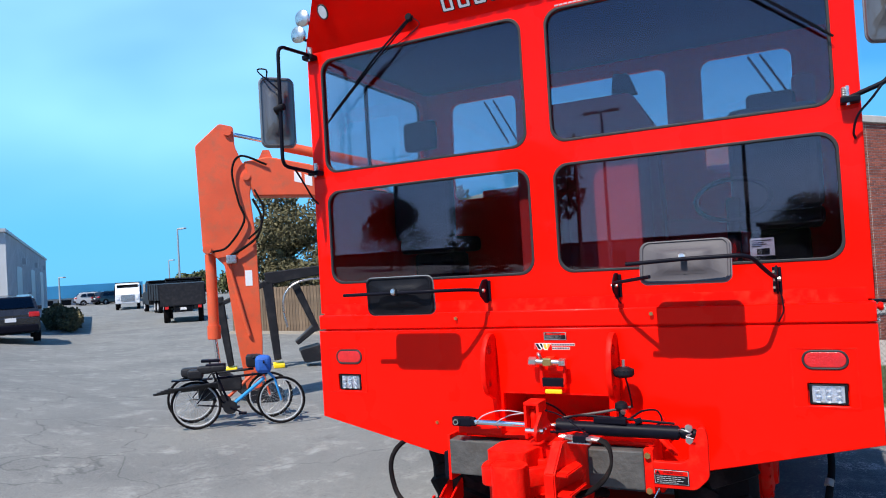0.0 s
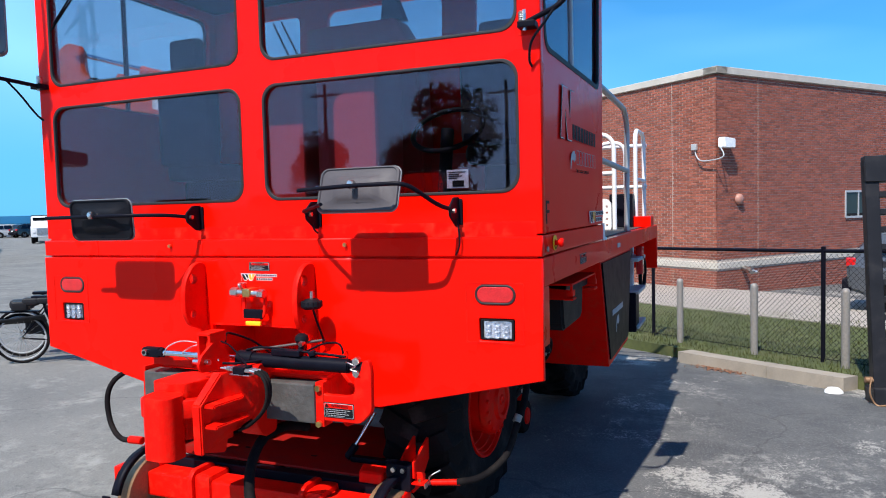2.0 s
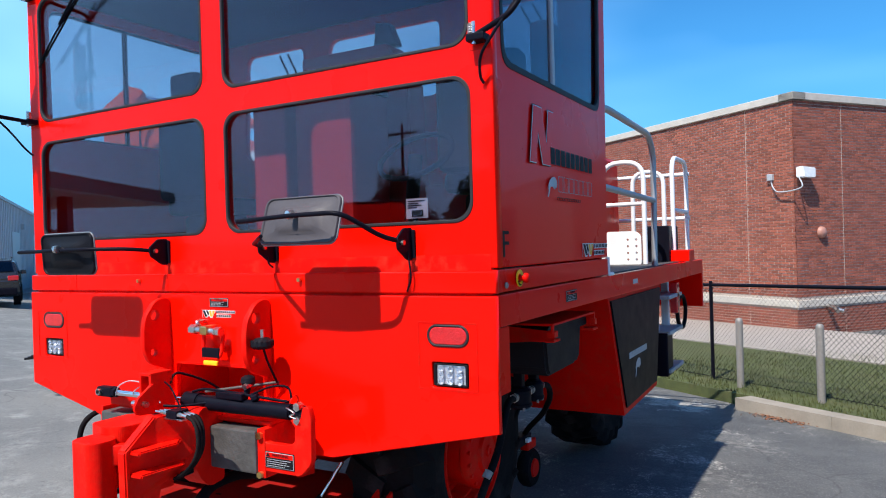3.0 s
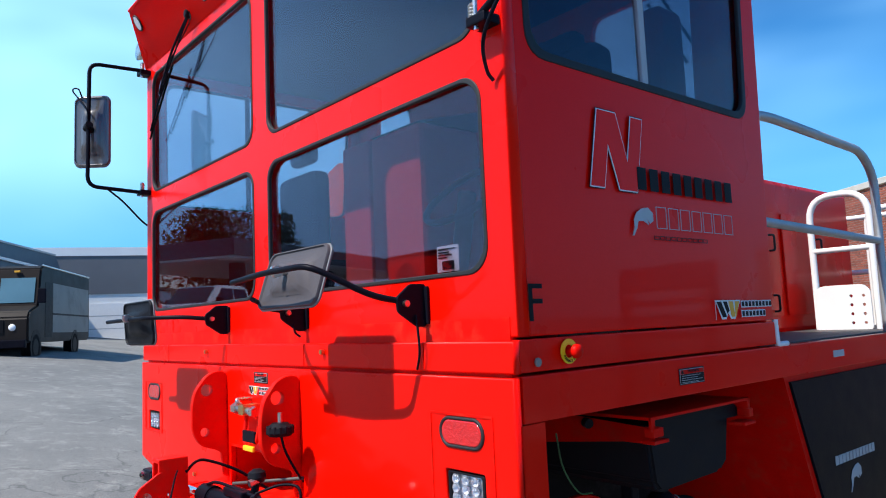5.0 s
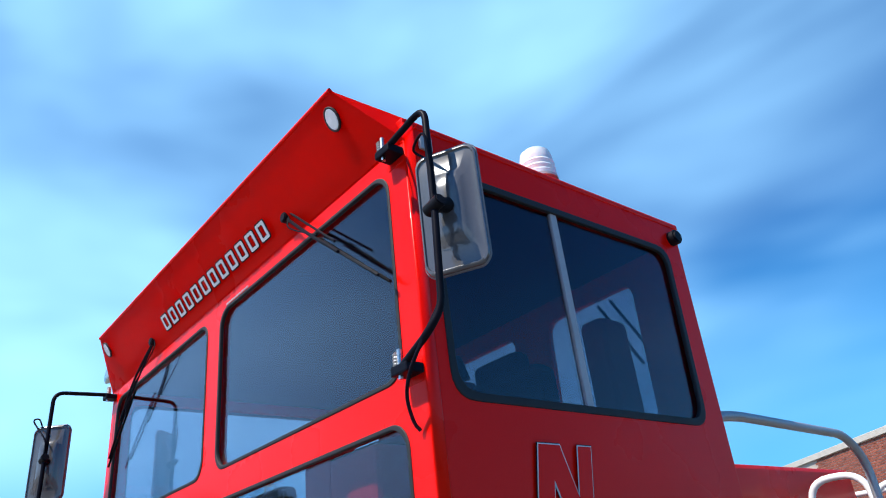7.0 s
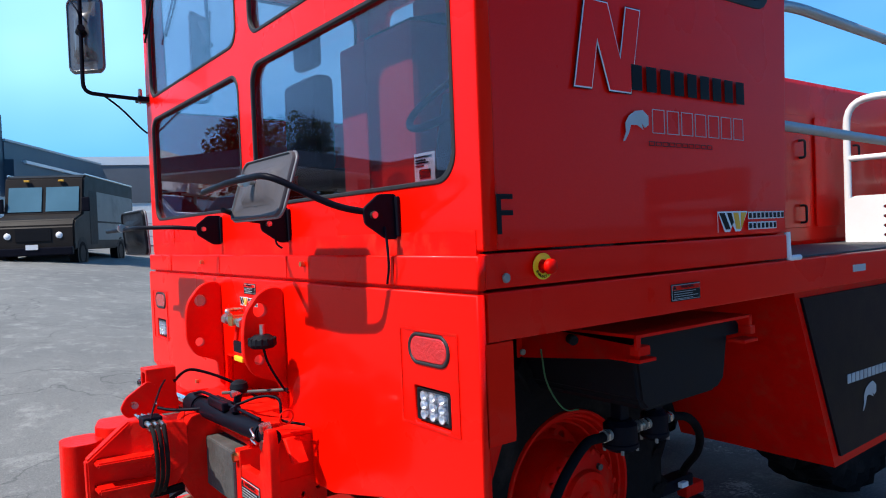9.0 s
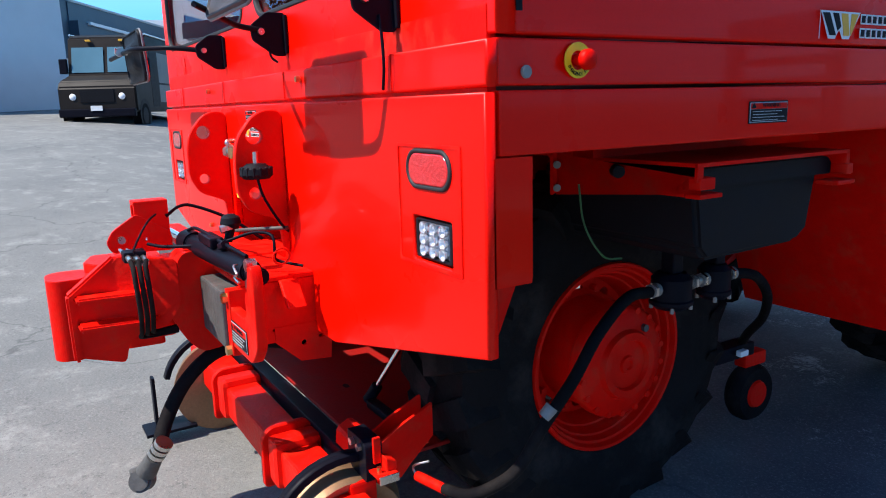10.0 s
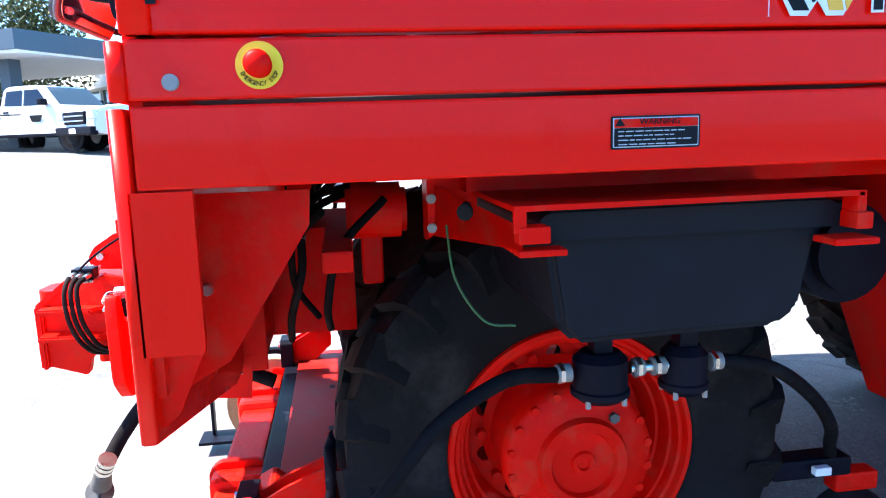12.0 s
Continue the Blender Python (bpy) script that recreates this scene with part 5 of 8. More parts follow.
rim_in = rounded([(-0.115, -0.65), (0.012, -0.668), (0.06, -0.615), (0.13, -0.55), (0.12, -0.48), (-0.11, -0.48), (-0.135, -0.57)], 0.04)
part("pocket_rim", plate([rim_out, rim_in], 0.085, Matrix.Translation((0, 0, 0.868)), 0.006), RED_CAST, coup, smooth=40)
part("knuckle", prism(rounded([(-0.085, -0.62), (-0.088, -0.70), (-0.06, -0.738), (0.05, -0.742), (0.082, -0.715), (0.085, -0.64), (0.04, -0.60), (-0.05, -0.60)], 0.03), 0.612, 0.892, None, 0.016, 3), RED_CAST, coup, "worn knuckle with paint rubbed thin", smooth=40)
part("jaw_floor", prism(rounded([(0.05, -0.53), (0.15, -0.53), (0.16, -0.40), (0.05, -0.40)], 0.02), 0.64, 0.70, None, 0.01, 1), RED_CAST, coup, smooth=40)
part("striker", prism(rounded([(-0.355, 0.950), (-0.33, 0.972), (-0.21, 0.972), (-0.21, 0.625), (-0.30, 0.615), (-0.345, 0.66), (-0.40, 0.775), (-0.36, 0.86)], 0.025), 0.135, 0.262, SIDE, 0.008, 2), RED_CAST, coup, smooth=40)
part("bracket_plate", box((0.062, -0.448, 0.955), (0.078, -0.335, 1.130), 0.004), RED_CAST, coup, smooth=40)
part("bracket_plate", box((-0.002, -0.448, 0.955), (0.012, -0.335, 1.117), 0.004), RED_CAST, coup, smooth=40)
part("bracket_top", box((-0.002, -0.448, 1.118), (0.078, -0.335, 1.134), 0.004), RED_CAST, coup, smooth=40)
part("lift_arm", prism(rounded([(-0.335, 0.955), (-0.335, 1.02), (-0.445, 1.092), (-0.525, 1.040), (-0.548, 1.0), (-0.53, 0.965)], 0.015), 0.079, 0.093, SIDE), RED_CAST, coup)
part("lift_pin", cyl((0.025, -0.50, 1.01), (0.115, -0.50, 1.01), 0.013, seg=8), STEEL, coup)
part("bracket_spring", cyl((0.036, -0.40, 0.965), (0.036, -0.40, 1.09), 0.020), RED_CAST, coup, smooth=40)

# hydraulic connections and hoses on the coupler
block = part("hose_manifold", box((0.262, -0.525, 0.970), (0.325, -0.458, 1.004), 0.005), BLACK, mover, "black hose manifold with steel fittings", smooth=40)
part("manifold_bracket", box((0.20, -0.51, 0.960), (0.34, -0.455, 0.969), 0.003), STEEL, block)
for i in range(3):
    y, z = -0.513 + i * 0.022, 0.988 - i * 0.002
    part("hose_fitting", cyl((0.262, y, z), (0.225, y - 0.004, z + 0.004), 0.0085, seg=6), STEEL, block)
    part("fitting_tip", cyl((0.225, y - 0.004, z + 0.004), (0.195, y - 0.006, z + 0.006), 0.005), STEEL, block)
    part("fitting_nut", cyl((0.325, y, z), (0.350, y, z), 0.0095, seg=6), STEEL, block)
    part("hose_ferrule", cyl((0.350, y, z), (0.378, y, z - 0.003), 0.0085), STEEL, block, smooth=40)
    k = y - 0.004 * i
    part("hose", tube(bend([(0.376, y, z - 0.002), (0.412, k, 0.968), (0.433 - i * 0.003, k, 0.93), (0.430 - i * 0.004, k + 0.004, 0.862), (0.392 - i * 0.004, k + 0.010, 0.795 + i * 0.003), (0.325, k + 0.016, 0.738 + i * 0.004), (0.255, k + 0.03, 0.704 + i * 0.006), (0.235, -0.37, 0.70 + i * 0.008)]), 0.0075, 8), RUBBER, block, smooth=60)
part("cable_loop", tube(bend([(0.33, -0.50, 1.0), (0.27, -0.47, 1.035), (0.17, -0.42, 1.075), (0.085, -0.38, 1.085)]), 0.0035, 8), BLACK, mover, smooth=60)
part("cable_loop", tube(bend([(0.08, -0.345, 1.075), (0.04, -0.29, 1.10), (0.03, -0.235, 1.095), (0.06, -0.12, 1.04), (0.09, -0.01, 0.955)]), 0.006, 8), BLACK, mover, smooth=60)
part("cable_loop", tube(bend([(0.12, -0.42, 0.99), (0.18, -0.38, 0.985), (0.26, -0.30, 0.99), (0.34, -0.24, 1.005)]), 0.006, 8), BLACK, mover, smooth=60)
part("cable_loop", tube(bend([(0.47, -0.24, 1.03), (0.52, -0.17, 1.055), (0.58, -0.13, 1.05), (0.60, -0.13, 1.0), (0.56, -0.11, 0.965), (0.62, -0.05, 0.95)]), 0.005, 8), BLACK, mover, smooth=60)
part("safety_ring", tube([Vector((0.60 + 0.004 * math.sin(a), -0.11 + 0.026 * math.cos(a), 0.985 + 0.026 * math.sin(a))) for a in np.linspace(0, 2 * math.pi, 17)], 0.004, 6), RED_CAST, mover, smooth=60)
for pts in ([(-0.33, -0.33, 0.98), (-0.26, -0.36, 1.04), (-0.14, -0.38, 1.075), (0.02, -0.40, 1.06), (0.10, -0.42, 1.0)], [(-0.22, -0.26, 0.95), (-0.20, -0.33, 1.0), (-0.10, -0.36, 1.05), (0.06, -0.40, 1.08)]):
    part("thin_wire", tube(bend(pts), 0.003, 6), GREY_PAINT, mover, smooth=60)

# ---- rail gear ----
ALONG = Matrix(((0, 0, 1, 0), (1, 0, 0, 0), (0, 1, 0, 0), (0, 0, 0, 1)))
beam = part("rail_gear_beam", box((-0.95, -0.115, 0.13), (0.95, 0.02, 0.265), 0.012), RED_CAST, mover, "red rail gear cross beam", smooth=40)
for x in (0.335, -0.365):
    part("beam_collar", plate([rounded([(-0.15, 0.09), (0.05, 0.09), (0.05, 0.28), (0.02, 0.315), (-0.115, 0.315), (-0.15, 0.28)], 0.02)], 0.03, right(x + 0.015), 0.004), RED_CAST, beam, smooth=40)
    part("collar_box", box((x + 0.015, -0.135, 0.12), (x + 0.12, 0.04, 0.295), 0.025), RED_CAST, beam, smooth=40)
for x in (-0.80, 0.72):
    part("collar_box", box((x, -0.13, 0.12), (x + 0.09, 0.035, 0.285), 0.02), RED_CAST, beam, smooth=40)
for s in (-1, 1):
    wx, kx = (0.79, 0.802) if s > 0 else (-0.765, -0.735)
    wm = Matrix.Translation((wx, -0.03, 0.115)) @ pose(0, 0, 0, 0, s * 90, 0) @ Matrix.Diagonal((0.95, 0.95, 1.0, 1.0))
    rw = part("rail_wheel", lathe([(0.0, 0.07), (0.05, 0.07), (0.06, 0.04), (0.15, 0.03), (0.175, 0.05), (0.195, 0.055), (0.203, 0.045), (0.210, -0.03), (0.222, -0.045), (0.236, -0.05), (0.238, -0.07), (0.19, -0.075), (0.0, -0.06)], 48, wm), RUST, mover, "worn steel flanged rail wheel", smooth=35)
    arc = [radians(15 + 105 * k / 12) for k in range(13)]
    outer = [(-0.03 - 0.262 * math.cos(a), 0.115 + 0.262 * math.sin(a)) for a in arc] + [(-0.03 - 0.240 * math.cos(a), 0.115 + 0.240 * math.sin(a)) for a in arc[::-1]]
    part("wheel_sweep", plate([outer], 0.05, right(wx + 0.025)), BLACK, rw, "black curved sweep over the wheel")
    part("sweep_leg", box((wx - 0.025, -0.345, -0.04), (wx + 0.025, -0.33, 0.20), 0.004), BLACK, rw)
    part("sweep_foot", box((wx - 0.05, -0.40, -0.06), (wx + 0.10, -0.17, -0.045), 0.003), BLACK, rw)
    yk = part("wheel_yoke", prism(rounded([(kx - 0.066, 0.30), (kx + 0.066, 0.30), (kx + 0.066, 0.418), (kx + 0.04, 0.432), (kx - 0.066, 0.432)], 0.008), -0.075, -0.018, front(0.0), 0.004, 1), BLACK, mover, "black bolted wheel clamp", smooth=40)
    for x in (-0.024, 0.028):
        part("yoke_bolt", cyl((kx + x, 0.006, 0.405), (kx + x, 0.018, 0.405), 0.013, seg=6), STEEL, yk)
    part("axle_post", box((kx - 0.05, -0.03, 0.12), (kx + 0.05, 0.06, 0.30), 0.01), RED_CAST, yk, smooth=40)
    part("clamp_edge", box((kx + s * 0.073 - 0.006, 0.04, 0.36), (kx + s * 0.073 + 0.006, 0.065, 0.445), 0.003), RED_CAST, yk, smooth=40)
    sx = kx + s * 0.102
    part("stub_shelf", box((sx - 0.034, 0.025, 0.336), (sx + 0.034, 0.095, 0.344), 0.002), RED_CAST, yk, smooth=40)
    part("stub_block", prism([(0.065, 0.344), (0.065, 0.388), (0.10, 0.372), (0.10, 0.344)], sx - 0.034, sx + 0.010, ALONG, 0.003, 1), RED_CAST, yk, smooth=40)
    part("stub_plate", box((sx + s * 0.037 - 0.003, 0.027, 0.322), (sx + s * 0.037 + 0.003, 0.093, 0.348), 0.002), STEEL, yk)
    part("stub_bolt", cyl((sx, 0.045, 0.344), (sx, 0.045, 0.362), 0.008, seg=6), BRASS, yk)
    for x in (-0.02, 0.055):
        part("gear_arm", prism([(0.06, 0.28), (0.06, 0.405), (0.15, 0.455), (0.26, 0.50), (0.26, 0.39), (0.18, 0.32), (0.14, 0.28)], kx + s * x - 0.006, kx + s * x + 0.006, ALONG), RED_DULL, mover)
    part("arm_web", box((kx + s * 0.018 - 0.03, 0.10, 0.375), (kx + s * 0.018 + 0.03, 0.25, 0.388), 0.003), RED_DULL, mover)
ram = part("lift_cylinder", cyl((0.37, 0.262, 0.335), (0.415, 0.285, 0.405), 0.022, bevel=0.004), BLACK, mover, "black lift cylinder with bright rod", smooth=40)
part("rod", cyl((0.415, 0.285, 0.405), (0.505, 0.345, 0.575), 0.0105), CHROME, ram, smooth=40)
part("ram_link", box((0.40, 0.24, 0.322), (0.74, 0.285, 0.352), 0.008), BLACK, ram, smooth=40)
part("ram_foot", prism([(0.04, 0.28), (0.05, 0.36), (0.10, 0.385), (0.15, 0.34), (0.15, 0.28)], 0.56, 0.70, ALONG, 0.008, 1), RED_DULL, ram, smooth=40)

# brake hose with its coupling hanging by the coupler
bh = part("brake_hose", tube(bend([(0.24, 0.08, 0.55), (0.22, -0.02, 0.585), (0.21, -0.12, 0.60), (0.205, -0.25, 0.585), (0.22, -0.36, 0.51), (0.26, -0.44, 0.41), (0.318, -0.488, 0.325)]), 0.025, 12), RUBBER, mover, "thick black air brake hose", smooth=60)
for k in range(3):
    a, b = Vector((0.345, -0.470, 0.360)).lerp(Vector((0.318, -0.500, 0.305)), k / 3), Vector((0.345, -0.470, 0.360)).lerp(Vector((0.318, -0.500, 0.305)), (k + 0.7) / 3)
    part("hose_clamp", cyl(a, b, 0.030), STEEL, bh, smooth=40)
part("glad_hand", cyl((0.320, -0.498, 0.31), (0.270, -0.528, 0.235), 0.027, 0.036, bevel=0.006), CASTIRON, bh, "grey cast hose coupling", smooth=40)
part("glad_hand_lip", cyl((0.285, -0.555, 0.215), (0.225, -0.525, 0.190), 0.038, bevel=0.008), CASTIRON, bh, smooth=40)
part("glad_hand_tail", box((0.215, -0.575, 0.205), (0.255, -0.515, 0.240), 0.008), CASTIRON, bh, smooth=40)
bh2 = part("brake_hose", tube(bend([(-0.94, 0.06, 0.80), (-1.0, -0.03, 0.74), (-1.03, -0.06, 0.64), (-0.99, -0.08, 0.50), (-0.90, -0.10, 0.43), (-0.80, -0.10, 0.425)]), 0.015, 12), RUBBER, mover, "thick black air brake hose", smooth=60)
part("hose_end", cyl((-0.83, -0.10, 0.427), (-0.735, -0.10, 0.43), 0.022, bevel=0.004), RED_CAST, bh2, smooth=40)
# ---- under the side beam: tray box, air line, fittings ----
YZ = Matrix(((0, 0, 1, 0), (1, 0, 0, 0), (0, 1, 0, 0), (0, 0, 0, 1)))
tray = part("battery_box", prism([(0.712, 1.235), (0.742, 1.03), (0.775, 0.995), (1.185, 1.003), (1.232, 1.035), (1.272, 1.235)], 0.92, 1.475, YZ, 0.014, 3), BLACK_PLASTIC, mover, "black moulded box hung under the side beam", smooth=40)
part("box_lid", prism(rounded([(0.690, 1.200), (1.296, 1.200), (1.292, 1.236), (1.27, 1.252), (0.715, 1.252), (0.694, 1.236)], 0.012), 0.905, 1.498, YZ, 0.004, 2), BLACK_PLASTIC, tray, smooth=40)
part("lid_ridge", box((0.93, 0.72, 1.250), (1.490, 1.262, 1.258), 0.003), BLACK_PLASTIC, tray, smooth=40)
fr = part("box_frame", box((0.98, 0.640, 1.262), (1.545, 1.300, 1.272)), RED_DULL, mover, smooth=40)
part("frame_lip", box((1.535, 0.640, 1.225), (1.545, 0.663, 1.272), 0.002), RED_DULL, fr)
part("frame_arm", prism([(0.545, 1.315), (0.545, 1.165), (0.66, 1.215), (0.66, 1.272), (0.60, 1.315)], 1.10, 1.112, YZ), RED_DULL, fr)
b = bmesh.new()
b.faces.new([b.verts.new(p) for p in ((1.11, 0.56, 1.285), (1.545, 0.655, 1.235), (1.545, 0.655, 1.195), (1.11, 0.56, 1.165))])
bmesh.ops.solidify(b, geom=b.faces[:], thickness=0.010)
part("frame_arm", b, RED_DULL, fr)
part("frame_rail", box((1.10, 0.645, 1.185), (1.50, 0.657, 1.196)), RED_DULL, fr)
part("frame_tab", box((1.50, 0.648, 1.182), (1.548, 0.735, 1.194), 0.003), RED_DULL, fr, smooth=40)
part("frame_tab", box((1.50, 0.648, 1.205), (1.548, 0.705, 1.235), 0.003), RED_DULL, fr, smooth=40)
part("frame_post", box((1.50, 1.288, 1.200), (1.545, 1.306, 1.272), 0.003), RED_DULL, fr, smooth=40)
part("frame_tab", box((1.50, 1.285, 1.200), (1.550, 1.318, 1.232), 0.004), RED_DULL, fr, smooth=40)
part("frame_tab", box((1.48, 1.245, 1.170), (1.550, 1.335, 1.184), 0.005), RED_DULL, fr, smooth=40)
part("frame_knob", cyl((1.30, 0.605, 1.245), (1.33, 0.592, 1.241), 0.017, bevel=0.003), BLACK_PLASTIC, fr)
for z in (1.253, 1.186):
    part("frame_bolt", cyl((1.118, 0.553, z), (1.128, 0.551, z), 0.011, bevel=0.002), GALV_DULL, fr, smooth=40)
air = part("air_line", tube(bend([(1.26, 0.80, 0.862), (1.285, 0.68, 0.868), (1.325, 0.53, 0.80), (1.335, 0.43, 0.69), (1.315, 0.34, 0.57), (1.285, 0.28, 0.455), (1.225, 0.23, 0.385), (1.150, 0.20, 0.338), (1.05, 0.188, 0.312)]), 0.0175, 12), RUBBER, mover, "black air line with crimped steel ends", smooth=60)
part("line_end", cyl((1.065, 0.19, 0.312), (0.915, 0.168, 0.300), 0.016, bevel=0.003), RED_CAST, air, "red painted end fitting", smooth=40)
part("line_clip", tube(bend([(0.955, 0.19, 0.36), (0.925, 0.165, 0.345), (0.905, 0.16, 0.325), (0.915, 0.166, 0.302)]), 0.004, 6), STEEL, air, smooth=60)
for y0, y1 in ((0.80, 0.832), (0.978, 1.000), (1.022, 1.052), (1.160, 1.188)):
    part("crimp", cyl((1.262, y0, 0.865), (1.260, y1, 0.865), 0.021, seg=12), GALV_DULL, air, smooth=40)
    part("crimp_nut", cyl((1.262, y0 + 0.004, 0.865), (1.261, y0 + 0.014, 0.865), 0.0245, seg=6), STEEL, air)
part("crimp", cyl((1.322, 0.372, 0.625), (1.314, 0.350, 0.597), 0.021), GALV_DULL, air, smooth=40)
for yc, r in ((0.905, 0.062), (1.105, 0.052)):
    body = lathe([(0.0, 0.055), (r * 0.7, 0.053), (r, 0.035), (r, -0.030), (r * 1.08, -0.034), (r * 1.08, -0.046), (r * 0.8, -0.060), (0.0, -0.062)], 24, Matrix.Translation((1.25, yc, 0.855)))
    bl = part("air_valve_body", body, BLACK, air, smooth=35)
    part("mounting_neck", box((1.225, yc - 0.022, 0.90), (1.275, yc + 0.022, 1.00), 0.006), BLACK, bl, smooth=40)
    for k in range(4):
        a = math.pi * (k + 0.5) / 2
        px, py = 1.25 + r * 0.95 * math.cos(a), yc + r * 0.95 * math.sin(a)
        part("valve_screw", cyl((px, py, 0.790), (px, py, 0.808), 0.0065, seg=6), GALV_DULL, bl)
part("air_pipe", tube([(1.262, 0.97, 0.865), (1.260, 1.07, 0.865)], 0.014), STEEL, air, smooth=60)
part("air_line_aft", tube(bend([(1.258, 1.18, 0.866), (1.245, 1.33, 0.83), (1.20, 1.47, 0.73), (1.10, 1.60, 0.60), (0.97, 1.70, 0.48), (0.90, 1.76, 0.40)]), 0.0175, 12), RUBBER, air, smooth=60)
part("earth_wire", tube(bend([(1.19, 0.575, 1.20), (1.20, 0.59, 1.08), (1.215, 0.65, 0.985), (1.22, 0.72, 0.97)]), 0.003, 6), surf("green_wire", (0.05, 0.16, 0.06), 0.5), mover, smooth=60)
gw = part("guide_roller", lathe([(0.0, 0.05), (0.055, 0.05), (0.06, 0.04), (0.062, 0.035)], 28, Matrix.Translation((0.90, 1.83, 0.175)) @ pose(0, 0, 0, 0, 90, 0)), RED_CAST, mover, "small red roller in a black tyre", smooth=40)
part("roller_tyre", lathe([(0.062, -0.04), (0.11, -0.04), (0.125, -0.02), (0.125, 0.02), (0.11, 0.04), (0.062, 0.04)], 28, Matrix.Translation((0.90, 1.83, 0.175)) @ pose(0, 0, 0, 0, 90, 0)), RUBBER, gw, smooth=40)
part("roller_fork", box((0.87, 1.76, 0.30), (0.93, 1.90, 0.36), 0.01), RED_CAST, gw, smooth=40)
part("roller_link", box((0.86, 1.55, 0.36), (0.94, 1.80, 0.42), 0.01), BLACK, gw, smooth=40)
part("roller_tag", box((0.95, 1.66, 0.385), (0.975, 1.71, 0.410), 0.004), LAMP_WHITE, gw)

# ---- deck fittings: grab rails, guard rails, perforated step sides, hood doors ----
part("grab_rail", tube(fillet([(1.51, 1.595, 2.30), (1.51, 1.60, 2.455), (1.50, 1.80, 2.475), (1.50, 2.86, 2.45), (1.50, 3.02, 2.33), (1.49, 3.02, 1.46)], 0.10, 6), 0.0225, 12), GALV, mover, "grey tubular grab rail", smooth=60)
part("grab_rail_bar", tube([(1.50, 1.61, 1.988), (1.495, 3.02, 1.960)], 0.021, 12), GALV, mover, smooth=60)
def hoop(x, y0, y1, top, r=0.15):
    return part("guard_rail", tube(fillet([(x, y0, 1.45), (x, y0, top), (x, y1, top), (x, y1, 1.45)], r, 6), 0.021, 10), WHITE, mover, "white tubular guard rail", smooth=60)


def cross_hoop(y, x0, x1, top, r):
    return part("guard_rail", tube(fillet([(x0, y, 1.45), (x0, y, top), (x1, y, top), (x1, y, 1.45)], r, 6), 0.021, 10), WHITE, mover, "white tubular guard rail", smooth=60)


cross_hoop(3.40, 0.98, 1.33, 2.31, 0.15)
cross_hoop(4.30, 1.01, 1.30, 2.30, 0.13)
hoop(1.43, 4.05, 4.70, 2.40, 0.16)
part("guard_rail_bar", tube([(0.98, 3.40, 1.96), (1.33, 3.40, 1.96)], 0.018, 10), WHITE, mover, smooth=60)
part("guard_rail_bar", tube([(1.43, 4.05, 1.92), (1.43, 4.70, 1.92)], 0.02, 10), WHITE, mover, smooth=60)
part("guard_rail_bar", tube([(-1.45, 4.70, 1.86), (1.46, 4.70, 1.86)], 0.02, 10), WHITE, mover, smooth=60)
part("guard_rail_bar", tube([(-1.45, 4.70, 2.29), (1.46, 4.70, 2.29)], 0.02, 10), WHITE, mover, smooth=60)
holes = [circle(x, 1.50 + 0.055 * k, 0.010, 10) for x in (1.20, 1.27) for k in range(4)]
part("step_side", plate([rounded([(0.98, 1.455), (1.31, 1.455), (1.31, 1.70), (1.27, 1.735), (1.03, 1.735), (0.98, 1.70)], 0.03)] + holes, 0.012, front(3.35)), WHITE, mover, "white perforated step side", smooth=40)
part("rail_socket", box((1.40, 4.02, 1.455), (1.47, 4.09, 1.50), 0.006), WHITE, mover, smooth=40)
part("red_corner_box", box((1.40, 3.95, 1.46), (1.58, 4.20, 1.56), 0.008), RED, mover, smooth=40)
part("tail_beam", box((0.9, 4.70, 1.0), (1.555, 4.76, 1.45), 0.008), RED, mover, smooth=40)
part("tail_locker", box((1.20, 3.9, 1.46), (1.42, 4.3, 1.78), 0.01), BLACK, mover, smooth=40)
ladder = part("boarding_ladder", box((1.40, 3.20, 0.62), (1.46, 3.26, 1.44), 0.01), WHITE, mover, "white boarding ladder with grey treads", smooth=40)
part("ladder_stile", box((1.40, 3.60, 0.62), (1.46, 3.66, 1.44), 0.01), WHITE, ladder, smooth=40)
for z in (0.62, 0.92, 1.2):
    part("ladder_tread", box((1.22, 3.18, z - 0.015), (1.56, 3.68, z + 0.015), 0.005), GALV, ladder, smooth=40)
part("ladder_box", box((1.28, 3.16, 0.58), (1.54, 3.36, 0.92), 0.01), BLACK, ladder, smooth=40)
part("rear_light_bar", box((1.50, 3.48, 1.05), (1.56, 3.58, 1.30), 0.01), RED_LENS, mover, smooth=40)
part("air_coil", tube([Vector((1.50, 3.95 + 0.18 * math.cos(a), 1.02 + 0.14 * math.sin(a))) for a in np.linspace(0, 2 * math.pi, 25)], 0.018, 8), RUBBER, mover, smooth=60)
for k, y in enumerate((1.85, 2.55, 3.25)):
    d = part("hood_door", plate([rrect(y, 1.56, y + 0.62, 2.22, 0.02)], 0.012, right(0.864), 0.003), RED, mover, smooth=40)
    for yy, zz in ((y + 0.50, 2.02), (y + 0.50, 1.64)):
        part("door_latch", tube(fillet([(0.866, yy, zz - 0.05), (0.90, yy, zz - 0.05), (0.90, yy, zz + 0.05), (0.866, yy, zz + 0.05)], 0.02), 0.007), BLACK, d, smooth=60)
part("hood_lamp", box((0.83, 1.9, 2.44), (0.89, 1.97, 2.48), 0.005), RED_LENS, mover)
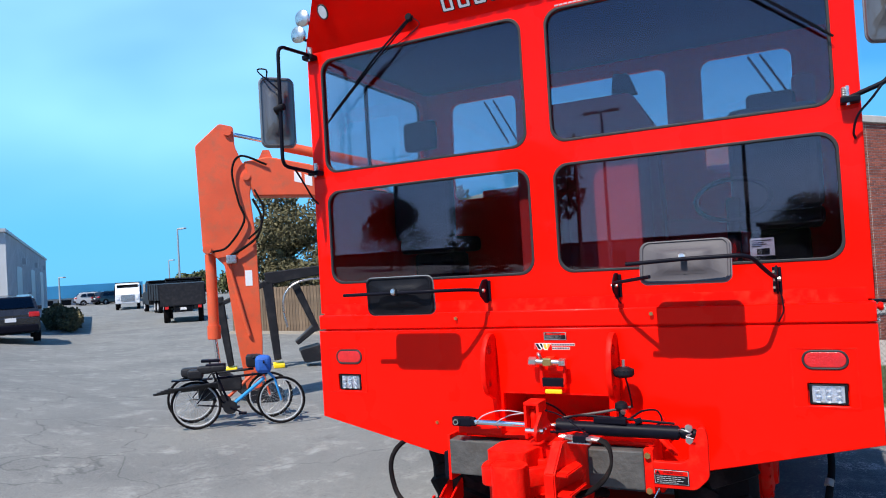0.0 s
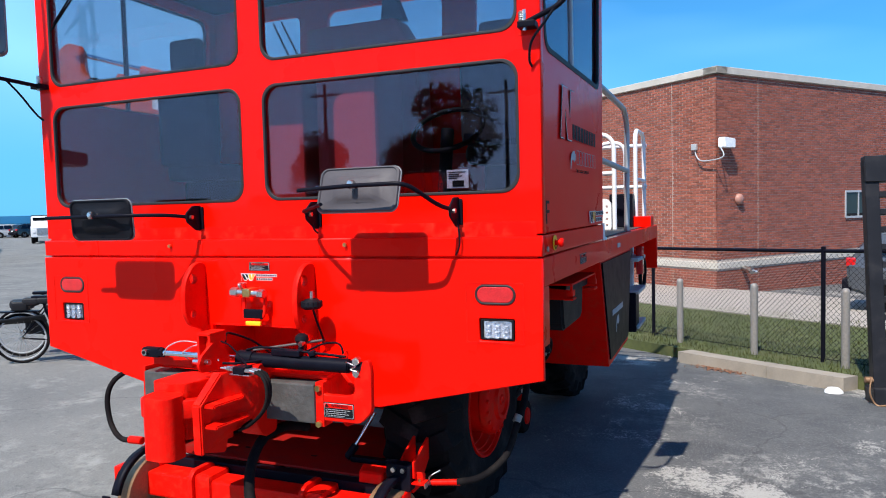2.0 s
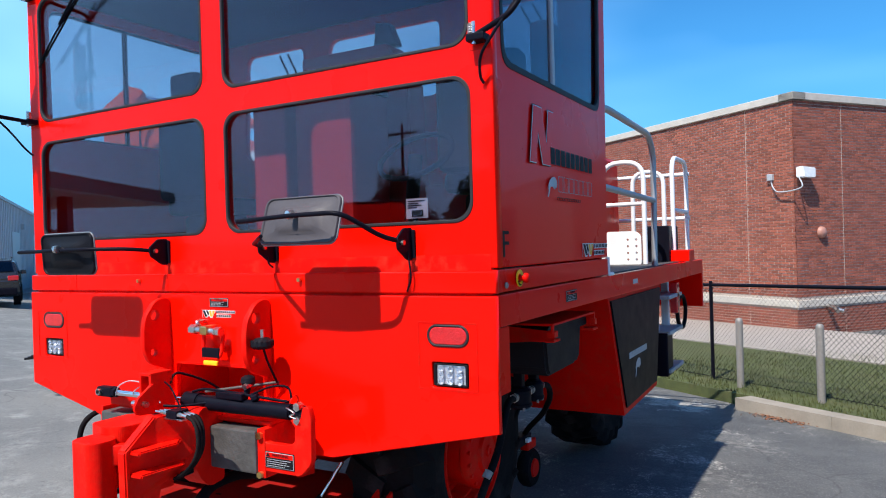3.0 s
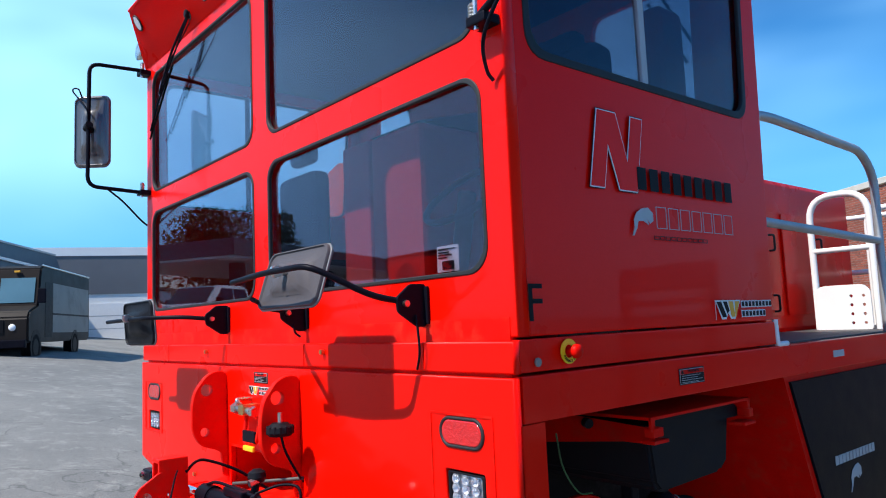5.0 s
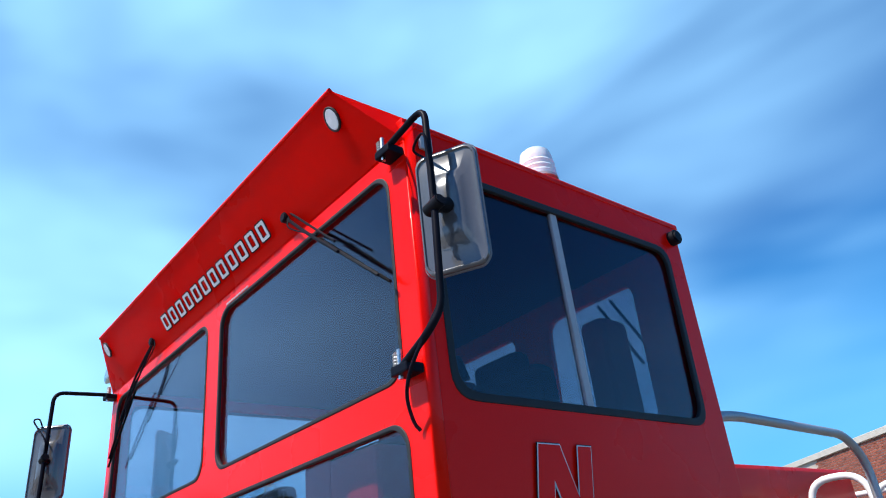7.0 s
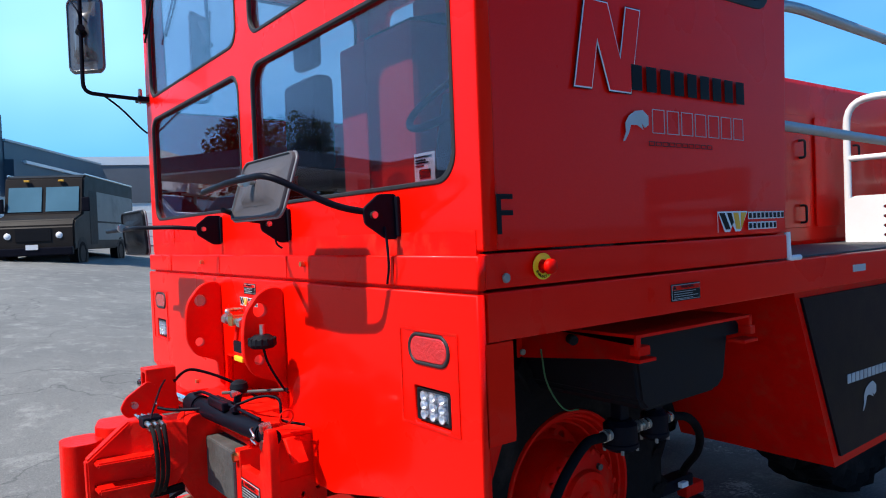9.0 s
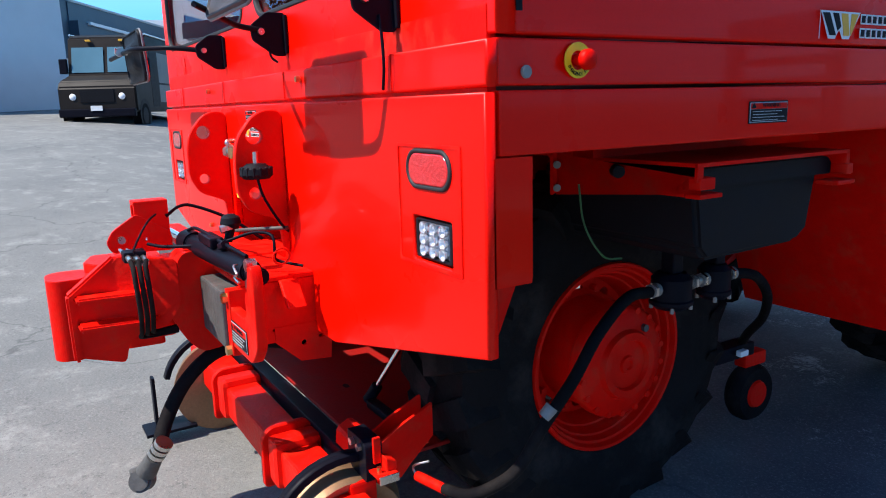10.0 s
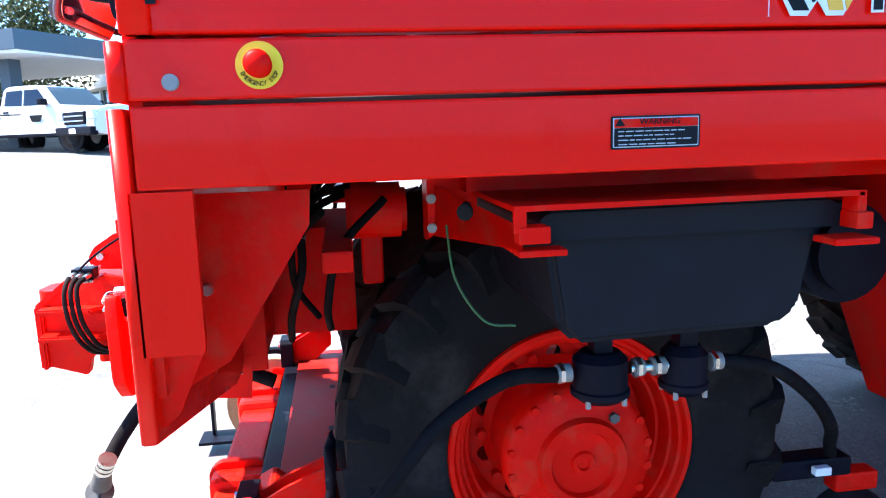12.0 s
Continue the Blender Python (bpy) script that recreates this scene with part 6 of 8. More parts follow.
part("corner_bracket", tube(fillet([(1.545, 1.575, 1.565), (1.548, 1.575, 1.462), (1.548, 1.66, 1.462)], 0.01), 0.012), WHITE, mover, smooth=40)
part("beam_plate", box((W - 0.002, 2.10, 1.375), (W + 0.003, 2.22, 1.405)), GREY_PAINT, mover)
part("panel_emblem", plate([[(2.26 + x * 0.14, 0.735 + z * 0.12) for x, z in beast]], 0.002, right(1.515)), GREY_PAINT, mover)
for i in range(12):
    part("writing_bar", box((1.512, 2.12 + i * 0.040, 0.880), (1.515, 2.151 + i * 0.040, 0.920)), GREY_PAINT, mover)

# lines and brackets in the front wheel arches
for s in (-1, 1):
    part("arch_bracket", box((s * 0.62, 0.40, 0.98), (s * 0.72, 0.46, 1.26), 0.008), RED_DULL, mover)
    part("arch_crossbar", box((s * 0.55, 0.30, 1.10), (s * 1.16, 0.37, 1.15), 0.008), RED_DULL, mover)
    part("brake_chamber", cyl((s * 0.80, 0.36, 1.20), (s * 0.80, 0.52, 1.20), 0.075, bevel=0.015), RED_DULL, mover, smooth=40)
    for pts in ([(0.60, 0.34, 1.28), (0.66, 0.22, 1.16), (0.62, 0.20, 0.98), (0.50, 0.26, 0.84)], [(0.74, 0.42, 1.27), (0.86, 0.26, 1.20), (0.90, 0.24, 1.06), (0.80, 0.20, 0.92), (0.60, 0.18, 0.80)], [(0.50, 0.44, 1.26), (0.58, 0.26, 1.22), (0.76, 0.22, 1.14), (0.98, 0.30, 1.22)], [(0.90, 0.46, 1.24), (0.94, 0.34, 1.12), (0.86, 0.30, 0.96), (0.72, 0.30, 0.86)]):
        part("brake_line", tube(bend([(s * x, y, z) for x, y, z in pts]), 0.011, 8), RUBBER, mover, smooth=60)
    part("line_fitting", cyl((s * 0.86, 0.24, 1.18), (s * 0.89, 0.24, 1.14), 0.016, seg=6), STEEL, mover)

for s in (-1, 1):
    part("arch_gusset", prism([(0.035, 1.30), (0.290, 1.30), (0.285, 1.23), (0.115, 0.965), (0.035, 0.92)], s * 1.30, s * 1.312, ALONG), RED_DULL, mover)
    part("gusset_bolt", cyl((s * 1.305, 0.085, 1.115), (s * 1.335, 0.085, 1.115), 0.011, seg=8), STEEL, mover)
# plate behind the rail gear; shade is put into its red
tray = part("guard_plate", box((-0.85, 0.10, 0.306), (0.80, 0.85, 0.320), 0.004), RED_IN_SHADE, mover, "soiled red guard plate behind the rail gear, coloured as in shade")
# black bar added to fill the dark gap between beam and plate
part("dark_gap_bar", box((-0.72, 0.035, 0.235), (0.70, 0.10, 0.305), 0.006), BLACK, tray, smooth=40)
for x in (0.155, -0.30):
    part("plate_slot", plate([rrect(x - 0.02, 0.255, x + 0.02, 0.277, 0.01)], 0.001, Matrix.Translation((0, 0, 0.3215))), INK, tray)


# ---- yard edge: kerb, grass, bollards, chain-link fence, brick building ----
KP, KD = Vector((1.66, 5.99, 0)), Vector((0.792, -0.611, 0)).normalized()
KN = Vector((-KD.y, KD.x, 0))


def along(s, off, up=0.0):
    p = KP + KD * s + KN * off
    return Vector((p.x, p.y, lie(p.x, p.y) + up))


def strip(name, s0, s1, o0, o1, up, material, label, category, n=24, m=2, depth=0.25):
    """A sheet beside the kerb that follows the lie of the land, with a skirt."""
    bm = bmesh.new()
    rows = [[bm.verts.new(along(s0 + (s1 - s0) * i / n, o0 + (o1 - o0) * j / m, up)) for j in range(m + 1)] for i in range(n + 1)]
    for i in range(n):
        for j in range(m):
            bm.faces.new((rows[i][j], rows[i + 1][j], rows[i + 1][j + 1], rows[i][j + 1]))
    edge = bmesh.ops.extrude_face_region(bm, geom=bm.faces[:])
    bmesh.ops.translate(bm, vec=(0, 0, -depth), verts=[v for v in edge["geom"] if isinstance(v, bmesh.types.BMVert)])
    return tagged(part(name, bm, material), label, category, kind="structure")


for a, b in ((0.0, 1.21), (1.216, 2.06)):
    strip("kerb", a, b, 0.0, 0.24, 0.135, CONCRETE, "weathered concrete kerb with dirt along its foot", "kerb", 8, 1)
strip("lawn", -14.0, 13.0, 0.245, 3.9, 0.13, GRASS, "mown grass verge behind the kerb", "lawn", 40, 8)
strip("pavement", -14.0, 13.0, 3.9, 7.8, 0.15, PAVING, "pale concrete walkway beside the brick building", "pavement", 40, 3)


def grass_blades():
    """Tufts along the verge."""
    rnd = random.Random(5)
    verts, faces = [], []
    for _ in range(9000):
        s, o = rnd.uniform(-3.0, 5.5), 0.25 + 4.3 * rnd.random() ** 1.4
        p = along(s, o, 0.125)
        a, h, w = rnd.uniform(0, 6.28), rnd.uniform(0.03, 0.08), rnd.uniform(0.004, 0.009)
        d, lean = Vector((math.cos(a), math.sin(a), 0)) * w, Vector((rnd.uniform(-0.03, 0.03), rnd.uniform(-0.03, 0.03), h))
        k = len(verts)
        verts += [tuple(p - d), tuple(p + d), tuple(p + lean)]
        faces.append((k, k + 1, k + 2))
    me = bpy.data.meshes.new("grass")
    me.from_pydata(verts, [], faces)
    tagged(link("grass", me, GRASS), "short uneven grass blades on the verge", "grass", kind="stuff")


grass_blades()


def fallen_leaves():
    """Dry brown leaves swept against the kerb's foot."""
    rnd = random.Random(12)
    verts, faces = [], []
    for _ in range(260):
        s, o = rnd.gauss(0.62, 0.16), -abs(rnd.gauss(0.0, 0.07)) - 0.01
        p = along(s, o, 0.006 + rnd.random() * 0.02)
        u, v = Vector((rnd.uniform(-1, 1), rnd.uniform(-1, 1), rnd.uniform(-0.4, 0.4))).normalized() * 0.016, Vector((rnd.uniform(-1, 1), rnd.uniform(-1, 1), rnd.uniform(-0.4, 0.4))).normalized() * 0.010
        k = len(verts)
        verts += [tuple(p - u), tuple(p + v), tuple(p + u), tuple(p - v)]
        faces.append((k, k + 1, k + 2, k + 3))
    me = bpy.data.meshes.new("fallen_leaves")
    me.from_pydata(verts, [], faces)
    tagged(link("fallen_leaves", me, DRY_LEAF), "dry brown leaves swept against the kerb", "leaves", kind="stuff")


fallen_leaves()


def bollard(p):
    m = Matrix.Translation(p)
    b = part("bollard", lathe([(0.042, 0.0), (0.042, 0.83), (0.038, 0.865), (0.02, 0.88), (0.0, 0.882)], 16, m), GALV_DULL, smooth=50)
    return tagged(b, "galvanised steel pipe bollard behind the kerb", "bollard", "bollards along the fence")


for s_ in (-0.5, 0.62, 1.72):
    bollard(along(s_, 0.60, 0.10))


def chain_fence():
    f = thing("chain_link_fence", "black chain-link fence with slim posts and top rail", "fence")
    H, O = 1.24, 0.78
    spots = [-6.14, -3.64, -1.14, 1.36, 3.86, 6.36]
    for s in spots:
        part("post", cyl(along(s, O, 0.05), along(s, O, 0.13 + H + 0.05), 0.024, seg=12), BLACK, f, smooth=40)
    pts = [along(s, O, 0.13 + H) for s in np.linspace(-7.4, 7.6, 31)]
    part("top_rail", tube(pts, 0.021, 8), BLACK, f, smooth=60)
    part("bottom_wire", tube([along(s, O, 0.17) for s in np.linspace(-7.4, 7.6, 31)], 0.004, 5), BLACK, f)
    verts, faces = [], []
    pitch, run = 0.062, H - 0.05
    def wire(a, b, r=0.0022):
        d = (b - a).normalized()
        u = d.cross(Vector((0, 0, 1))).normalized() * r
        v = d.cross(u).normalized() * r
        k = len(verts)
        for p in (a, b):
            verts.extend([tuple(p + u), tuple(p + v), tuple(p - u), tuple(p - v)])
        for i in range(4):
            j = (i + 1) % 4
            faces.append((k + i, k + j, k + 4 + j, k + 4 + i))
    s = -5.0
    while s < 6.2:
        for sign in (-1, 1):
            a, b = along(s, O, 0.15), along(s + sign * run, O, 0.15 + run)
            wire(a, b)
        s += pitch
    me = bpy.data.meshes.new("chain_mesh")
    me.from_pydata(verts, [], faces)
    link("chain_mesh", me, BLACK, f, "woven wire mesh")


chain_fence()


def brick_building():
    c = Vector((1.85, 15.3, 0))
    z0, z1 = -0.75, 4.72
    a = radians(37)
    dl, dr = Vector((-math.cos(a), math.sin(a), 0)), Vector((math.sin(a), math.cos(a), 0))
    b = thing("brick_building", "low red-brick building with pale stone coping and band", "building")
    walls = []
    for d, n, length in ((dl, -dr, 26), (dr, -dl, 30)):
        m = Matrix(((d.x, 0, n.x, c.x), (d.y, 0, n.y, c.y), (0, 1, 0, 0), (0, 0, 0, 1)))
        wall = part("wall", prism([(0.0125, z0), (length, z0), (length, z1), (0.0125, z1)], -0.3, -0.010, m), MORTAR, b)
        part("coping", prism([(-0.06, z1), (length, z1), (length, z1 + 0.17), (-0.06, z1 + 0.17)], -0.34, 0.06, m, 0.01, 1), STONE, b)
        part("stone_band", prism([(0.0, 0.03), (length, 0.03), (length, 0.19), (0.0, 0.19)], -0.02, 0.03, m, 0.006, 1), STONE, b)
        walls.append((m, wall, length))
    ml, mr = walls[0][0], walls[1][0]
    # joints, lamp with conduit, bell, tap and window
    for m, x in ((ml, 1.35), (mr, 1.55)):
        part("control_joint", prism([(x, z0), (x + 0.011, z0), (x + 0.011, z1), (x, z1)], -0.01, 0.003, m), MORTAR, b)
    lamp = part("wall_lamp", prism([(-0.02, 2.95), (0.40, 2.95), (0.40, 3.17), (-0.02, 3.20)], 0.05, 0.24, mr, 0.02, 2), WHITE, b, "white wall lamp with a cable loop", smooth=40)
    part("lamp_lens", prism([(0.02, 2.96), (0.36, 2.96), (0.36, 3.10), (0.02, 3.10)], 0.24, 0.25, mr), LAMP_WHITE, lamp)
    part("lamp_cable", tube(bend([mr @ Vector((0.0, 3.0, 0.10)), mr @ Vector((-0.15, 2.72, 0.30)), ml @ Vector((0.30, 2.66, 0.12)), ml @ Vector((0.55, 2.80, 0.05)), ml @ Vector((0.62, 3.0, 0.02))]), 0.016, 8), GREY_PAINT, lamp, smooth=60)
    part("junction_box", prism([(0.55, 2.95), (0.70, 2.95), (0.70, 3.10), (0.55, 3.10)], 0.0, 0.08, ml, 0.01, 1), GREY_PAINT, lamp)
    part("alarm_bell", lathe([(0.0, 0.10), (0.08, 0.09), (0.125, 0.05), (0.135, 0.0)], 20, mr @ Matrix.Translation((0.80, 1.72, 0.01))), surf("faded_red_bell", (0.42, 0.20, 0.15), 0.5), b, smooth=50)
    tap = part("fire_inlet", cyl(mr @ Vector((0.95, 0.02, 0.0)), mr @ Vector((0.95, -0.04, 0.28)), 0.06, bevel=0.01), STEEL, b, "twin chrome fire inlet", smooth=40)
    for dx in (-0.10, 0.10):
        part("inlet_cap", cyl(mr @ Vector((0.95, -0.04, 0.22)), mr @ Vector((0.95 + dx, -0.08, 0.34)), 0.05, bevel=0.008), STEEL, tap, smooth=40)
    x0, z_0, z_1 = 5.35, 1.14, 1.86
    win = part("window", prism([(x0, z_0), (x0 + 1.3, z_0), (x0 + 1.3, z_1), (x0, z_1)], -0.02, 0.006, mr), CAR_GLASS, b)
    for xx in (x0, x0 + 0.62, x0 + 1.26):
        part("window_frame", prism([(xx - 0.02, z_0), (xx + 0.02, z_0), (xx + 0.02, z_1), (xx - 0.02, z_1)], 0.0, 0.03, mr), GREY_PAINT, win)
    part("window_blind", prism([(x0 + 0.04, z_0 + 0.1), (x0 + 1.22, z_0 + 0.1), (x0 + 1.22, z_1 - 0.03), (x0 + 0.04, z_1 - 0.03)], 0.007, 0.010, mr), WINDOW_GREY, win)
    for zz in (z_0, z_1):
        part("window_frame", prism([(x0, zz - 0.03), (x0 + 1.26, zz - 0.03), (x0 + 1.26, zz + 0.03), (x0, zz + 0.03)], 0.0, 0.032, mr), GREY_PAINT, win)
    return b, walls


bwalls = brick_building()[1]


# ---- black loading ramp of a trailer, white cap on the kerb ----
def ramp():
    r = thing("trailer_ramp", "upright black steel loading ramp with cross slats", "ramp")
    base, dx = Vector((3.47, 4.30, 0)), Vector((0.985, 0.17, 0))
    up = Vector((-0.03, 0.10, 1)).normalized()
    fwd = dx.cross(up)
    m = Matrix(((dx.x, up.x, fwd.x, base.x), (dx.y, up.y, fwd.y, base.y), (dx.z, up.z, fwd.z, -0.19), (0, 0, 0, 1)))
    for u in (0.0, 1.02):
        part("ramp_rail", prism([(u, 0.12), (u + 0.12, 0.12), (u + 0.12, 2.22), (u, 2.22)], -0.05, 0.05, m, 0.006, 1), MACHINE_BLACK, r)
    part("ramp_head", prism([(0.0, 2.02), (1.14, 2.02), (1.14, 2.26), (0.0, 2.26)], -0.04, 0.07, m, 0.006, 1), MACHINE_BLACK, r)
    for k in range(11):
        v = 0.28 + k * 0.16
        part("ramp_slat", prism([(0.11, v), (1.03, v), (1.03, v + 0.055), (0.11, v + 0.055)], -0.03, 0.04, m, 0.004, 1), MACHINE_BLACK, r)
    part("ramp_foot", prism([(-0.02, 0.0), (1.2, 0.0), (1.2, 0.16), (-0.02, 0.16)], -0.12, 0.12, m, 0.01, 1), MACHINE_BLACK, r)
    part("hinge_pin", cyl(m @ Vector((-0.06, 0.22, 0.02)), m @ Vector((0.10, 0.22, 0.02)), 0.03, bevel=0.005), RUST, r, smooth=40)
    part("chain", tube(bend([m @ Vector((-0.03, 0.25, 0.1)), m @ Vector((-0.06, 0.12, 0.14)), m @ Vector((-0.02, 0.02, 0.16)), m @ Vector((0.05, 0.02, 0.2))]), 0.008, 6), RUST, r, smooth=60)


ramp()
capob = part("plastic_dome", lathe([(0.0, 0.05), (0.05, 0.045), (0.08, 0.02), (0.085, 0.0)], 20, Matrix.Translation(Vector((3.2, 4.66, lie(3.2, 4.66))))), LAMP_WHITE, smooth=50)
tagged(capob, "small white plastic dome lying beside the kerb", "dome")


# ---- vehicles ----
def wheel_set(parent, spots, r, width, m):
    for x, y in spots:
        s = 1 if y > 0 else -1
        mm = m @ Matrix.Translation((x, y, r)) @ pose(0, 0, 0, -90 * s, 0, 0)
        w = part("wheel", lathe([(r * 0.62, 0.0), (r * 0.62, 0.5 * width), (r * 0.9, 0.5 * width), (r, 0.35 * width), (r, -0.5 * width), (r * 0.6, -0.5 * width)], 28, mm), RUBBER, parent, smooth=40)
        part("rim", lathe([(0.0, 0.42 * width), (r * 0.18, 0.42 * width), (r * 0.22, 0.25 * width), (r * 0.55, 0.30 * width), (r * 0.64, 0.50 * width)], 20, mm), ALLOY, w, smooth=40)
        for k in range(6):
            a = math.pi * k / 3
            part("spoke", turn(box((r * 0.12, -r * 0.06, 0.28 * width), (r * 0.60, r * 0.06, 0.44 * width)), mm @ Matrix.Rotation(a, 4, "Z")), ALLOY, w)


def side_profile(pts, half, m, bevel, taper=None):
    """A car body: its side outline (x, z) drawn out across y, drawn in above the belt."""
    bm = prism(pts, -half, half, Matrix(((1, 0, 0, 0), (0, 0, 1, 0), (0, 1, 0, 0), (0, 0, 0, 1))))
    if taper:
        z0, z1, k = taper
        for v in bm.verts:
            if v.co.z > z0:
                v.co.y *= 1 - k * min(1.0, (v.co.z - z0) / (z1 - z0))
    bmesh.ops.recalc_face_normals(bm, faces=bm.faces)
    if bevel:
        bmesh.ops.bevel(bm, geom=bm.edges, offset=bevel, segments=2, affect="EDGES", clamp_overlap=True)
    return turn(bm, m)


def pane(pts, y, m, taper, thick=0.012):
    """Side glass: an outline (x, z) laid on the drawn-in body side."""
    z0, z1, k = taper
    bm = bmesh.new()
    out = []
    for x, z in pts:
        yy = y * (1 - k * min(1.0, max(0.0, (z - z0) / (z1 - z0)))) if z > z0 else y
        out.append(bm.verts.new((x, yy + math.copysign(thick, y), z)))
    bm.faces.new(out)
    return turn(bm, m)


def pickup(at, yaw, name="pickup_truck", label="white pickup truck with a crew cab", paint=None, rack=False):
    paint = paint or CAR_WHITE
    p = Vector((at[0], at[1], lie(*at)))
    m = Matrix.Translation(p) @ pose(0, 0, 0, 0, 0, yaw)
    t = thing(name, label, "pickup truck", "white pickups on the lot")
    half = 0.99
    tp = (1.12, 1.92, 0.16)
    body = [(-2.9, 0.55), (-2.9, 1.28), (-0.92, 1.30), (-0.80, 1.88), (-0.55, 1.94), (0.62, 1.94), (0.80, 1.90), (1.42, 1.30), (2.55, 1.20), (2.88, 1.05), (2.92, 0.50), (2.5, 0.42), (-2.5, 0.45)]
    part("body", side_profile(body, half, m, 0.05, tp), paint, t, smooth=40)
    for s in (-1, 1):
        y = s * half
        part("side_window", pane([(-0.72, 1.36), (-0.66, 1.80), (0.0, 1.82), (0.0, 1.34)], y, m, tp), CAR_GLASS, t)
        part("side_window", pane([(0.07, 1.34), (0.07, 1.82), (0.62, 1.82), (1.08, 1.34)], y, m, tp), CAR_GLASS, t)
        part("door_seam", pane([(0.03, 0.60), (0.03, 1.80), (0.045, 1.80), (0.045, 0.60)], y, m, tp, 0.014), INK, t)
        part("door_seam", pane([(-0.90, 0.60), (-0.90, 1.28), (-0.885, 1.28), (-0.885, 0.60)], y, m, tp, 0.014), INK, t)
        part("wheel_arch", plate([circle(1.85, 0.42, 0.50, 32), circle(1.85, 0.42, 0.445, 32)], 0.02, m @ Matrix(((1, 0, 0, 0), (0, 0, s, y + s * 0.004), (0, 1, 0, 0), (0, 0, 0, 1)))), BLACK, t)
        part("wheel_well", plate([circle(1.85, 0.42, 0.45, 32)], 0.012, m @ Matrix(((1, 0, 0, 0), (0, 0, s, y + s * 0.004), (0, 1, 0, 0), (0, 0, 0, 1)))), INK, t)
        part("wheel_well", plate([circle(-1.85, 0.42, 0.45, 32)], 0.012, m @ Matrix(((1, 0, 0, 0), (0, 0, s, y + s * 0.004), (0, 1, 0, 0), (0, 0, 0, 1)))), INK, t)
        part("side_stripe", pane([(-2.8, 1.12), (-2.8, 1.17), (0.0, 1.10), (0.0, 1.06)], y, m, tp, 0.013), ORANGE_LOGO if s > 0 else INK, t)
        part("door_mark", pane([(0.40, 0.85), (0.30, 1.05), (0.85, 1.05), (0.75, 0.85)], y, m, tp, 0.013), INK, t)
        part("sill", turn(box((-1.3, y - 0.06, 0.40), (1.35, y + 0.03, 0.50), 0.02), m), BLACK, t)
        part("door_handle", turn(box((-0.75, y - 0.01, 1.14), (-0.55, y + 0.03, 1.19), 0.01), m), BLACK, t)
        part("wing_mirror", turn(box((0.88, y - 0.02 if s > 0 else y - 0.20, 1.33), (1.08, y + 0.20 if s > 0 else y + 0.02, 1.52), 0.04), m), BLACK, t, smooth=40)
        part("tail_lamp", turn(box((-2.93, y - 0.14 if s > 0 else y - 0.02, 0.92), (-2.85, y + 0.02 if s > 0 else y + 0.14, 1.25), 0.02), m), RED_LENS, t)
        part("headlamp", turn(box((2.72, y - 0.36 if s > 0 else y + 0.02, 0.88), (2.93, y - 0.02 if s > 0 else y + 0.36, 1.10), 0.03), m), LED_CHIP, t)
    b = bmesh.new()
    b.faces.new([b.verts.new(q) for q in ((1.40, -0.86, 1.33), (1.40, 0.86, 1.33), (0.84, 0.76, 1.87), (0.84, -0.76, 1.87))])
    bmesh.ops.translate(b, vec=(0.02, 0, 0.012), verts=b.verts)
    part("windscreen", turn(b, m), CAR_GLASS, t)
    b = bmesh.new()
    b.faces.new([b.verts.new(q) for q in ((-0.93, -0.82, 1.34), (-0.93, 0.82, 1.34), (-0.84, 0.76, 1.84), (-0.84, -0.76, 1.84))])
    bmesh.ops.translate(b, vec=(-0.02, 0, 0.0), verts=b.verts)
    part("rear_window", turn(b, m), CAR_GLASS, t)
    part("grille", turn(box((2.84, -0.55, 0.72), (2.95, 0.55, 1.08), 0.03), m), BLACK, t, smooth=40)
    for z in (0.82, 0.96):
        part("grille_bar", turn(box((2.93, -0.5, z - 0.02), (2.965, 0.5, z + 0.02), 0.008), m), STEEL, t)
    part("front_bumper", turn(box((2.78, -0.95, 0.42), (3.02, 0.95, 0.66), 0.05), m), BLACK, t, smooth=40)
    part("rear_bumper", turn(box((-3.02, -0.95, 0.48), (-2.85, 0.95, 0.68), 0.04), m), STEEL, t, smooth=40)
    part("number_plate", turn(box((3.015, -0.17, 0.47), (3.03, 0.17, 0.61)), m), PAPER, t)
    if rack:
        for y in (-0.62, 0.62):
            part("rack_bar", turn(tube([(-0.75, y, 2.03), (0.95, y, 2.03)], 0.02, 8), m), BLACK, t, smooth=60)
            for x in (-0.6, 0.7):
                part("rack_foot", turn(box((x - 0.04, y - 0.03, 1.92), (x + 0.04, y + 0.03, 2.04), 0.008), m), BLACK, t)
        for x in (-0.6, 0.1, 0.7):
            part("rack_crossbar", turn(box((x - 0.03, -0.72, 2.04), (x + 0.03, 0.72, 2.075), 0.01), m), STEEL, t)
    part("bed_cover", turn(box((-2.84, -0.86, 1.27), (-0.98, 0.86, 1.315)), m), BLACK, t)
    wheel_set(t, [(1.85, 0.86), (1.85, -0.86), (-1.85, 0.86), (-1.85, -0.86)], 0.40, 0.28, m)
    return t


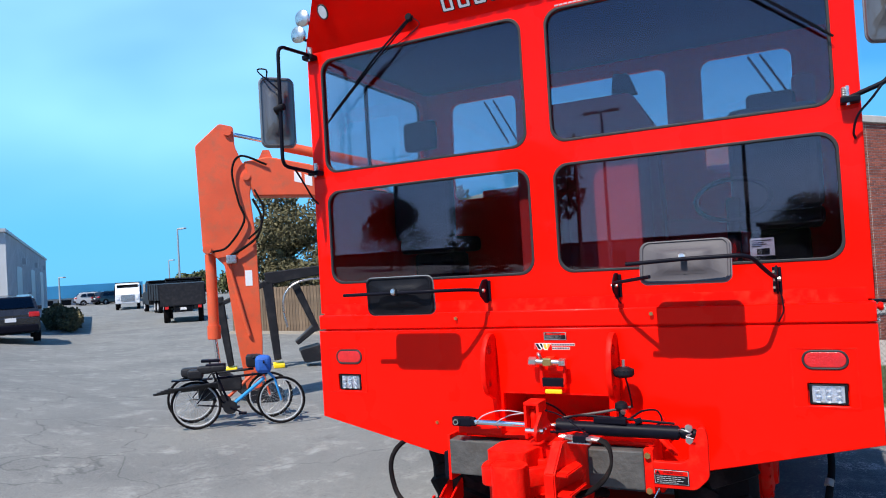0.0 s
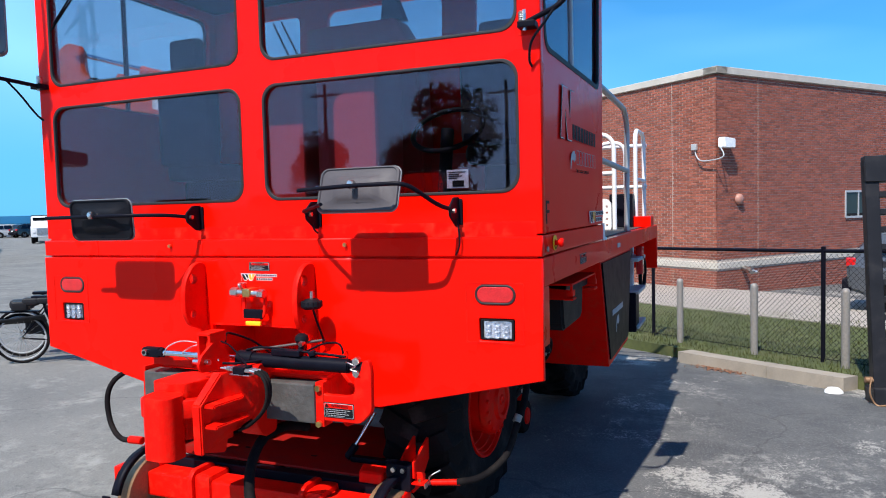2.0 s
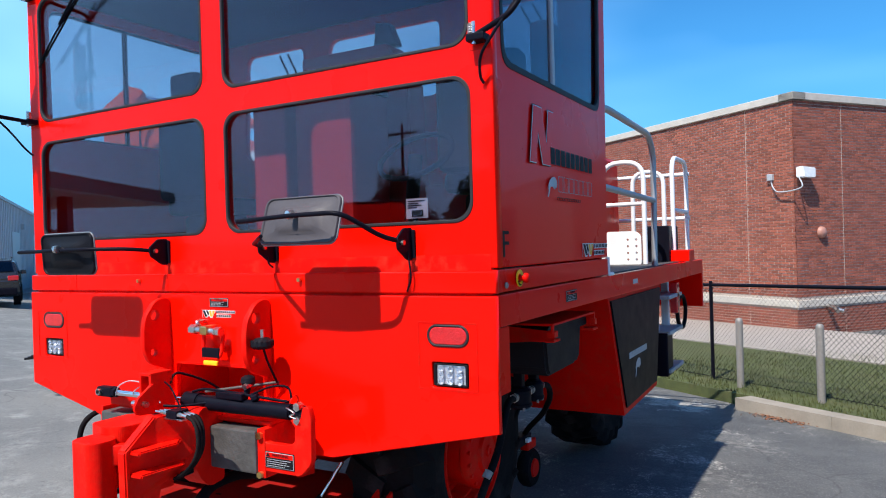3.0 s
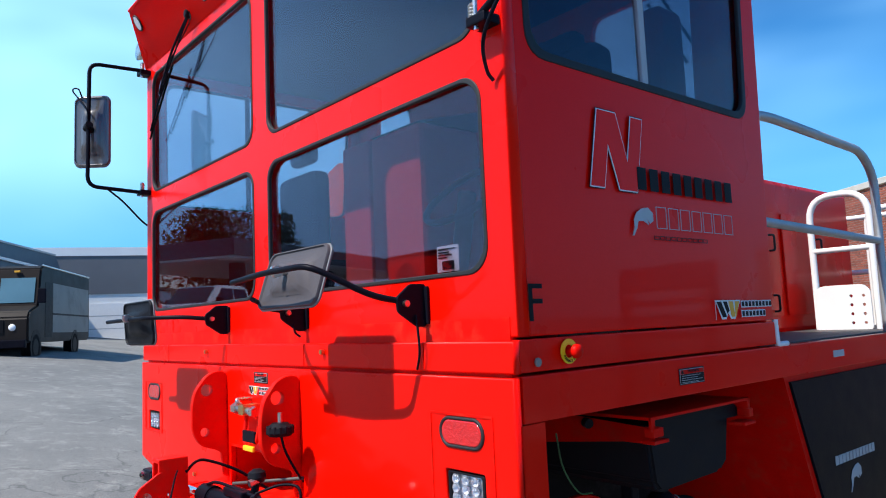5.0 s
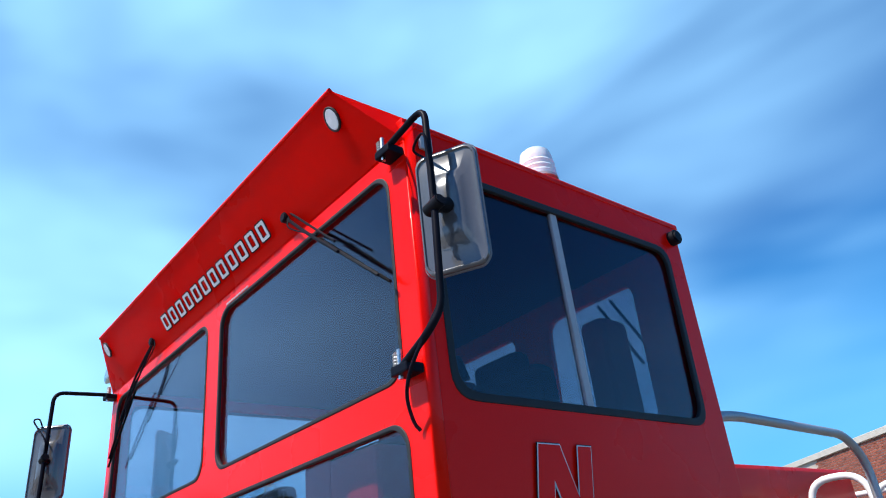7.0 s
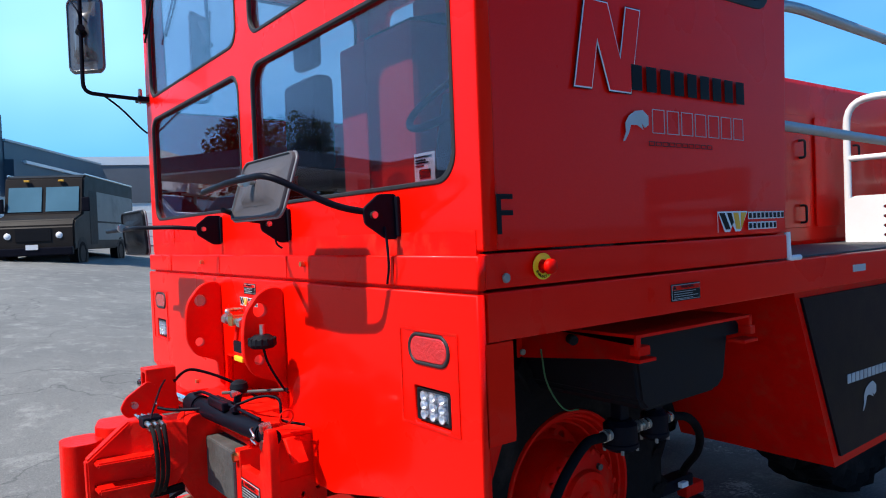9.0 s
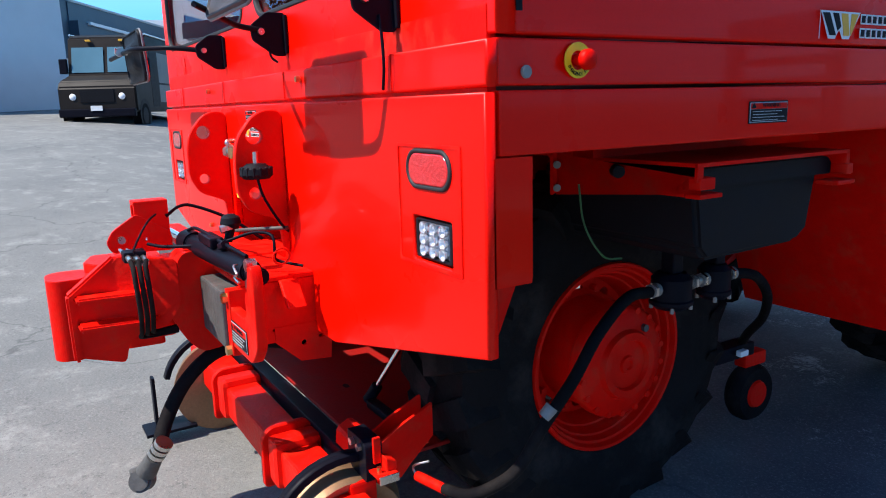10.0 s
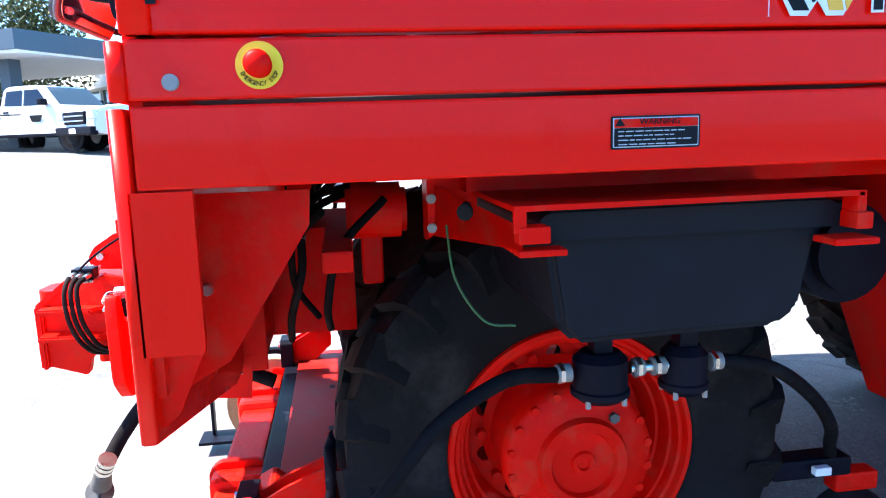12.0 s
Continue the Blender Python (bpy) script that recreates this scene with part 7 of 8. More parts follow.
def suv(at, yaw, paint, label, scale=1.0, base=None):
    p = Vector((at[0], at[1], lie(*at) if base is None else base))
    m = Matrix.Translation(p) @ pose(0, 0, 0, 0, 0, yaw) @ Matrix.Diagonal((scale, scale, scale, 1))
    t = thing("suv", label, "car")
    half = 0.92
    tp = (1.02, 1.70, 0.20)
    body = [(-2.25, 0.45), (-2.30, 0.95), (-2.10, 1.25), (-1.75, 1.64), (-1.2, 1.72), (0.3, 1.70), (0.62, 1.62), (1.25, 1.12), (2.1, 0.98), (2.30, 0.80), (2.30, 0.42), (1.9, 0.30), (-1.9, 0.32)]
    part("body", side_profile(body, half, m, 0.06, tp), paint, t, smooth=40)
    for s in (-1, 1):
        y = s * half
        for pts in ([(-1.72, 1.16), (-1.52, 1.52), (-1.0, 1.58), (-0.95, 1.14)], [(-0.88, 1.14), (-0.92, 1.58), (-0.12, 1.58), (-0.08, 1.12)], [(0.0, 1.12), (-0.04, 1.58), (0.42, 1.56), (0.95, 1.12)]):
            part("side_window", pane(pts, y, m, tp), CAR_GLASS, t)
        for x in (1.38, -1.38):
            part("wheel_well", plate([circle(x, 0.36, 0.40, 28)], 0.012, m @ Matrix(((1, 0, 0, 0), (0, 0, s, y + s * 0.004), (0, 1, 0, 0), (0, 0, 0, 1)))), INK, t)
        part("tail_lamp", turn(box((-2.30, y - 0.36 if s > 0 else y + 0.02, 0.92), (-2.12, y - 0.02 if s > 0 else y + 0.36, 1.10), 0.03), m), RED_LENS, t, smooth=40)
        part("wing_mirror", turn(box((0.72, y - 0.02 if s > 0 else y - 0.18, 1.10), (0.88, y + 0.18 if s > 0 else y + 0.02, 1.26), 0.03), m), paint, t, smooth=40)
    b = bmesh.new()
    b.faces.new([b.verts.new(q) for q in ((-2.10, -0.74, 1.24), (-2.10, 0.74, 1.24), (-1.80, 0.66, 1.60), (-1.80, -0.66, 1.60))])
    bmesh.ops.translate(b, vec=(-0.03, 0, 0.02), verts=b.verts)
    part("rear_window", turn(b, m), CAR_GLASS, t)
    b = bmesh.new()
    b.faces.new([b.verts.new(q) for q in ((1.22, -0.80, 1.15), (1.22, 0.80, 1.15), (0.66, 0.68, 1.60), (0.66, -0.68, 1.60))])
    bmesh.ops.translate(b, vec=(0.03, 0, 0.02), verts=b.verts)
    part("windscreen", turn(b, m), CAR_GLASS, t)
    part("rear_bumper", turn(box((-2.38, -0.86, 0.40), (-2.2, 0.86, 0.66), 0.05), m), BLACK, t, smooth=40)
    part("number_plate", turn(box((-2.345, -0.17, 0.78), (-2.32, 0.17, 0.92)), m), PAPER, t)
    part("roof_rail", turn(tube([(-1.4, 0.66, 1.76), (0.2, 0.66, 1.75)], 0.015), m), BLACK, t)
    part("roof_rail", turn(tube([(-1.4, -0.66, 1.76), (0.2, -0.66, 1.75)], 0.015), m), BLACK, t)
    wheel_set(t, [(1.38, 0.82), (1.38, -0.82), (-1.38, 0.82), (-1.38, -0.82)], 0.35, 0.24, m)
    return t


def step_van(at, yaw, drop=0.0):
    p = Vector((at[0], at[1], lie(*at) + drop))
    m = Matrix.Translation(p) @ pose(0, 0, 0, 0, 0, yaw)
    t = thing("step_van", "dark brown delivery step van with a pale scuffed side", "van")
    body = [(-4.6, 0.55), (-4.6, 2.95), (1.0, 2.95), (1.25, 2.85), (1.50, 1.70), (2.25, 1.50), (2.40, 1.30), (2.40, 0.55)]
    part("body", side_profile(body, 1.15, m, 0.05), BROWN_VAN, t, smooth=40)
    side_mat = surf("scuffed_grey_van_side", (0.22, 0.21, 0.19), 0.5, var=0.2, scale=1.5, dirt=(0.06, 0.06, 0.06), dirt_amount=0.6, dirt_scale=1.2)
    for s in (-1, 1):
        y = s * 1.152
        part("side_panel", turn(box((-4.45, y - 0.004, 0.85), (0.05, y + 0.004, 2.45)), m), side_mat, t)
        part("door_opening", turn(box((0.15, y - 0.004, 0.70), (0.85, y + 0.004, 2.45)), m), INK, t)
        part("side_rub_rail", turn(box((-4.5, y - 0.01, 1.42), (0.05, y + 0.012, 1.48)), m), BROWN_VAN, t)
        part("mirror", turn(box((1.45, y - 0.02 if s > 0 else y - 0.22, 1.75), (1.55, y + 0.22 if s > 0 else y + 0.02, 2.20), 0.03), m), BLACK, t, smooth=40)
        part("headlamp", turn(lathe([(0.0, 0.03), (0.07, 0.025), (0.10, 0.0)], 20, Matrix.Translation((2.40, s * 0.72, 1.02)) @ pose(0, 0, 0, 0, 90, 0)), m), LAMP_WHITE, t, smooth=50)
        b = bmesh.new()
        ya, yb = s * 0.06, s * 1.02
        b.faces.new([b.verts.new(q) for q in ((1.495, ya, 1.78), (1.495, yb, 1.78), (1.33, yb, 2.55), (1.33, ya, 2.55))])
        bmesh.ops.translate(b, vec=(0.012, 0, 0), verts=b.verts)
        part("windscreen", turn(b, m), surf("reflective_van_glass", (0.10, 0.20, 0.24), 0.12, var=0.15, scale=1.0, coat=0.8) if s < 0 else bpy.data.materials["reflective_van_glass"], t)
        part("marker_lamp", turn(box((1.30, s * 0.5 - 0.08, 2.72), (1.36, s * 0.5 + 0.08, 2.78), 0.01), m), ORANGE_LOGO, t)
    part("grille", turn(box((2.38, -0.5, 0.85), (2.42, 0.5, 1.25), 0.01), m), INK, t)
    part("bumper", turn(box((2.38, -1.12, 0.42), (2.55, 1.12, 0.66), 0.03), m), BLACK, t, smooth=40)
    part("number_plate", turn(box((2.55, -0.17, 0.60), (2.57, 0.17, 0.75)), m), PAPER, t)
    part("roof_edge", turn(tube([(-4.6, -1.13, 2.95), (1.1, -1.13, 2.95)], 0.03), m), STEEL, t, smooth=60)
    part("roof_edge", turn(tube([(-4.6, 1.13, 2.95), (1.1, 1.13, 2.95)], 0.03), m), STEEL, t, smooth=60)
    for s in (-1, 1):
        for x in (1.7, -2.6):
            part("wheel_well", plate([circle(x, 0.45, 0.50, 28)], 0.012, m @ Matrix(((1, 0, 0, 0), (0, 0, s, s * 1.156), (0, 1, 0, 0), (0, 0, 0, 1)))), INK, t)
    wheel_set(t, [(1.7, 1.02), (1.7, -1.02), (-2.6, 1.02), (-2.6, -1.02)], 0.42, 0.28, m)


step_van((-23.6, 2.9), -27, -0.32)
pickup((-21.25, -5.05), -42.6, label="white extended-cab pickup truck with a rack on its roof", rack=True)
pickup((-21.6, -8.6), 62, label="white pickup truck with its tailgate towards the lot")
pickup((-26.5, -13.5), 60, label="white pickup truck further along the lot")
suv((6.22, 11.53), -14, CAR_GREY, "dark grey suv parked behind the fence", 0.87, base=-0.327)
suv((-25.5, 12.7), 149, CAR_BLACK, "black suv parked by the hedge", 1.0)


def dump_truck(at, yaw, paint, label, name="dump_truck"):
    p = Vector((at[0], at[1], lie(*at)))
    m = Matrix.Translation(p) @ pose(0, 0, 0, 0, 0, yaw)
    t = thing(name, label, "truck")
    part("cab", side_profile([(0.6, 0.6), (0.6, 2.45), (0.9, 2.6), (1.9, 2.55), (2.3, 1.75), (3.5, 1.6), (3.6, 1.4), (3.6, 0.6)], 1.1, m, 0.06), paint, t, smooth=40)
    part("chassis", turn(box((-3.6, -0.5, 0.65), (3.4, 0.5, 0.95), 0.02), m), MACHINE_BLACK, t)
    part("tipper_body", side_profile([(-3.8, 1.0), (-3.7, 2.3), (0.5, 2.35), (0.5, 1.0)], 1.22, m, 0.04), MACHINE_BLACK, t, smooth=40)
    for x in (-3.0, -2.0, -1.0, 0.0):
        for s in (-1, 1):
            part("body_rib", turn(box((x - 0.05, s * 1.22 - 0.03, 1.02), (x + 0.05, s * 1.22 + 0.05, 2.28), 0.01), m), MACHINE_BLACK, t)
    part("cab_shield", turn(box((0.4, -1.1, 2.55), (1.4, 1.1, 2.65), 0.02), m), MACHINE_BLACK, t)
    for s in (-1, 1):
        part("side_window", turn(box((0.9, s * 1.1 - 0.01, 1.75), (1.75, s * 1.1 + 0.01, 2.35)), m), CAR_GLASS, t)
        part("tail_lamp", turn(box((-3.84, s * 0.9 - 0.1, 0.85), (-3.75, s * 0.9 + 0.1, 1.0)), m), RED_LENS, t)
        part("headlamp", turn(box((3.56, s * 0.85 - 0.12, 1.0), (3.64, s * 0.85 + 0.12, 1.2), 0.02), m), LAMP_WHITE, t)
    b = box((2.05, -0.95, 1.85), (2.12, 0.95, 2.42))
    part("windscreen", turn(b, m), CAR_GLASS, t)
    part("grille", turn(box((3.58, -0.6, 0.85), (3.66, 0.6, 1.45), 0.02), m), STEEL, t)
    part("number_plate", turn(box((-3.86, -0.17, 0.78), (-3.84, 0.17, 0.92)), m), PAPER, t)
    wheel_set(t, [(2.7, 0.95), (2.7, -0.95), (-1.6, 0.95), (-1.6, -0.95), (-2.8, 0.95), (-2.8, -0.95)], 0.5, 0.3, m)
    return t


dump_truck((-33.6, 28.7), 136, CAR_BLACK, "black tipper truck parked at the roadside")
dump_truck((-60.0, 46.0), -40, CAR_WHITE, "white heavy truck facing the yard", "white_truck")
dump_truck((-47.0, 39.0), 150, MACHINE_BLACK, "dark truck parked far down the road", "far_truck")
for k, (x, y) in enumerate(((-82.0, 58.6), (-80.5, 60.0))):
    suv((x, y), 60 + 25 * k, (GREY_PAINT, CAR_BLACK)[k], ("pale grey car in the far lot", "dark car in the far lot")[k])


# ---- excavator arm, attachment, bicycles ----
VR, VN = Vector((0.742, 0.67, 0)), Vector((-0.67, 0.742, 0))


def facing(p):
    """A frame with x along the yard's edge line, y up and z towards the walk."""
    return Matrix(((VR.x, 0, -VN.x, p[0]), (VR.y, 0, -VN.y, p[1]), (0, 1, 0, p[2]), (0, 0, 0, 1)))


def excavator():
    e = thing("excavator", "orange excavator arm resting on the ground", "excavator")
    m = facing((-6.85, 5.23, -0.16))
    stick = [(-0.75, 4.13), (-0.37, 4.49), (-0.15, 4.44), (-0.14, 4.12), (-0.04, 3.86), (0.13, 3.67), (0.06, 3.34), (0.12, 2.64), (0.14, 0.96), (0.09, 0.02), (-0.12, 0.02), (-0.27, 1.09), (-0.39, 2.2), (-0.60, 2.42), (-0.71, 2.49)]
    part("stick", plate([rounded(stick, 0.04, 3)], 0.34, m @ Matrix.Translation((0, 0, 0.17)), 0.01), ORANGE, e, smooth=40)
    part("boom", prism([(-0.02, 3.86), (0.37, 3.94), (1.05, 3.80), (4.2, 2.6), (4.2, 2.0), (1.05, 3.28), (0.13, 3.30)], -0.18, 0.20, m, 0.02, 1), ORANGE, e, smooth=40)
    part("boom_lug", prism([(0.22, 3.90), (0.30, 4.06), (0.40, 4.06), (0.46, 3.90)], -0.10, 0.12, m), ORANGE, e)
    for x in range(7):
        part("writing_bar", prism([(0.78 + x * 0.17, 3.52 - x * 0.055), (0.90 + x * 0.17, 3.49 - x * 0.055), (0.90 + x * 0.17, 3.66 - x * 0.055), (0.78 + x * 0.17, 3.69 - x * 0.055)], 0.20, 0.206, m), PAPER, e)
    for a, b, r, mat in (((-0.14, 4.34), (1.2, 4.04), 0.035, CHROME), ((0.62, 4.14), (2.6, 3.7), 0.085, ORANGE), ((-0.61, 2.40), (-0.61, 1.05), 0.085, ORANGE), ((-0.61, 1.1), (-0.55, 0.45), 0.035, CHROME)):
        part("hydraulic_ram", cyl(m @ Vector((a[0], a[1], 0.0)), m @ Vector((b[0], b[1], 0.0)), r, bevel=0.01), mat, e, smooth=40)
    part("ram_collar", cyl(m @ Vector((-0.61, 1.25, 0)), m @ Vector((-0.61, 1.02, 0)), 0.105, bevel=0.01), ORANGE, e, smooth=40)
    for x, y in ((-0.24, 4.35), (0.02, 3.62), (-0.64, 2.46), (0.0, 0.18)):
        part("pivot_pin", cyl(m @ Vector((x, y, 0.14)), m @ Vector((x, y, 0.22)), 0.07, bevel=0.01), ORANGE, e, smooth=40)
    for pts, r in (([(0.35, 3.80), (-0.05, 3.95), (-0.20, 3.70), (-0.12, 3.2), (-0.05, 2.9), (-0.32, 2.5), (-0.56, 2.42)], 0.018), ([(0.10, 3.25), (0.22, 2.95), (0.15, 2.65), (-0.10, 2.45), (-0.28, 2.36)], 0.020), ([(0.13, 3.4), (0.26, 3.1), (0.2, 2.8), (0.0, 2.6)], 0.016)):
        part("hydraulic_hose", tube(bend([m @ Vector((x, y, 0.24)) for x, y in pts]), r, 8), RUBBER, e, smooth=60)
    part("steel_line", tube(bend([m @ Vector((x, y, 0.20)) for x, y in ((-0.34, 2.3), (-0.28, 2.0), (-0.12, 1.3), (-0.06, 1.05))]), 0.03, 8), ORANGE, e, smooth=60)
    part("valve_cluster", turn(box((-0.36, 2.22, 0.16), (-0.20, 2.36, 0.28), 0.02), m), STEEL, e)
    part("safety_label", turn(box((-0.08, 1.85, 0.168), (0.03, 2.10, 0.174)), m), PAPER, e)
    part("bucket_link", prism([(-0.62, 0.50), (-0.48, 0.50), (0.05, 0.12), (0.0, 0.0), (-0.15, 0.02)], -0.12, 0.12, m, 0.01, 1), MACHINE_BLACK, e)
    part("bucket", prism(rounded([(-0.25, 0.18), (0.20, 0.22), (0.45, 0.05), (0.38, -0.02), (-0.12, -0.01)], 0.05), -0.40, 0.40, m, 0.01, 1), MACHINE_BLACK, e, smooth=40)


excavator()


def loader_arm():
    e = thing("backhoe_attachment", "black hydraulic backhoe attachment with yellow feet", "attachment")
    m = facing((-9.94, 9.27, -0.29))
    segs = (((-0.1, 2.05), (1.3, 2.2), 0.15), ((1.2, 2.15), (3.0, 1.6), 0.16), ((-0.05, 2.0), (0.1, 0.15), 0.12), ((0.55, 1.95), (1.05, 0.75), 0.09), ((1.0, 0.85), (0.55, 0.5), 0.08), ((-1.15, 1.7), (-0.95, 0.1), 0.10), ((-0.1, 1.95), (-1.2, 1.5), 0.07))
    for a, b, w in segs:
        d = Vector((b[0] - a[0], b[1] - a[1])).normalized()
        n = Vector((-d.y, d.x)) * w
        part("arm", prism([(a[0] + n.x, a[1] + n.y), (a[0] - n.x, a[1] - n.y), (b[0] - n.x * 0.7, b[1] - n.y * 0.7), (b[0] + n.x * 0.7, b[1] + n.y * 0.7)], -0.12, 0.12, m, 0.02, 1), MACHINE_BLACK, e, smooth=40)
    for x in (0.12, -0.95):
        part("stabiliser_foot", turn(box((x - 0.13, -0.02, -0.25), (x + 0.13, 0.07, 0.25), 0.02), m), YELLOW, e, "yellow stabiliser pad")
    part("steel_pipe", tube(bend([m @ Vector(p) for p in ((0.35, 0.9, 0.2), (0.28, 1.3, 0.2), (0.35, 1.7, 0.2), (0.7, 1.95, 0.2), (1.4, 2.0, 0.2))]), 0.025, 8), STEEL, e, smooth=60)
    part("bucket", prism(rounded([(0.6, 0.35), (1.1, 0.45), (1.15, 0.08), (0.7, 0.05)], 0.06), -0.3, 0.3, m, 0.01, 1), MACHINE_BLACK, e, smooth=40)


loader_arm()


def bicycle(a, b, frame_mat, fork_mat, label, lean=0.06):
    """Wheel hubs stand over the ground points a and b; b is the front."""
    A, B = Vector((a[0], a[1], lie(*a))), Vector((b[0], b[1], lie(*b)))
    d = (B - A).normalized()
    side = d.cross(Vector((0, 0, 1))).normalized()
    up = (Vector((0, 0, 1)) + side * lean).normalized()
    m = Matrix(((d.x, up.x, side.x, A.x), (d.y, up.y, side.y, A.y), (d.z, up.z, side.z, A.z), (0, 0, 0, 1)))
    L = (B - A).length
    R = 0.315
    t = thing("bicycle", label, "bicycle", "bicycles by the excavator")
    for x in (0.0, L):
        ring = [m @ Vector((x + (R - 0.018) * math.cos(q), R + (R - 0.018) * math.sin(q), 0)) for q in np.linspace(0, 2 * math.pi, 41)]
        w = part("wheel", tube(ring, 0.016, 8), RUBBER, t, smooth=60)
        ring2 = [m @ Vector((x + (R - 0.045) * math.cos(q), R + (R - 0.045) * math.sin(q), 0)) for q in np.linspace(0, 2 * math.pi, 41)]
        part("rim", tube(ring2, 0.011, 6), GREY_PAINT, w, smooth=60)
        part("hub", cyl(m @ Vector((x, R, -0.05)), m @ Vector((x, R, 0.05)), 0.022), STEEL, w)
        sp = bmesh.new()
        for k in range(18):
            q = 2 * math.pi * k / 18
            tube([m @ Vector((x, R, 0.02 * (-1) ** k)), m @ Vector((x + 0.268 * math.cos(q), R + 0.268 * math.sin(q), 0))], 0.0015, 4, sp)
        part("spokes", sp, STEEL, w)
    bb, seat_t, head = Vector((0.42, 0.27, 0)), Vector((0.28, 0.66, 0)), Vector((L - 0.20, 0.68, 0))
    for p, q, r, mat in ((bb, seat_t, 0.016, frame_mat), (bb, head - Vector((0, 0.06, 0)), 0.024, fork_mat), (seat_t * 0.98, head, 0.016, frame_mat), (Vector((0, R, 0)), bb, 0.010, frame_mat), (Vector((0, R, 0)), seat_t, 0.009, frame_mat), (head + Vector((0.0, 0.06, 0)), Vector((L - 0.07, 0.60, 0)), 0.018, fork_mat), (Vector((L - 0.07, 0.60, 0.04)), Vector((L, R, 0.04)), 0.014, fork_mat), (Vector((L - 0.07, 0.60, -0.04)), Vector((L, R, -0.04)), 0.014, fork_mat), (seat_t, seat_t + Vector((-0.03, 0.16, 0)), 0.013, BLACK), (head + Vector((0, 0.05, 0)), head + Vector((0.03, 0.16, 0)), 0.014, BLACK)):
        part("frame_tube", cyl(m @ p, m @ q, r, seg=10), mat, t, smooth=40)
    part("saddle", turn(box((0.14, 0.80, -0.06), (0.39, 0.84, 0.06), 0.02), m), BLACK, t, smooth=50)
    part("handlebar", tube(bend([m @ (head + Vector((0.0, 0.17, z))) for z in (-0.28, -0.1, 0.1, 0.28)]), 0.012, 8), BLACK, t, smooth=60)
    part("chainring", lathe([(0.0, 0.0), (0.085, 0.0), (0.09, 0.006), (0.0, 0.006)], 24, m @ Matrix.Translation((bb.x, bb.y, 0.05))), MACHINE_BLACK, t, smooth=40)
    for k in (-1, 1):
        part("crank", cyl(m @ (bb + Vector((0, 0, 0.06 * k))), m @ (bb + Vector((0.15 * k, -0.08 * k, 0.07 * k))), 0.010), BLACK, t)
        part("pedal", turn(box((bb.x + 0.15 * k - 0.05, bb.y - 0.08 * k - 0.012, 0.08 * k - 0.04), (bb.x + 0.15 * k + 0.05, bb.y - 0.08 * k + 0.012, 0.08 * k + 0.04), 0.005), m), BLACK, t)
    return t, m, L


BIKE_BLUE = surf("bright_blue_paint", (0.02, 0.26, 0.60), 0.3, var=0.08, scale=6, coat=0.5)
BLUE_CLOTH = surf("blue_nylon_bag", (0.015, 0.10, 0.42), 0.7, var=0.2, scale=20, bump=0.3)
bike, bm_, bl_ = bicycle((-5.80, 2.95), (-5.00, 3.65), BLACK, BIKE_BLUE, "black and blue road bicycle with a loaded rear rack")
part("rear_rack", turn(box((-0.28, 0.64, -0.06), (0.22, 0.655, 0.06), 0.005), bm_), BLACK, bike)
part("pannier_bag", turn(box((0.02, 0.34, -0.20), (0.24, 0.56, -0.09), 0.05, 3), bm_), MACHINE_BLACK, bike, smooth=50)
for k in range(5):
    part("strapped_rod", turn(tube(bend([(-0.52 + 0.05 * k, 0.47 + 0.02 * k, -0.10 + 0.03 * k), (-0.2, 0.50 + 0.012 * k, -0.06 + 0.03 * k), (0.28, 0.52 + 0.02 * k, -0.04 + 0.03 * k)]), 0.016, 6), bm_), MACHINE_BLACK, bike, smooth=60)
for k, (x, y) in enumerate(((0.02, 0.66), (0.14, 0.72), (0.30, 0.74))):
    part("stuff_sack", turn(box((x - 0.10, y, -0.08 + 0.02 * k), (x + 0.09, y + 0.12 - 0.02 * k, 0.09), 0.045, 3), bm_), MACHINE_BLACK, bike, smooth=50)
part("handlebar_bag", turn(box((bl_ - 0.31, 0.68, -0.10), (bl_ - 0.10, 0.92, 0.10), 0.09, 4), bm_), BLUE_CLOTH, bike, "blue nylon bag", smooth=50)
bike2, bm2_, bl2_ = bicycle((-6.20, 3.25), (-5.45, 3.95), MACHINE_BLACK, ORANGE, "dark bicycle with orange fork and black bags", -0.05)
part("handlebar_bag", turn(box((bl2_ - 0.30, 0.70, -0.10), (bl2_ - 0.08, 0.88, 0.10), 0.06, 3), bm2_), MACHINE_BLACK, bike2, smooth=50)
part("frame_bag", turn(box((0.34, 0.40, -0.04), (0.66, 0.60, 0.04), 0.03, 3), bm2_), MACHINE_BLACK, bike2, smooth=50)
part("rack_load", turn(box((-0.12, 0.62, -0.10), (0.16, 0.74, 0.10), 0.05, 3), bm2_), MACHINE_BLACK, bike2, smooth=50)


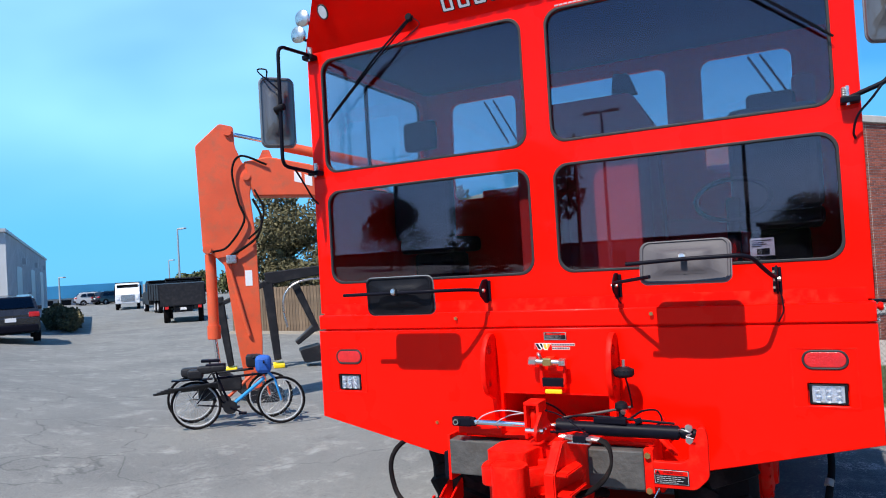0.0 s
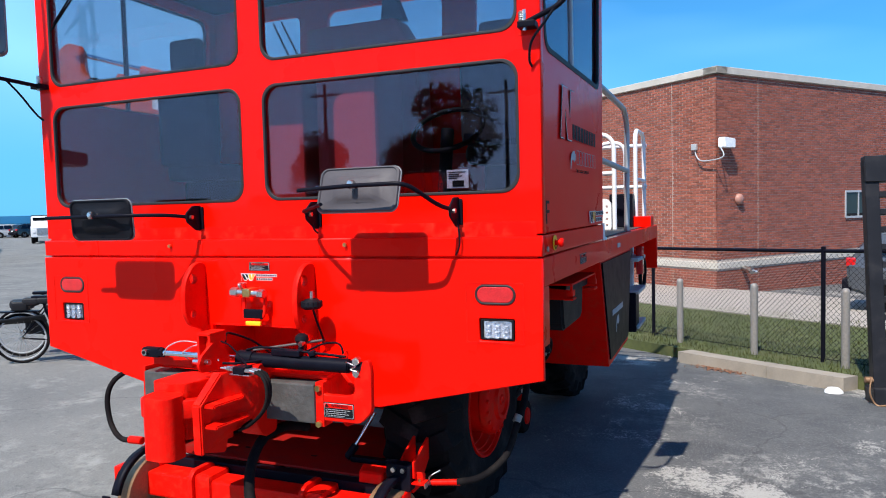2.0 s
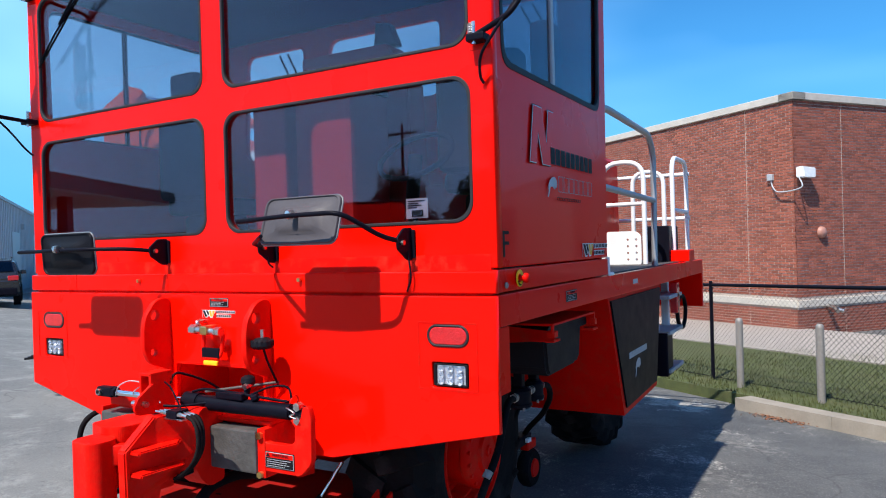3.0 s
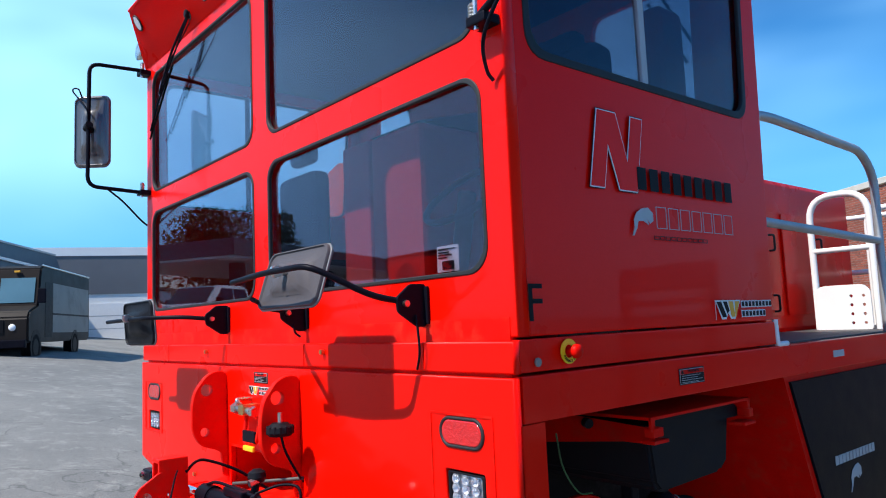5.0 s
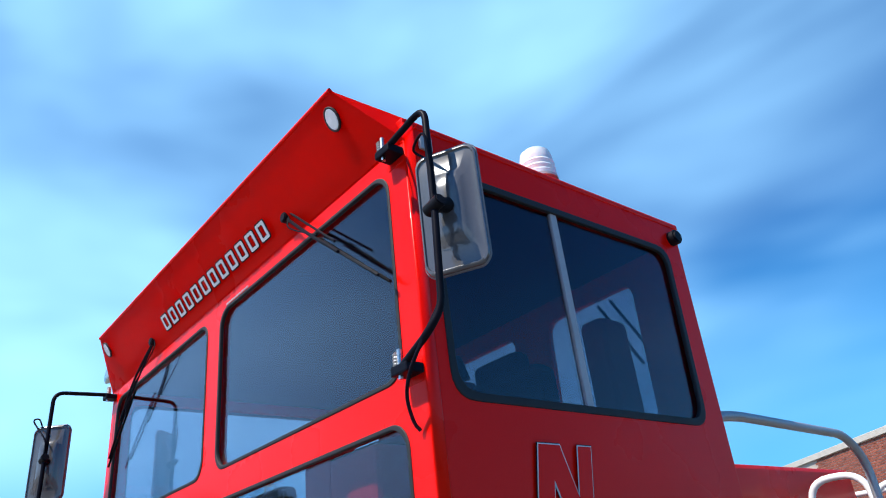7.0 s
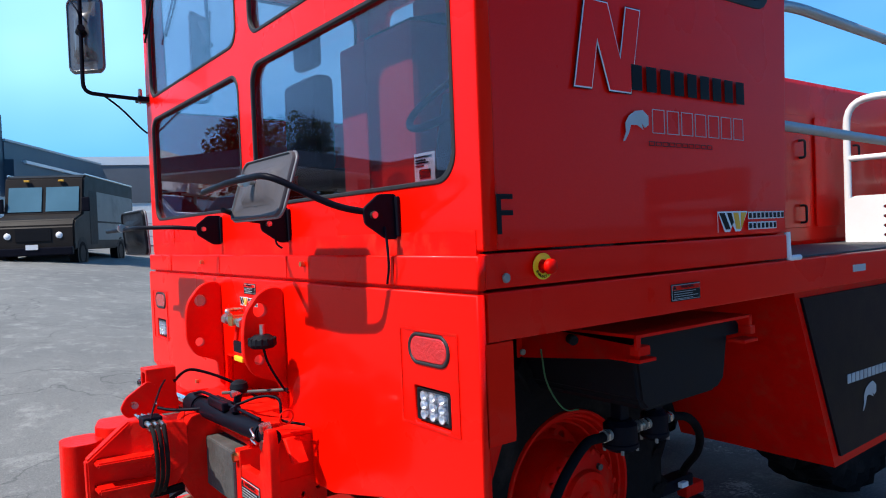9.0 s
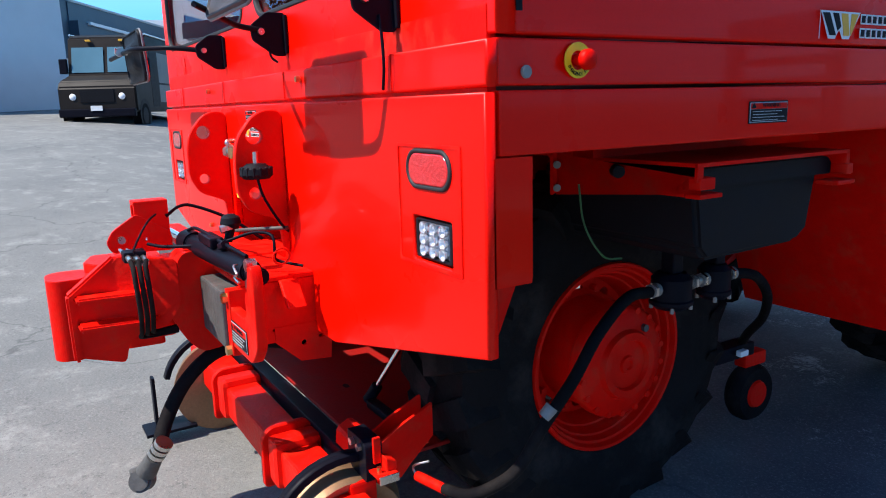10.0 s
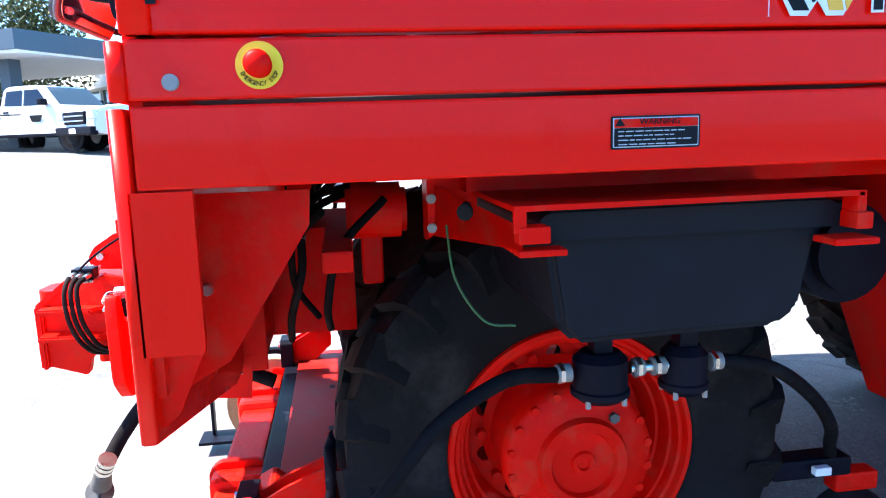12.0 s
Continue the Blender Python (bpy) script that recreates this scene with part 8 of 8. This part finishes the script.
# ---- trees, hedges, wooden fence ----
def leaf_cloud(clumps, seed, leaf, count):
    rnd = random.Random(seed)
    verts, faces = [], []
    for c, r in clumps:
        c = Vector(c)
        for _ in range(int(count)):
            d = Vector((rnd.gauss(0, 1), rnd.gauss(0, 1), rnd.gauss(0, 1))).normalized()
            p = c + Vector((d.x * r[0], d.y * r[1], d.z * r[2])) * (0.45 + 0.6 * rnd.random() ** 0.6)
            a = Vector((rnd.gauss(0, 1), rnd.gauss(0, 1), rnd.gauss(0, 1))).normalized()
            b = a.orthogonal().normalized()
            s = leaf * rnd.uniform(0.6, 1.3)
            k = len(verts)
            verts += [tuple(p - a * s), tuple(p + b * s * 0.5), tuple(p + a * s), tuple(p - b * s * 0.5)]
            faces.append((k, k + 1, k + 2, k + 3))
    me = bpy.data.meshes.new("crown")
    me.from_pydata(verts, [], faces)
    return me


def tree(at, h, spread, seed, label, leaf=0.16, count=240, group="", trunk_h=0.35, foliage=None):
    rnd = random.Random(seed)
    z = lie(*at)
    t = thing("tree", label, "tree", group)
    p = Vector((at[0], at[1], z - 0.05))
    trunk = bmesh.new()
    top = p + Vector((rnd.uniform(-0.2, 0.2), rnd.uniform(-0.2, 0.2), h * 0.7))
    n = 8
    pts = [p.lerp(top, i / n) + Vector((rnd.uniform(-0.05, 0.05), rnd.uniform(-0.05, 0.05), 0)) for i in range(n + 1)]
    for i in range(n):
        join(trunk, cyl(pts[i], pts[i + 1], h * 0.022 * (1 - 0.75 * i / n), h * 0.022 * (1 - 0.75 * (i + 1) / n), seg=8))
    clumps = []
    for k in range(11):
        a = rnd.uniform(0, 6.28)
        zz = rnd.uniform(trunk_h, 0.95)
        rr = spread * (1.15 - zz) * rnd.uniform(0.35, 0.85)
        c = p + Vector((math.cos(a) * rr, math.sin(a) * rr, h * zz))
        s = p.lerp(top, min(1.0, zz * 0.9))
        join(trunk, cyl(s, c, h * 0.009, h * 0.003, seg=6))
        sz = spread * rnd.uniform(0.28, 0.5)
        clumps.append((c, (sz, sz, sz * 0.75)))
    part("trunk", trunk, BARK, t, smooth=60)
    link("crown", leaf_cloud(clumps, seed, leaf, count), foliage or LEAF, t)


for i, (x, y, h, w) in enumerate(((-19.5, 21.5, 6.3, 3.0), (-16.5, 22.5, 6.8, 3.2), (-13.0, 23.0, 6.5, 3.2))):
    tree((x, y), h, w, 20 + i, "dense dark-green tree behind the wooden fence", 0.085, 1300, "trees behind the wooden fence", 0.25, LEAF_DULL)
for i, (x, y, h, w) in enumerate(((-88, 79, 3.0, 3.6), (-90, 85, 3.2, 4), (-84, 86, 3.0, 4))):
    tree((x, y), h, w, 40 + i, "distant green tree beyond the road", 0.35, 130, "far trees")
for i, (x, y, h, w) in enumerate(((-37, -15.0, 6.5, 4.0), (-42, -21, 7, 4.5))):
    tree((x, y), h, w, 60 + i, "sunlit pale green tree behind the canopy", 0.12, 1000, "trees behind the canopy")


def hedge(a, b, h, w, seed):
    rnd = random.Random(seed)
    A, B = Vector((a[0], a[1], 0)), Vector((b[0], b[1], 0))
    clumps = []
    n = max(2, int((B - A).length / (w * 0.6)))
    for i in range(n + 1):
        p = A.lerp(B, i / n)
        p.z = lie(p.x, p.y) + h * 0.5
        clumps.append((p, (w * rnd.uniform(0.5, 0.8), w * rnd.uniform(0.5, 0.8), h * rnd.uniform(0.4, 0.6))))
    tagged(link("hedge", leaf_cloud(clumps, seed, 0.10, 260), LEAF_DULL), "low ragged green hedge along the lot", "hedge", kind="stuff")


hedge((-31.0, 19.0), (-39.5, 25.2), 1.0, 0.8, 3)
hedge((-33.5, 20.0), (-42.0, 26.0), 1.25, 0.9, 5)


def wood_fence():
    f = thing("wooden_fence", "weathered brown board fence behind the machines", "fence")
    a, b = Vector((-20.6, 19.2, 0)), Vector((-7.0, 18.6, 0))
    d = (b - a).normalized()
    n = int((b - a).length / 0.16)
    me = None
    m0 = Matrix(((d.x, -d.y, 0, 0), (d.y, d.x, 0, 0), (0, 0, 1, 0), (0, 0, 0, 1)))
    bm = box((0, -0.012, 0), (0.145, 0.012, 1.85), 0.004, 1)
    me = bpy.data.meshes.new("board")
    bm.to_mesh(me)
    bm.free()
    rnd = random.Random(8)
    for i in range(n):
        p = a + d * (i * 0.16)
        link("board", me, WOOD, f, at=Matrix.Translation((p.x, p.y, lie(p.x, p.y) + 0.05 + rnd.uniform(-0.015, 0.015))) @ m0)
    for z in (0.5, 1.5):
        part("rail", tube([a + Vector((0, 0.05, lie(a.x, a.y) + z)), b + Vector((0, 0.05, lie(b.x, b.y) + z))], 0.04, 4), WOOD, f)
    k = thing("concrete_edging", "pale concrete edging along the wooden fence", "edging", kind="structure")
    part("edge", tube([Vector((p.x, p.y, lie(p.x, p.y) + 0.05)) + Vector((0.1, -0.25, 0)) for p in (a.lerp(b, i / 8) for i in range(9))], 0.10, 4), CONCRETE, k)


wood_fence()


# ---- buildings round the yard ----
def hall_west():
    """White metal-clad hall along the road, seen edge-on."""
    b = thing("metal_hall", "long off-white metal-clad hall with doors and eaves", "building")
    a, d = Vector((-29.45, 15.05, 0)), Vector((-0.7966, 0.6045, 0))
    n = Vector((-0.6045, -0.7966, 0))
    m = Matrix(((d.x, 0, -n.x, a.x), (d.y, 0, -n.y, a.y), (0, 1, 0, 0), (0, 0, 0, 1)))
    part("wall", prism([(0, -0.5), (26, -0.9), (26, 4.0), (0, 4.4)], -5, 0.0, m), HALL_WHITE, b)
    for i in range(52):
        part("cladding_rib", prism([(i * 0.5, 0.0), (i * 0.5 + 0.06, 0.0), (i * 0.5 + 0.06, 4.37 - i * 0.0077), (i * 0.5, 4.37 - i * 0.0077)], 0.0, 0.04, m), HALL_WHITE, b)
    part("eaves", prism([(-0.2, 4.4), (26.1, 4.0), (26.1, 4.14), (-0.2, 4.54)], -5.1, 0.08, m), GREY_PAINT, b)
    for x in (4.0, 12.0, 19.0):
        part("roller_door", prism([(x, 0.0), (x + 2.6, -0.1), (x + 2.6, 3.0), (x, 3.0)], 0.04, 0.06, m), GREY_PAINT, b)
        part("wall_lamp", prism([(x + 3.2, 3.2), (x + 3.5, 3.2), (x + 3.5, 3.5), (x + 3.2, 3.5)], 0.0, 0.2, m), GREY_PAINT, b)


hall_west()
blue = thing("blue_roofed_shed", "long far shed with a bright blue metal roof", "building")
def far_shed():
    a, bnd = Vector((-92.0, 51.5, 0)), Vector((-81.7, 65.4, 0))
    d = (bnd - a).normalized()
    n = Vector((d.y, -d.x, 0))
    m = Matrix(((d.x, 0, n.x, a.x), (d.y, 0, n.y, a.y), (0, 1, 0, 0), (0, 0, 0, 1)))
    L = (bnd - a).length
    part("wall", prism([(0, -1.2), (L, -1.2), (L, 0.4), (0, 0.4)], -12, 0, m), GREY_PAINT, blue)
    part("roof", prism([(-0.5, 0.4), (L + 0.5, 0.4), (L + 0.5, 2.1), (-0.5, 2.1)], -12, 0.4, m), BLUE_ROOF, blue)
    for i in range(10):
        part("bay_door", prism([(1 + i * 2.1, -1.0), (2.6 + i * 2.1, -1.0), (2.6 + i * 2.1, 0.2), (1 + i * 2.1, 0.2)], 0.0, 0.03, m), INK, blue)


far_shed()


def light_pole(x, y, h, arms=1, label="tall grey lamp post with a flat head", group="lamp posts"):
    z = lie(x, y)
    t = thing("lamp_post", label, "lamp post", group)
    part("pole", cyl((x, y, z), (x, y, z + h), 0.10, 0.06, seg=12), GALV, t, smooth=40)
    for k in range(arms):
        s = 1 if k == 0 else -1
        part("lamp_head", box((x - 0.35 + s * 0.5, y - 0.15, z + h - 0.06), (x + 0.35 + s * 0.5, y + 0.15, z + h + 0.06), 0.03), GREY_PAINT, t)
        part("arm", tube([(x, y, z + h - 0.02), (x + s * 0.5, y, z + h)], 0.03), GALV, t)


light_pole(-42.9, 37.0, 6.6)
light_pole(-65.6, 56.4, 5.0)
light_pole(-64.5, 41.7, 3.4)
light_pole(-38.0, 19.0, 9.5)


def dealership():
    """Dark-topped building with a white base: a lit front with large panes, a shaded side with doors."""
    b = thing("dealership_building", "showroom with white walls, navy fascia and large panes", "building")
    c = Vector((-26.6, -3.0, 0))
    ds = Vector((-0.89, 0.456, 0)).normalized()
    df = Vector((-0.456, -0.89, 0)).normalized()
    sf, sn = Vector((-0.8, -0.6, 0)), Vector((0.6, -0.8, 0))
    z0 = 1.0
    def frame_of(d, n):
        return Matrix(((d.x, 0, n.x, c.x), (d.y, 0, n.y, c.y), (0, 1, 0, 0), (0, 0, 0, 1)))
    ms = frame_of(ds, -df)
    mf = frame_of(sf, sn)
    # shaded side: entrance, then a long wall with a window, a door and a two-step navy top
    part("wall", prism([(0.0, z0), (34, z0), (34, 4.2), (0.0, 4.2)], -0.4, 0.0, ms), PANEL_WHITE, b)
    part("fascia", prism([(-0.05, 4.2), (5.6, 4.2), (5.6, 5.6), (-0.05, 5.6)], -0.4, 0.10, ms), PANEL_WHITE, b)
    part("tower", prism([(-0.05, 5.6), (5.6, 5.6), (5.6, 4.2), (12.2, 4.2), (12.2, 8.15), (-0.05, 8.15)], -0.4, 0.10, ms), NAVY, b)
    b2 = prism([(12.2, 4.3), (32.4, 4.3), (31.4, 6.1), (12.2, 6.0)], -6, 0.55, ms)
    part("mansard", b2, NAVY, b)
    part("mansard_upper", prism([(12.2, 6.0), (29.6, 6.1), (27.6, 7.25), (12.2, 6.9)], -6, 0.15, ms), NAVY, b)
    part("gutter", prism([(13.4, 5.92), (31.4, 6.05), (31.4, 6.2), (13.4, 6.07)], 0.45, 0.68, ms), WHITE, b)
    part("roof_edge", prism([(12.2, 6.9), (27.6, 7.25), (27.6, 7.36), (12.2, 7.01)], -6, 0.22, ms), GREY_PAINT, b)
    part("entrance_recess", prism([(2.3, z0), (5.2, z0), (5.2, 4.35), (2.3, 4.35)], 0.0, 0.02, ms), NAVY, b)
    for x in (2.5, 3.9):
        door = part("glass_door", prism([(x, z0 + 0.1), (x + 1.2, z0 + 0.1), (x + 1.2, 4.1), (x, 4.1)], 0.02, 0.035, ms), CAR_GLASS, b)
        for zz in (z0 + 0.1, 2.55, 4.06):
            part("door_rail", prism([(x, zz), (x + 1.2, zz), (x + 1.2, zz + 0.08), (x, zz + 0.08)], 0.03, 0.06, ms), GREY_PAINT, door)
        part("door_stile", prism([(x - 0.05, z0), (x + 0.05, z0), (x + 0.05, 4.1), (x - 0.05, 4.1)], 0.03, 0.06, ms), GREY_PAINT, door)
    sign = part("hanging_sign", prism([(1.4, 4.75), (4.6, 4.75), (4.6, 5.5), (1.4, 5.5)], 0.10, 0.16, ms), PANEL_WHITE, b)
    part("sign_bar", prism([(2.2, 4.9), (3.9, 4.9), (3.9, 5.1), (2.2, 5.1)], 0.16, 0.17, ms), NAVY, sign)
    part("sign_emblem", prism(circle(3.0, 5.28, 0.35, 20, 0.13), 0.16, 0.17, ms), BLUE_ROOF, sign)
    part("window", prism([(18.6, 2.4), (20.0, 2.4), (20.0, 3.6), (18.6, 3.6)], 0.0, 0.02, ms), CAR_GLASS, b)
    part("window_frame", prism([(18.5, 2.3), (20.1, 2.3), (20.1, 2.4), (18.5, 2.4)], 0.0, 0.06, ms), GREY_PAINT, b)
    d1 = part("door", prism([(22.2, z0), (24.0, z0), (24.0, 3.5), (22.2, 3.5)], 0.0, 0.03, ms), BLACK, b)
    part("door_canopy", prism([(21.9, 3.6), (24.3, 3.6), (24.3, 3.75), (21.9, 3.75)], 0.0, 0.7, ms), GREY_PAINT, d1)
    # lit front: white pillar, panes between mullions, soffit and fascia
    part("pillar", prism([(0.0, z0), (2.6, z0), (2.6, 4.4), (0.0, 4.4)], -6, 0.0, mf), PANEL_WHITE, b)
    part("front_fascia", prism([(0.0, 4.4), (30, 4.4), (30, 6.4), (0.0, 6.4)], -6, 0.08, mf), PANEL_WHITE, b)
    glazing = surf("dark_reflecting_shopfront", (0.035, 0.075, 0.085), 0.06, var=0.1, scale=0.5, coat=0.3)
    for k in range(5):
        x = 2.6 + k * 3.6
        pane_ = part("front_pane", prism([(x, z0 + 0.5), (x + 3.6, z0 + 0.5), (x + 3.6, 4.38), (x, 4.38)], -0.75, -0.7, mf), glazing, b)
        part("mullion", prism([(x - 0.07, z0), (x + 0.07, z0), (x + 0.07, 4.4), (x - 0.07, 4.4)], -0.7, -0.55, mf), PANEL_WHITE, pane_)
    part("front_plinth", prism([(2.6, z0), (21, z0), (21, z0 + 0.5), (2.6, z0 + 0.5)], -0.8, -0.6, mf), PANEL_WHITE, b)
    part("lettering_bar", prism([(6.0, 5.0), (14.0, 5.0), (14.0, 5.7), (6.0, 5.7)], 0.08, 0.14, mf), BLUE_ROOF, b)
    k = prism([(-0.5, 1.0), (18, 1.0), (18, 1.78), (-0.5, 1.78)], -1.0, 2.2, mf)
    tagged(part("front_walk", k, PAVING), "pale concrete walk before the showroom", "pavement", kind="structure")
    # canopy over the lot beyond
    cn = thing("lot_canopy", "flat navy canopy on square posts over the lot", "canopy")
    q = Vector((-24.5, -12.5, 0))
    mq = Matrix(((df.x, 0, -ds.x, q.x), (df.y, 0, -ds.y, q.y), (0, 1, 0, 0), (0, 0, 0, 1)))
    part("roof", prism([(-4.5, 4.35), (12, 4.35), (12, 4.95), (-4.5, 4.95)], -6, 1.5, mq), NAVY, cn)
    part("soffit", prism([(-4.4, 4.27), (11.9, 4.27), (11.9, 4.346), (-4.4, 4.346)], -5.9, 1.4, mq), PANEL_WHITE, cn)
    for x in (-2.6, 4.0):
        part("post", prism([(x, 0.8), (x + 0.45, 0.8), (x + 0.45, 4.30), (x, 4.30)], -0.3, 0.15, mq), NAVY, cn)
    # grey hall with pale doors further back
    g = thing("grey_workshop", "dark grey workshop with a white roof edge and doors", "building")
    w = c + ds * 34
    mg = Matrix(((ds.x * 0 + 0.35, 0, 0.94, w.x), (0.94, 0, -0.35, w.y), (0, 1, 0, 0), (0, 0, 0, 1)))
    part("wall", prism([(-4, 4.9), (11, 4.9), (11, 7.9), (-4, 7.9)], -14, 0.05, mg), surf("grey_workshop_cladding", (0.11, 0.12, 0.135), 0.6, var=0.1, scale=0.6), g)
    part("roof", prism([(-4, 7.9), (11, 7.9), (11, 8.55), (-4, 8.55)], -14, 0.1, mg), PANEL_WHITE, g)
    part("lower_wall", prism([(-4, 0.2), (11, 0.2), (11, 4.9), (-4, 4.9)], -14, 0, mg), PANEL_WHITE, g)
    for i in range(2):
        dr = part("roller_door", prism([(-1.0 + i * 6.5, 0.2), (4.0 + i * 6.5, 0.2), (4.0 + i * 6.5, 4.2), (-1.0 + i * 6.5, 4.2)], 0.0, 0.05, mg), WHITE, g)
        for z in (1.2, 2.2, 3.2):
            part("door_groove", prism([(-1.0 + i * 6.5, z), (4.0 + i * 6.5, z), (4.0 + i * 6.5, z + 0.06), (-1.0 + i * 6.5, z + 0.06)], 0.05, 0.055, mg), GREY_PAINT, dr)
    cone = part("traffic_cone", lathe([(0.18, 0.0), (0.18, 0.03), (0.13, 0.03), (0.03, 0.68), (0.0, 0.70)], 20, Matrix.Translation((c + ds * 26 + Vector((0.456, 0.89, 0)) * 1.0) + Vector((0, 0, 1.35)))), ORANGE, smooth=40)
    tagged(cone, "orange traffic cone by the wall", "cone")


dealership()


# ---- behind the walk: what the windscreens mirror ----
def power_pole(x, y, h):
    z = lie(x, y)
    t = thing("utility_pole", "wooden utility pole with a crossarm", "utility pole", "utility poles along the street")
    part("pole", cyl((x, y, z), (x, y, z + h), 0.16, 0.11, seg=10), BARK, t, smooth=40)
    part("crossarm", box((x - 1.3, y - 0.06, z + h - 0.9), (x + 1.3, y + 0.06, z + h - 0.75)), BARK, t)
    for k in (-1.1, -0.5, 0.5, 1.1):
        part("insulator", cyl((x + k, y, z + h - 0.75), (x + k, y, z + h - 0.58), 0.05, seg=8), GREY_PAINT, t)


for x, y, h in ((-13, -46, 10), (-2, -48, 10.5), (10, -47, 10), (23, -46, 10), (36, -48, 10.5), (-28, -46, 10)):
    power_pole(x, y, h)
for x, y, h in ((-7, -30, 8.5), (5, -31, 8.5), (17, -30, 8.5), (28, -30, 8.5)):
    light_pole(x, y, h, 2, "dark twin-headed lamp post across the lot", "lamp posts across the lot")
for i, (x, y, h, w) in enumerate(((-8.5, -24, 6.0, 3.4), (13, -33, 6.0, 3.6), (-22, -50, 6, 4), (-30, -48, 6, 4), (22, -55, 6, 5), (33, -52, 7, 5), (44, -46, 7, 5), (2, -56, 5, 5))):
    tree((x, y), h, w, 80 + i, "broad dark tree across the street", 0.15, 620, "trees across the street")
def street_row():
    for i, (x, w, h) in enumerate(((-48, 22, 3.4), (-22, 18, 3.0), (-2, 14, 3.6), (14, 18, 3.1), (36, 26, 3.5))):
        b = thing("low_building", "low dark commercial building across the street", "building", "buildings across the street")
        part("wall", box((x, -75, -0.3), (x + w, -62, h)), NAVY if i % 2 else WOOD, b)
        part("roof", box((x - 0.3, -75.3, h), (x + w + 0.3, -61.7, h + 0.25)), BLACK, b)
        for k in range(int(w / 3)):
            part("window", box((x + 1 + k * 3, -62.0, 0.9), (x + 2.6 + k * 3, -61.96, 2.2)), CAR_GLASS, b)


street_row()
suv((9.0, -26.0), 12, CAR_GREY, "grey suv parked across the lot")
suv((15.5, -26.5), 8, CAR_WHITE, "white suv parked across the lot")


# ---- bricks of the building, laid last ----
def lay_bricks():
    L, H, J = 0.194, 0.057, 0.0105
    bm = box((0, 0, -0.03), (L, H, 0.0), 0.003, 1)
    me = bpy.data.meshes.new("brick")
    bm.to_mesh(me)
    bm.free()
    for idx, (m, wall, length) in enumerate(bwalls):
        verts, faces = [], []
        count = 0
        rows = int((4.72 + 0.75) / (H + J))
        reach = 11.0 if idx == 0 else 14.0
        for r in range(rows):
            z = -0.75 + r * (H + J)
            if -0.03 < z < 0.21:
                continue
            odd = (r + idx) % 2
            x = 0.0 if odd == 0 else (L + J) / 2
            if odd:
                k = len(verts)
                for (dx, dy, dz) in ((0, 0, -0.02), (L / 2 - J / 2, 0, -0.02), (L / 2 - J / 2, H, -0.02), (0, H, -0.02), (0.0, 0.003, 0.0), (L / 2 - J / 2 - 0.003, 0.003, 0.0), (L / 2 - J / 2 - 0.003, H - 0.003, 0.0), (0.0, H - 0.003, 0.0)):
                    verts.append(tuple(m @ Vector((dx, z + dy, dz))))
                faces += [(k + 4, k + 5, k + 6, k + 7), (k, k + 1, k + 5, k + 4), (k + 1, k + 2, k + 6, k + 5), (k + 2, k + 3, k + 7, k + 6), (k + 3, k, k + 4, k + 7)]
            while x < reach:
                if count < 300 and x < 0.9 and 1.2 < z < 4.2 and idx == 0 or count < 300 and idx == 1 and x < 1.0 and 1.2 < z < 4.2:
                    link("brick", me, BRICK, wall, at=m @ Matrix.Translation((x, z, 0.0)))
                    count += 1
                else:
                    k = len(verts)
                    for (dx, dy, dz) in ((0, 0, -0.02), (L, 0, -0.02), (L, H, -0.02), (0, H, -0.02), (0.003, 0.003, 0.0), (L - 0.003, 0.003, 0.0), (L - 0.003, H - 0.003, 0.0), (0.003, H - 0.003, 0.0)):
                        verts.append(tuple(m @ Vector((x + dx, z + dy, dz))))
                    faces += [(k + 4, k + 5, k + 6, k + 7), (k, k + 1, k + 5, k + 4), (k + 1, k + 2, k + 6, k + 5), (k + 2, k + 3, k + 7, k + 6), (k + 3, k, k + 4, k + 7)]
                x += L + J
        me2 = bpy.data.meshes.new("brickwork")
        me2.from_pydata(verts, [], faces)
        ob = link("brickwork", me2, BRICK, wall)
        ob["kind"] = "stuff"


lay_bricks()
